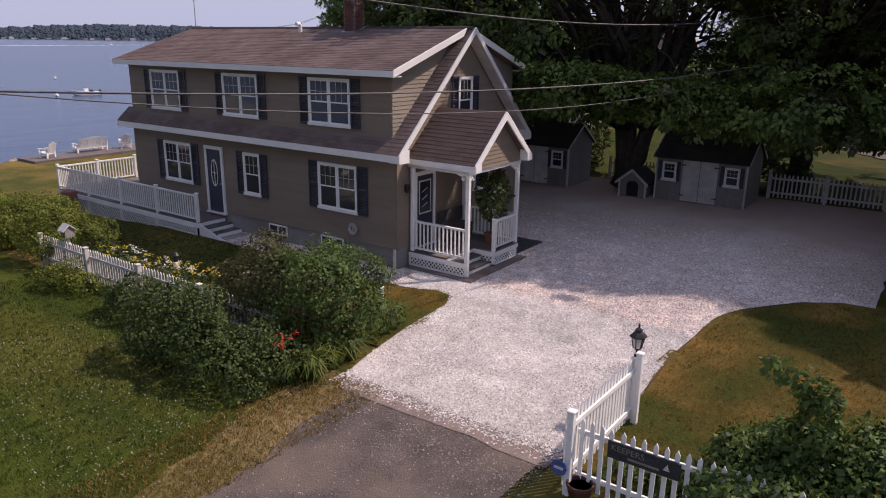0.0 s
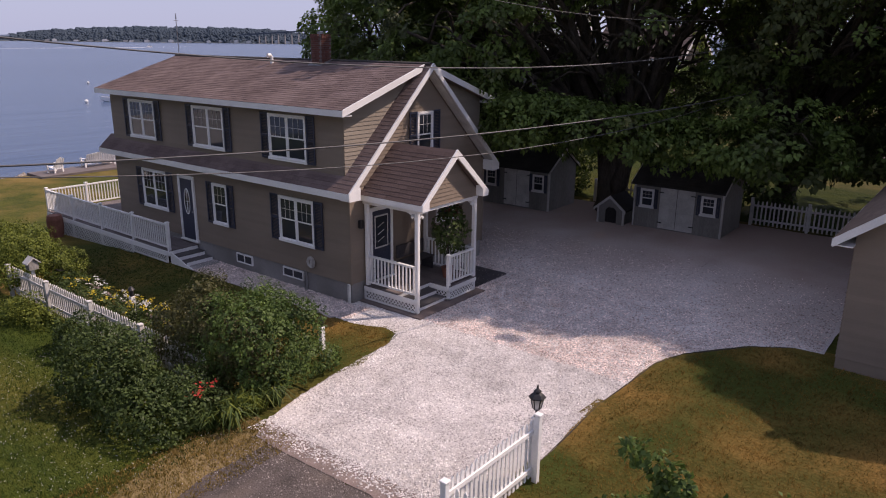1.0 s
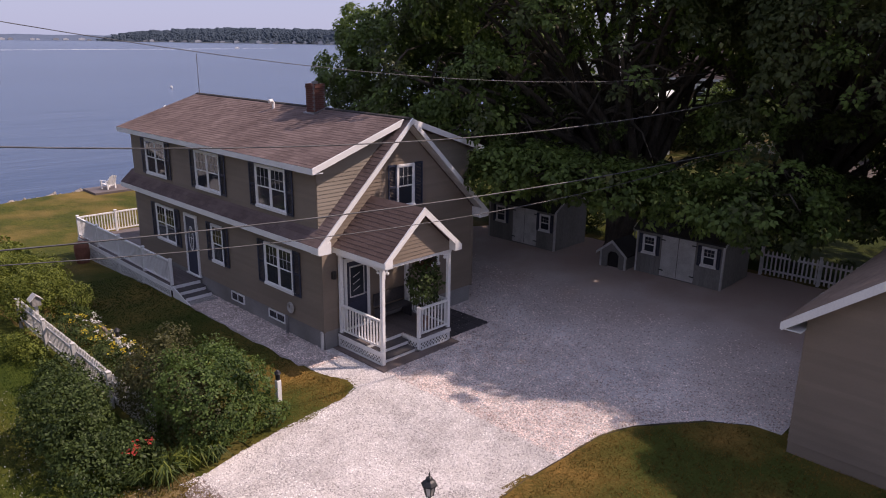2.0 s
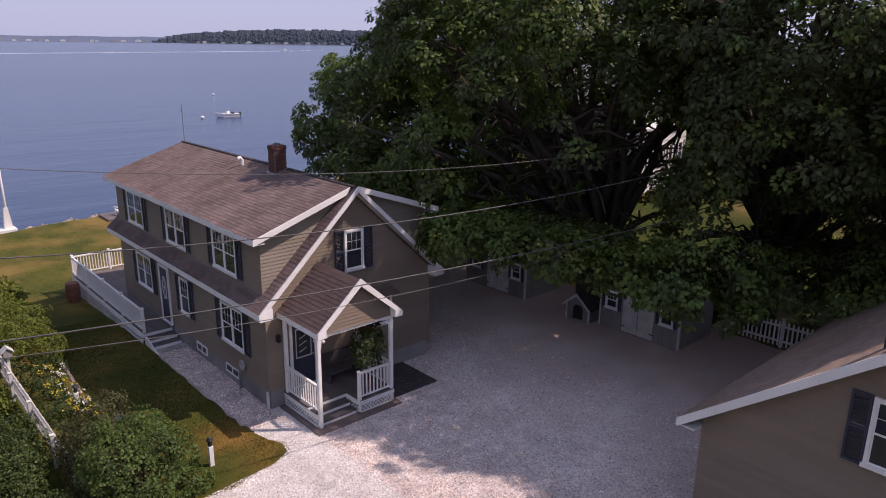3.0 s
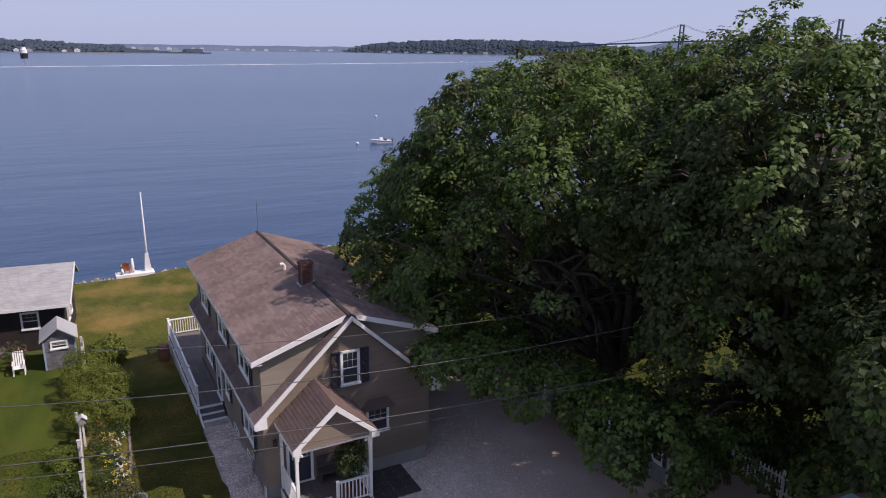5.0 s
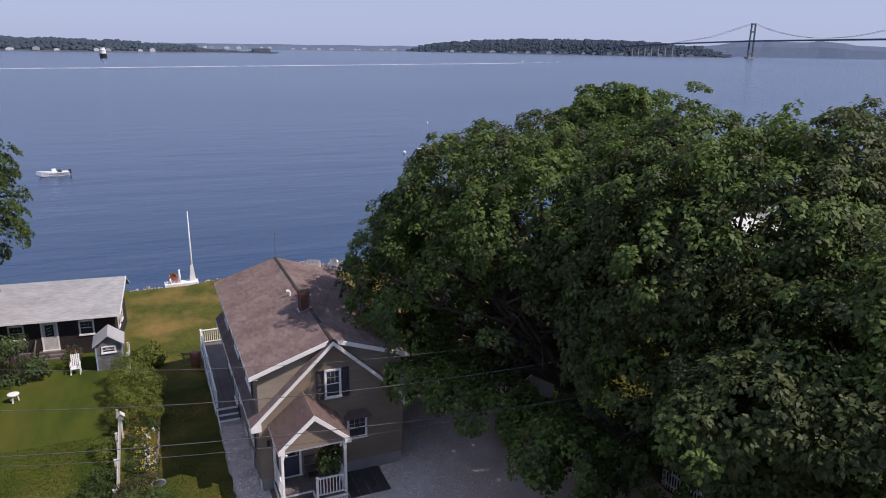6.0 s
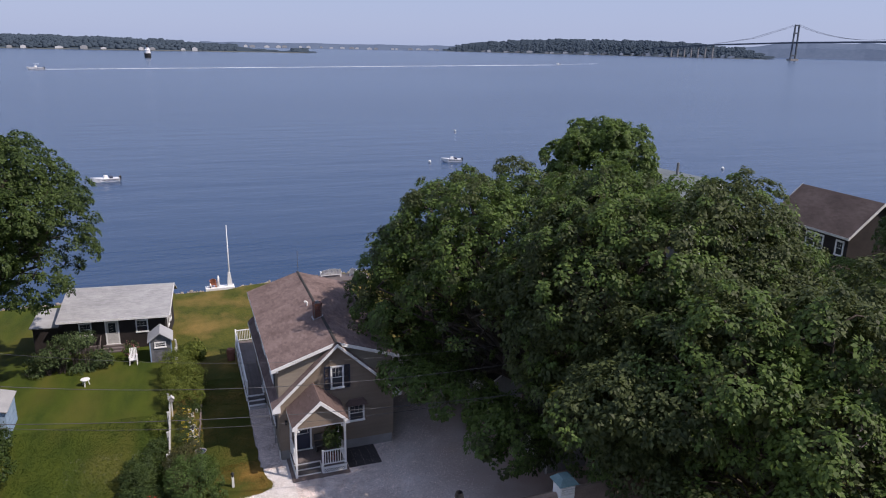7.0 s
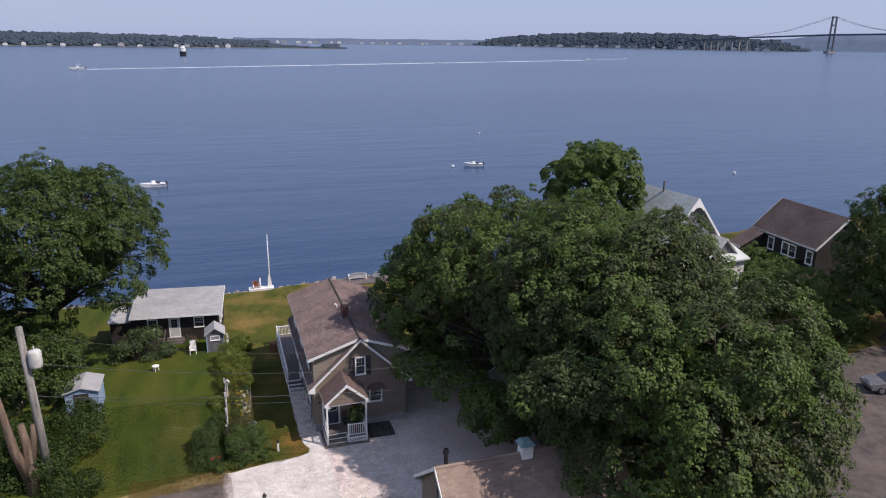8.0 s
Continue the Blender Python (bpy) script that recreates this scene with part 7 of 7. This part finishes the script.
part("backrest", Shape().box(16.45, 17.7, 12.18, 12.23, PZ + 0.5, PZ + 0.9, 0.006), SLAB, bench)
for xx in (16.5, 17.65):
    part("leg", Shape().box(xx - 0.03, xx + 0.03, 11.78, 12.2, PZ, PZ + 0.4), SLAB, bench)

# ---- the shore: sea wall, mast, chairs ----
wall_s = thing("sea_wall", "pale boulder sea wall along the lawn's edge", "sea wall", kind="structure")
rng1 = random.Random(77)
rocks = []
for k in range(4):
    bm = bmesh.new()
    bmesh.ops.create_icosphere(bm, subdivisions=1, radius=0.5)
    for v in bm.verts:
        v.co *= 1 + 0.25 * rng1.uniform(-1, 1)
    me = bpy.data.meshes.new("boulder")
    bm.to_mesh(me)
    bm.free()
    me.materials.append(ROCK)
    rocks.append(me)
for i in range(240):
    x = -22 + i * 0.27
    y = 46.35 + 0.1 * max(0, x - 10) + rng1.uniform(-0.15, 0.3)
    if 11.8 < x < 14.9:
        continue
    o = part("boulder", rocks[i % 4], ROCK, wall_s)
    s = rng1.uniform(0.28, 0.5)
    o.matrix_basis = pose(x, y, gz(x, 46.2) - 0.2 + rng1.uniform(-0.1, 0.1), rng1.uniform(0, 360), rng1.uniform(0, 360), 0) @ Matrix.Diagonal((s * 1.2, s, s * 0.8, 1))
mast = thing("flag_mast", "tall white flag mast on a white timber base", "flagpole")
part("pole", Shape().tube([(14.33, 47.0, -2.2), (14.33, 47.0, 1.5), (14.33, 47.0, 5.05)], [0.09, 0.07, 0.035], 10), WHITE, mast, smooth=True)
part("base", Shape().box(12.0, 14.75, 46.45, 47.45, -2.9, -1.02, 0.02), WHITE, mast, "white timber base")
part("mast_step", Shape().prism([(14.08, -1.02), (14.6, -1.02), (14.44, 0.35), (14.2, 0.35)], 1, 46.88, 47.12), WHITE, mast, "white tapered mast step")
part("bollard", Shape().tube([(13.2, 46.9, -1.02), (13.24, 46.9, -0.4), (13.26, 46.9, 0.12)], [0.17, 0.12, 0.06], 10), WHITE, mast, "white tapered bollard", True)
part("bollard", Shape().tube([(12.5, 46.65, -1.02), (12.48, 46.65, -0.55)], [0.12, 0.06], 10), WHITE, mast, "short white bollard", True)
part("finial", Shape().lathe([(0.01, 5.03), (0.06, 5.08), (0.06, 5.13), (0.01, 5.18)], 10, (14.33, 47.0, 0)), WHITE, mast)


def deck_chair(x, y, turn, label, width=0.62, mat=WHITE):
    t = thing("garden_chair", label, "chair", "shore seats", at=pose(x, y, PLAT if x > 20 else -1.02, 0, 0, turn))
    for k in range(5):
        part("seat_slat", Shape().bar((-width / 2, -0.3 + k * 0.13, 0.36 - k * 0.03), (width / 2, -0.3 + k * 0.13, 0.36 - k * 0.03), 0.11, 0.02), mat, t)
    n = max(5, int(width / 0.12))
    for k in range(n):
        u = -width / 2 + width * (k + 0.5) / n
        part("back_slat", Shape().bar((u, 0.24, 0.26), (u, 0.5, 1.0 - 0.25 * abs(u) / width), 0.1, 0.02, (0, 1, 0)), mat, t)
    for s in (-1, 1):
        part("arm", Shape().box(s * width / 2 - 0.06, s * width / 2 + 0.06, -0.4, 0.35, 0.56, 0.585), mat, t)
        for yy in (-0.36, 0.22):
            part("leg", Shape().box(s * width / 2 - 0.05, s * width / 2 + 0.05, yy, yy + 0.06, 0, 0.56), mat, t)


PLAT = -0.96
deck_chair(21.3, 46.0, 200, "white slatted garden armchair near the shore")
deck_chair(24.4, 46.6, 180, "long white slatted garden bench near the shore", 2.0)
deck_chair(26.7, 46.3, 160, "white slatted garden armchair near the shore")
deck_chair(12.75, 47.05, 180, "faded orange chair by the flag mast", 0.5, ORANGE)
solid("platform", Shape().box(20.0, 28.2, 45.0, 47.2, -1.35, PLAT, 0.01), DECKING, "low grey timber platform at the lawn's edge", "platform")


# ---- houses by the road ----
def far_house(tag, label, ridge0, ridge1, half, rz, ez, wall_mat, roof_mat, trim_mat, base):
    """A gabled house from its ridge line; the ridge's first end is the seen gable."""
    t = thing(tag, label, "house")
    a, b = Vector((*ridge0, 0)), Vector((*ridge1, 0))
    d = (b - a).normalized()
    L = (b - a).length
    m = Matrix.Translation(a) @ Matrix((Vector((-d.y, d.x, 0)), d, Vector((0, 0, 1)))).transposed().to_4x4()
    t.matrix_basis = m
    part("wall", Shape().prism([(-half + 0.4, base), (half - 0.4, base), (half - 0.4, ez + 0.25), (0, rz - 0.25), (-half + 0.4, ez + 0.25)], 1, 0.35, L - 0.35), wall_mat, t)
    r = part("roof", Shape().prism([(-half, ez), (0, rz), (half, ez), (half, ez - 0.15), (0, rz - 0.17), (-half, ez - 0.15)], 1, 0.04, L - 0.04), roof_mat, t)
    for s in (-1, 1):
        run = math.hypot(half, rz - ez)
        part("shingles", shingle_rows((s * half, 0.04, ez), (0, 1, 0), Vector((-s * half, 0, rz - ez)).normalized(), L - 0.08, run, 0.22, 0.5, 61 + s), roof_mat, r, kind="stuff")
        part("fascia", Shape().box(min(s * half, s * half + s * 0.04), max(s * half, s * half + s * 0.04), 0, L, ez - 0.22, ez - 0.01), trim_mat, t)
    for y in (0.0, L - 0.05):
        part("rake_board", Shape().prism([(-half, ez + 0.02), (0, rz + 0.03), (half, ez + 0.02), (half, ez - 0.25), (0, rz - 0.3), (-half, ez - 0.25)], 1, y, y + 0.05), trim_mat, t)
    return t


white_house = far_house("cottage", "grey gabled house with white trim beside the bay", (55.7, 26.9), (54.6, 35.2), 3.6, 11.2, 6.8, CEDAR, PALE_ROOF, WHITE, -1.0)
part("gable_fret", Shape().prism([(-1.0, 9.9), (0, 11.0), (1.0, 9.9), (0.7, 9.85), (0.35, 10.15), (0, 10.25), (-0.35, 10.15), (-0.7, 9.85)], 1, -0.04, 0.0), WHITE, white_house, "white carved gable ornament")
part("flue", Shape().tube([(0.15, 5.0, 10.9), (0.15, 5.0, 12.1)], 0.12, 8), METAL, white_house)
part("porch_wing", Shape().prism([(-4.0, -1.0), (-1.2, -1.0), (-1.2, 5.6), (-2.6, 7.0), (-4.0, 5.6)], 1, -1.6, 0.35), CEDAR, white_house)
part("porch_wing_roof", Shape().prism([(-4.3, 5.4), (-2.6, 7.15), (-0.9, 5.4), (-0.9, 5.25), (-2.6, 7.0), (-4.3, 5.25)], 1, -1.9, 0.3), OLD_WHITE, white_house)
front = part("front_wing", Shape().box(-4.8, 3.4, -2.4, 0.3, -1.2, 5.0), PALE_WALL, white_house, "white boarded front wing")
part("wing_roof", Shape().prism([(-2.8, 5.05), (0.32, 6.1), (0.32, 5.95), (-2.8, 4.9)], 0, -5.1, 3.7), PALE_ROOF, white_house)
for k in range(4):
    window(white_house, facing((-4.2 + k * 1.9, -2.42, 1.8), (1, 0, 0), (0, -1, 0)), 0.95, 1.7, 1, casing=0.12, shutters=0.3)
brown = far_house("house", "dark brown house with a low brown roof", (71.4, 32.4), (70.9, 22.4), 3.6, 9.2, 6.1, DARK_WALL, BROWN_ROOF, OLD_WHITE, -1.0)
for y_hi, w in ((3.5, 1.0), (6.9, 2.2), (9.3, 1.0)):
    window(brown, facing((-3.22, y_hi, 4.1), (0, -1, 0), (-1, 0, 0)), w, 1.5, 2 if w > 1.5 else 1, casing=0.14)
window(brown, facing((-3.22, 9.5, 1.2), (0, -1, 0), (-1, 0, 0)), 1.0, 1.5, 1, casing=0.14)
part("wing", Shape().prism([(-6.2, -1.0), (-3.21, -1.0), (-3.21, 5.9), (-6.2, 4.6)], 1, 0.4, 2.0), DARK_WALL, brown)
part("wing_roof", Shape().prism([(-6.7, 4.45), (-3.62, 6.0), (-3.62, 5.85), (-6.7, 4.3)], 1, 0.1, 2.3), BROWN_ROOF, brown)
part("wing_trim", Shape().box(-6.76, -6.7, 0.05, 2.35, 4.25, 4.47), OLD_WHITE, brown)
part("porch_roof", Shape().prism([(-5.4, 2.9), (-3.22, 3.6), (-3.22, 3.45), (-5.4, 2.75)], 1, 8.0, 10.4), BROWN_ROOF, brown)
part("porch_trim", Shape().box(-5.46, -5.4, 7.9, 10.5, 2.7, 2.92), OLD_WHITE, brown)
fence("white board fence before the brown house", (63.5, 16.8), (66.5, 21.0), 1.0, 0.3, OLD_WHITE)


def car(label, x, y, turn, paint):
    """A parked car: rounded body, glasshouse, four wheels, lamps."""
    t = thing("car", label, "car", at=pose(x, y, gz(x, y) + 0.03, 0, 0, turn))
    side = [(-2.2, 0.35), (2.15, 0.32), (2.25, 0.6), (2.1, 0.82), (1.1, 0.95), (-1.9, 0.98), (-2.25, 0.85)]
    part("body", Shape().prism(side, 1, -0.86, 0.86), paint, t)
    part("cabin", Shape().raw([(1.1, -0.8, 0.95), (-1.9, -0.8, 0.97), (-1.9, 0.8, 0.97), (1.1, 0.8, 0.95), (0.3, -0.62, 1.46), (-1.5, -0.62, 1.47), (-1.5, 0.62, 1.47), (0.3, 0.62, 1.46)],
                              [(0, 1, 5, 4), (1, 2, 6, 5), (2, 3, 7, 6), (3, 0, 4, 7)]), GLASS, t, "dark tinted windows")
    part("roof", Shape().box(-1.55, 0.35, -0.64, 0.64, 1.45, 1.5, 0.02), paint, t)
    for s in (-1, 1):
        for wx in (-1.35, 1.4):
            w = part("wheel", Shape(pose(wx, s * 0.8, 0.33, 90)).lathe([(0.0, -0.1), (0.3, -0.1), (0.33, -0.06), (0.33, 0.06), (0.3, 0.1), (0.0, 0.1)], 16), BLACK, t, "black tyre")
            part("rim", Shape(pose(wx, s * 0.905, 0.33, 90)).lathe([(0.0, -0.01), (0.2, -0.012), (0.21, 0.012), (0.0, 0.015)], 12), METAL, w)
        part("headlight", Shape().box(2.12, 2.2, s * 0.6 - 0.16, s * 0.6 + 0.16, 0.66, 0.78, 0.02), LAMP_GLASS, t)
        part("tail_light", Shape().box(-2.27, -2.2, s * 0.68 - 0.1, s * 0.68 + 0.1, 0.7, 0.88, 0.02), TERRACOTTA, t)


car("silver car parked beside the shaded road", 58.6, 5.0, 160, METAL)


# ---- boats and marks on the bay ----
def motor_boat(x, y, turn, length, label):
    t = thing("motor_boat", label, "boat", "moored boats", at=pose(x, y, SEA, 0, 0, turn) @ Matrix.Diagonal((length / 6, length / 6, length / 6, 1)))
    sec = ((-3.0, 1.05, 0.75, 0.0), (-1.0, 1.15, 0.8, -0.05), (1.2, 1.0, 0.95, -0.02), (2.4, 0.55, 1.1, 0.15), (3.1, 0.03, 1.2, 0.6))
    v, f = [], []
    for px, w, top, keel in sec:
        v += [(px, -w, top), (px, -w * 0.8, keel), (px, 0, keel - 0.15), (px, w * 0.8, keel), (px, w, top)]
    for i in range(4):
        f += [(i * 5 + k, i * 5 + k + 1, i * 5 + 6 + k, i * 5 + 5 + k) for k in range(4)] + [(i * 5 + 4, i * 5, i * 5 + 5, i * 5 + 9)]
    f += [(0, 1, 2, 3, 4)]
    part("hull", Shape().raw(v, f), HULL, t)
    part("stripe", Shape().box(-2.9, 1.0, -1.19, -1.17, 0.5, 0.62).box(-2.9, 1.0, 1.17, 1.19, 0.5, 0.62), SHUTTER, t)
    part("console", Shape().box(-0.6, 0.3, -0.4, 0.4, 0.8, 1.5, 0.05), HULL, t)
    part("windscreen", Shape().raw([(0.3, -0.4, 1.3), (0.3, 0.4, 1.3), (0.05, 0.35, 1.8), (0.05, -0.35, 1.8)], [(0, 1, 2, 3)]), GLASS, t)
    if length < 8:
        part("seat", Shape().box(-1.6, -1.0, -0.7, 0.7, 0.75, 1.25, 0.05), SHUTTER, t)
        part("outboard", Shape().box(-3.5, -3.05, -0.2, 0.2, 0.2, 1.2, 0.06), BLACK, t)
        return
    part("canopy", Shape().box(-1.4, 0.2, -0.8, 0.8, 2.15, 2.22, 0.02), HULL, t)
    part("canopy_frame", Shape().tube([(-1.2, -0.75, 0.8), (-1.2, -0.75, 2.15)], 0.03, 5).tube([(-1.2, 0.75, 0.8), (-1.2, 0.75, 2.15)], 0.03, 5).tube([(0.1, -0.7, 0.8), (0.1, -0.7, 2.15)], 0.03, 5).tube([(0.1, 0.7, 0.8), (0.1, 0.7, 2.15)], 0.03, 5), METAL, t)
    part("outboard", Shape().box(-3.5, -3.05, -0.2, 0.2, 0.2, 1.2, 0.06), BLACK, t)


motor_boat(71.0, 133.6, 170, 4.8, "white moored motor boat with open cockpit")
motor_boat(-3.25, 125.9, 195, 5.0, "white moored motor boat with dark seats")
motor_boat(-104.8, 715, 200, 13.0, "white motor cruiser trailing a long wake")
motor_boat(635, 1095, 205, 10.0, "distant white motor boat")
motor_boat(-58, 185, 30, 6.0, "white moored boat half behind the trees")
for x, y in ((65.5, 133.3), (-29.4, 164.2), (128.7, 107.8), (94.4, 191.6)):
    solid("mooring_buoy", Shape().lathe([(0.05, SEA - 0.1), (0.35, SEA + 0.1), (0.35, SEA + 0.4), (0.05, SEA + 0.6)], 10, (x, y, 0)), WHITE, "round white mooring buoy", "buoy", "mooring buoys")


def wake(a, b, w0, w1, seed):
    a, b = Vector((*a, SEA + 0.05)), Vector((*b, SEA + 0.05))
    n = (b - a).normalized().cross(Vector((0, 0, 1)))
    rng, s, k = random.Random(seed), Shape(), 60
    for i in range(k + 1):
        p, w = a.lerp(b, i / k), w0 + (w1 - w0) * i / k
        s.v += [tuple(p + n * w * rng.uniform(0.6, 1.1)), tuple(p - n * w * rng.uniform(0.6, 1.1))]
    s.f = [(2 * i, 2 * i + 1, 2 * i + 3, 2 * i + 2) for i in range(k)]
    solid("wake", s, FOAM, "long white foam wake on the water", "wake", kind="stuff")


wake((-97, 716), (610, 1066), 5.5, 7.0, 3)
wake((640, 1097), (770, 1190), 1.6, 3.2, 4)

light_house = thing("lighthouse", "squat white lighthouse on a dark caisson", "lighthouse", at=pose(-26.3, 1257, SEA))
part("caisson", Shape().lathe([(5.2, -2), (5.2, 6.5), (6.0, 7.0)], 16), BLACK, light_house, "dark iron caisson")
part("tower", Shape().lathe([(4.6, 7.0), (4.4, 12.0), (4.9, 12.2), (3.4, 13.2), (3.0, 16.2), (3.4, 16.4)], 16), HULL, light_house, "white round tower")
part("lantern_room", Shape().lathe([(1.6, 16.4), (1.6, 19.0), (2.0, 19.2), (0.2, 21.0)], 10), BLACK, light_house)

# ---- the far shores and the bridge ----
def far_shore(label, pts, depth, seed, wood=None):
    """Low wooded land along a line of shore points, its tree tops heaped up behind a pale beach."""
    rng = random.Random(seed)
    t = thing("far_shore", label, "shore", kind="structure")
    land, trees = Shape(), Shape()
    path = []
    for (x0, y0, h0), (x1, y1, h1) in zip(pts, pts[1:]):
        n = max(1, int(math.hypot(x1 - x0, y1 - y0) / 40))
        path += [(x0 + (x1 - x0) * i / n, y0 + (y1 - y0) * i / n, h0 + (h1 - h0) * i / n) for i in range(n)]
    path.append(pts[-1])
    path = [(x, y, h * rng.uniform(0.93, 1.07)) for x, y, h in path]
    for x, y, h in path:
        g = math.hypot(x, y)
        ux, uy = x / g, y / g
        land.v += [(x, y, SEA - 1), (x + ux * 8, y + uy * 8, SEA + 1.6), (x + ux * depth * 0.4, y + uy * depth * 0.4, SEA + h * 0.45), (x + ux * depth, y + uy * depth, SEA + h * 0.72), (x + ux * depth * 1.1, y + uy * depth * 1.1, SEA - 1)]
    beach = Shape()
    beach.v = list(land.v)
    beach.f = [(5 * i, 5 * i + 5, 5 * i + 6, 5 * i + 1) for i in range(len(path) - 1)]
    land.f = [(5 * i + k, 5 * i + 5 + k, 5 * i + 6 + k, 5 * i + 1 + k) for i in range(len(path) - 1) for k in (1, 2, 3)]
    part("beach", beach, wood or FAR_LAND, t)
    part("land", land, wood or FAR_WOOD_HAZED, t)
    if wood:
        return t
    for x, y, h in path:
        g = math.hypot(x, y)
        ux, uy = x / g, y / g
        for _ in range(110):
            d = 14 + rng.random() ** 0.8 * depth * 0.95
            px, py = x + ux * d + rng.uniform(-24, 24) * uy, y + uy * d - rng.uniform(-24, 24) * ux
            zb = SEA + 0.5 + h * (0.45 * d / (depth * 0.4) if d < depth * 0.4 else 0.45 + 0.27 * (d / depth - 0.4) / 0.6)
            r = rng.uniform(4.5, 9)
            th = min(h * 0.3, 13) * rng.uniform(0.35, 0.75)
            turn = rng.uniform(0, 1)
            v = [(px + r * math.cos(a) * q, py + r * math.sin(a) * q, zb + th * u) for q, u in ((1.0, 0.0), (0.96, 0.45), (0.68, 0.8), (0.34, 0.96)) for a in (2 * math.pi * (k + turn) / 6 for k in range(6))] + [(px, py, zb + th)]
            trees.raw(v, [(6 * m + k, 6 * m + (k + 1) % 6, 6 * m + 6 + (k + 1) % 6, 6 * m + 6 + k) for m in range(3) for k in range(6)] + [(18 + k, 18 + (k + 1) % 6, 24) for k in range(6)])
    part("woods", trees, FAR_WOOD_HAZED, t, "distant dark woods", True, kind="stuff")
    return t


def bearing(px, dist):
    """A place at that distance in the direction of the given degrees clockwise from the bay's axis."""
    return dist * math.sin(radians(px)), dist * math.cos(radians(px))


def arc(rows):
    return [(9.5 + bearing(b, d)[0], -31 + bearing(b, d)[1], h) for b, d, h in rows]


END_ROWS = [(41, 4420, 60), (44, 4420, 100), (47, 4400, 122), (50, 4400, 118), (55, 4300, 70), (75, 4200, 60)]
RIGHT_ROWS = [(20.5, 4300, 24), (23, 4150, 74), (28, 3950, 100), (33, 3750, 104), (38, 3550, 88), (42, 3350, 56), (44.0, 3250, 14)]
MID_ROWS = [(2, 4350, 40), (10, 4400, 42), (18, 4400, 44), (26, 4400, 42)]
LEFT_ROWS = [(-38, 2560, 44), (-30, 2600, 46), (-18, 2500, 50), (-8, 2350, 46), (-1, 2250, 36), (4, 2250, 24), (6.0, 2250, 9), (8.0, 2230, 3), (9.2, 2220, 14), (9.8, 2220, 3)]
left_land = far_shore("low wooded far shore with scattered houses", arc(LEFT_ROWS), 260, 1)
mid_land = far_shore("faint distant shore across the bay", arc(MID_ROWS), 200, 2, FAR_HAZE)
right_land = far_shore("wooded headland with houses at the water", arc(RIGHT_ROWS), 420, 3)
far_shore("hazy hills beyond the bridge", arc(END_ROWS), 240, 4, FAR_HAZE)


def on_shore(rows, b):
    """The place on a shore line at that bearing."""
    for (b0, d0, _), (b1, d1, _) in zip(rows, rows[1:]):
        if b0 <= b <= b1:
            p, q, k = Vector(bearing(b0, d0)), Vector(bearing(b1, d1)), (b - b0) / (b1 - b0)
            return p.lerp(q, k)


rngh = random.Random(8)
for land, rows, lo, hi, size in ((left_land, LEFT_ROWS, -34, 3, 1.1), (right_land, RIGHT_ROWS, 23, 42, 1.5), (mid_land, MID_ROWS, 3, 22, 1.6)):
    for i in range(24):
        b = lo + (hi - lo) * (i + rngh.random()) / 24
        x, y = on_shore(rows, b) * (1 + (rngh.uniform(0, 14) + 3) / 4000)
        w, h = size * rngh.uniform(5, 10), size * rngh.uniform(4, 7)
        part("shore_house", Shape(pose(9.5 + x, -31 + y, SEA + 1.2, 0, 0, -b)).prism([(-w, 0), (w, 0), (w, h), (0, h * 1.5), (-w, h)], 1, 0, 9), PALE_WALL if i % 3 else GREY_ROOF, land, "far pale house")

bridge = thing("suspension_bridge", "distant grey suspension bridge with tall towers", "bridge")
bx, by = bearing(18 + 27.6, 2950)
bx, by = 9.5 + bx, -31 + by
ex, ey = bearing(18 + 23.5, 3190)
ex, ey = 9.5 + ex, -31 + ey
axis = Vector((bx - ex, by - ey, 0)).normalized()
cross = Vector((-axis.y, axis.x, 0))
T0 = Vector((bx, by, SEA))
T1 = T0 + axis * 640
for tw in (T0, T1):
    s = Shape()
    for k in (-1, 1):
        s.bar(tw + cross * 11 * k, tw + cross * 8.5 * k + Vector((0, 0, 125)), 4.4, 4.4, axis)
    for zz in (18, 64, 95, 122):
        s.bar(tw - cross * 9.5 + Vector((0, 0, zz)), tw + cross * 9.5 + Vector((0, 0, zz)), 4, 5)
    part("tower", s, STEEL_BLUE, bridge, "grey steel tower")
    part("pier", Shape().bar(tw - cross * 18 + Vector((0, 0, 1)), tw + cross * 18 + Vector((0, 0, 1)), 20, 12), CONCRETE, bridge)
A0 = T0 - axis * 420
part("deck_truss", Shape().bar(A0 + Vector((0, 0, 54)), T0 + Vector((0, 0, 63)), 14, 5.5).bar(T0 + Vector((0, 0, 63)), T1 + Vector((0, 0, 67)), 14, 5.5), STEEL_BLUE, bridge)
cab = Shape()
for k in (-1, 1):
    o = cross * 8.5 * k
    cab.tube([A0 + o + Vector((0, 0, 58)), A0.lerp(T0, 0.5) + o + Vector((0, 0, 79)), T0 + o + Vector((0, 0, 125))], 0.5, 5)
    cab.tube([T0.lerp(T1, i / 12) + o + Vector((0, 0, 71 + 54 * (2 * i / 12 - 1) ** 2)) for i in range(13)], 0.5, 5)
part("cables", cab, STEEL_BLUE, bridge)
for i in range(7):
    p = A0 - axis * (14 + 46 * i)
    part("approach_pier", Shape().bar(p + Vector((0, 0, -1)), p + Vector((0, 0, 53 - i * 3)), 5, 5, axis), CONCRETE, bridge)
part("approach", Shape().bar(A0 + Vector((0, 0, 54)), A0 - axis * 420 + Vector((0, 0, 38)), 14, 5), STEEL_BLUE, bridge)
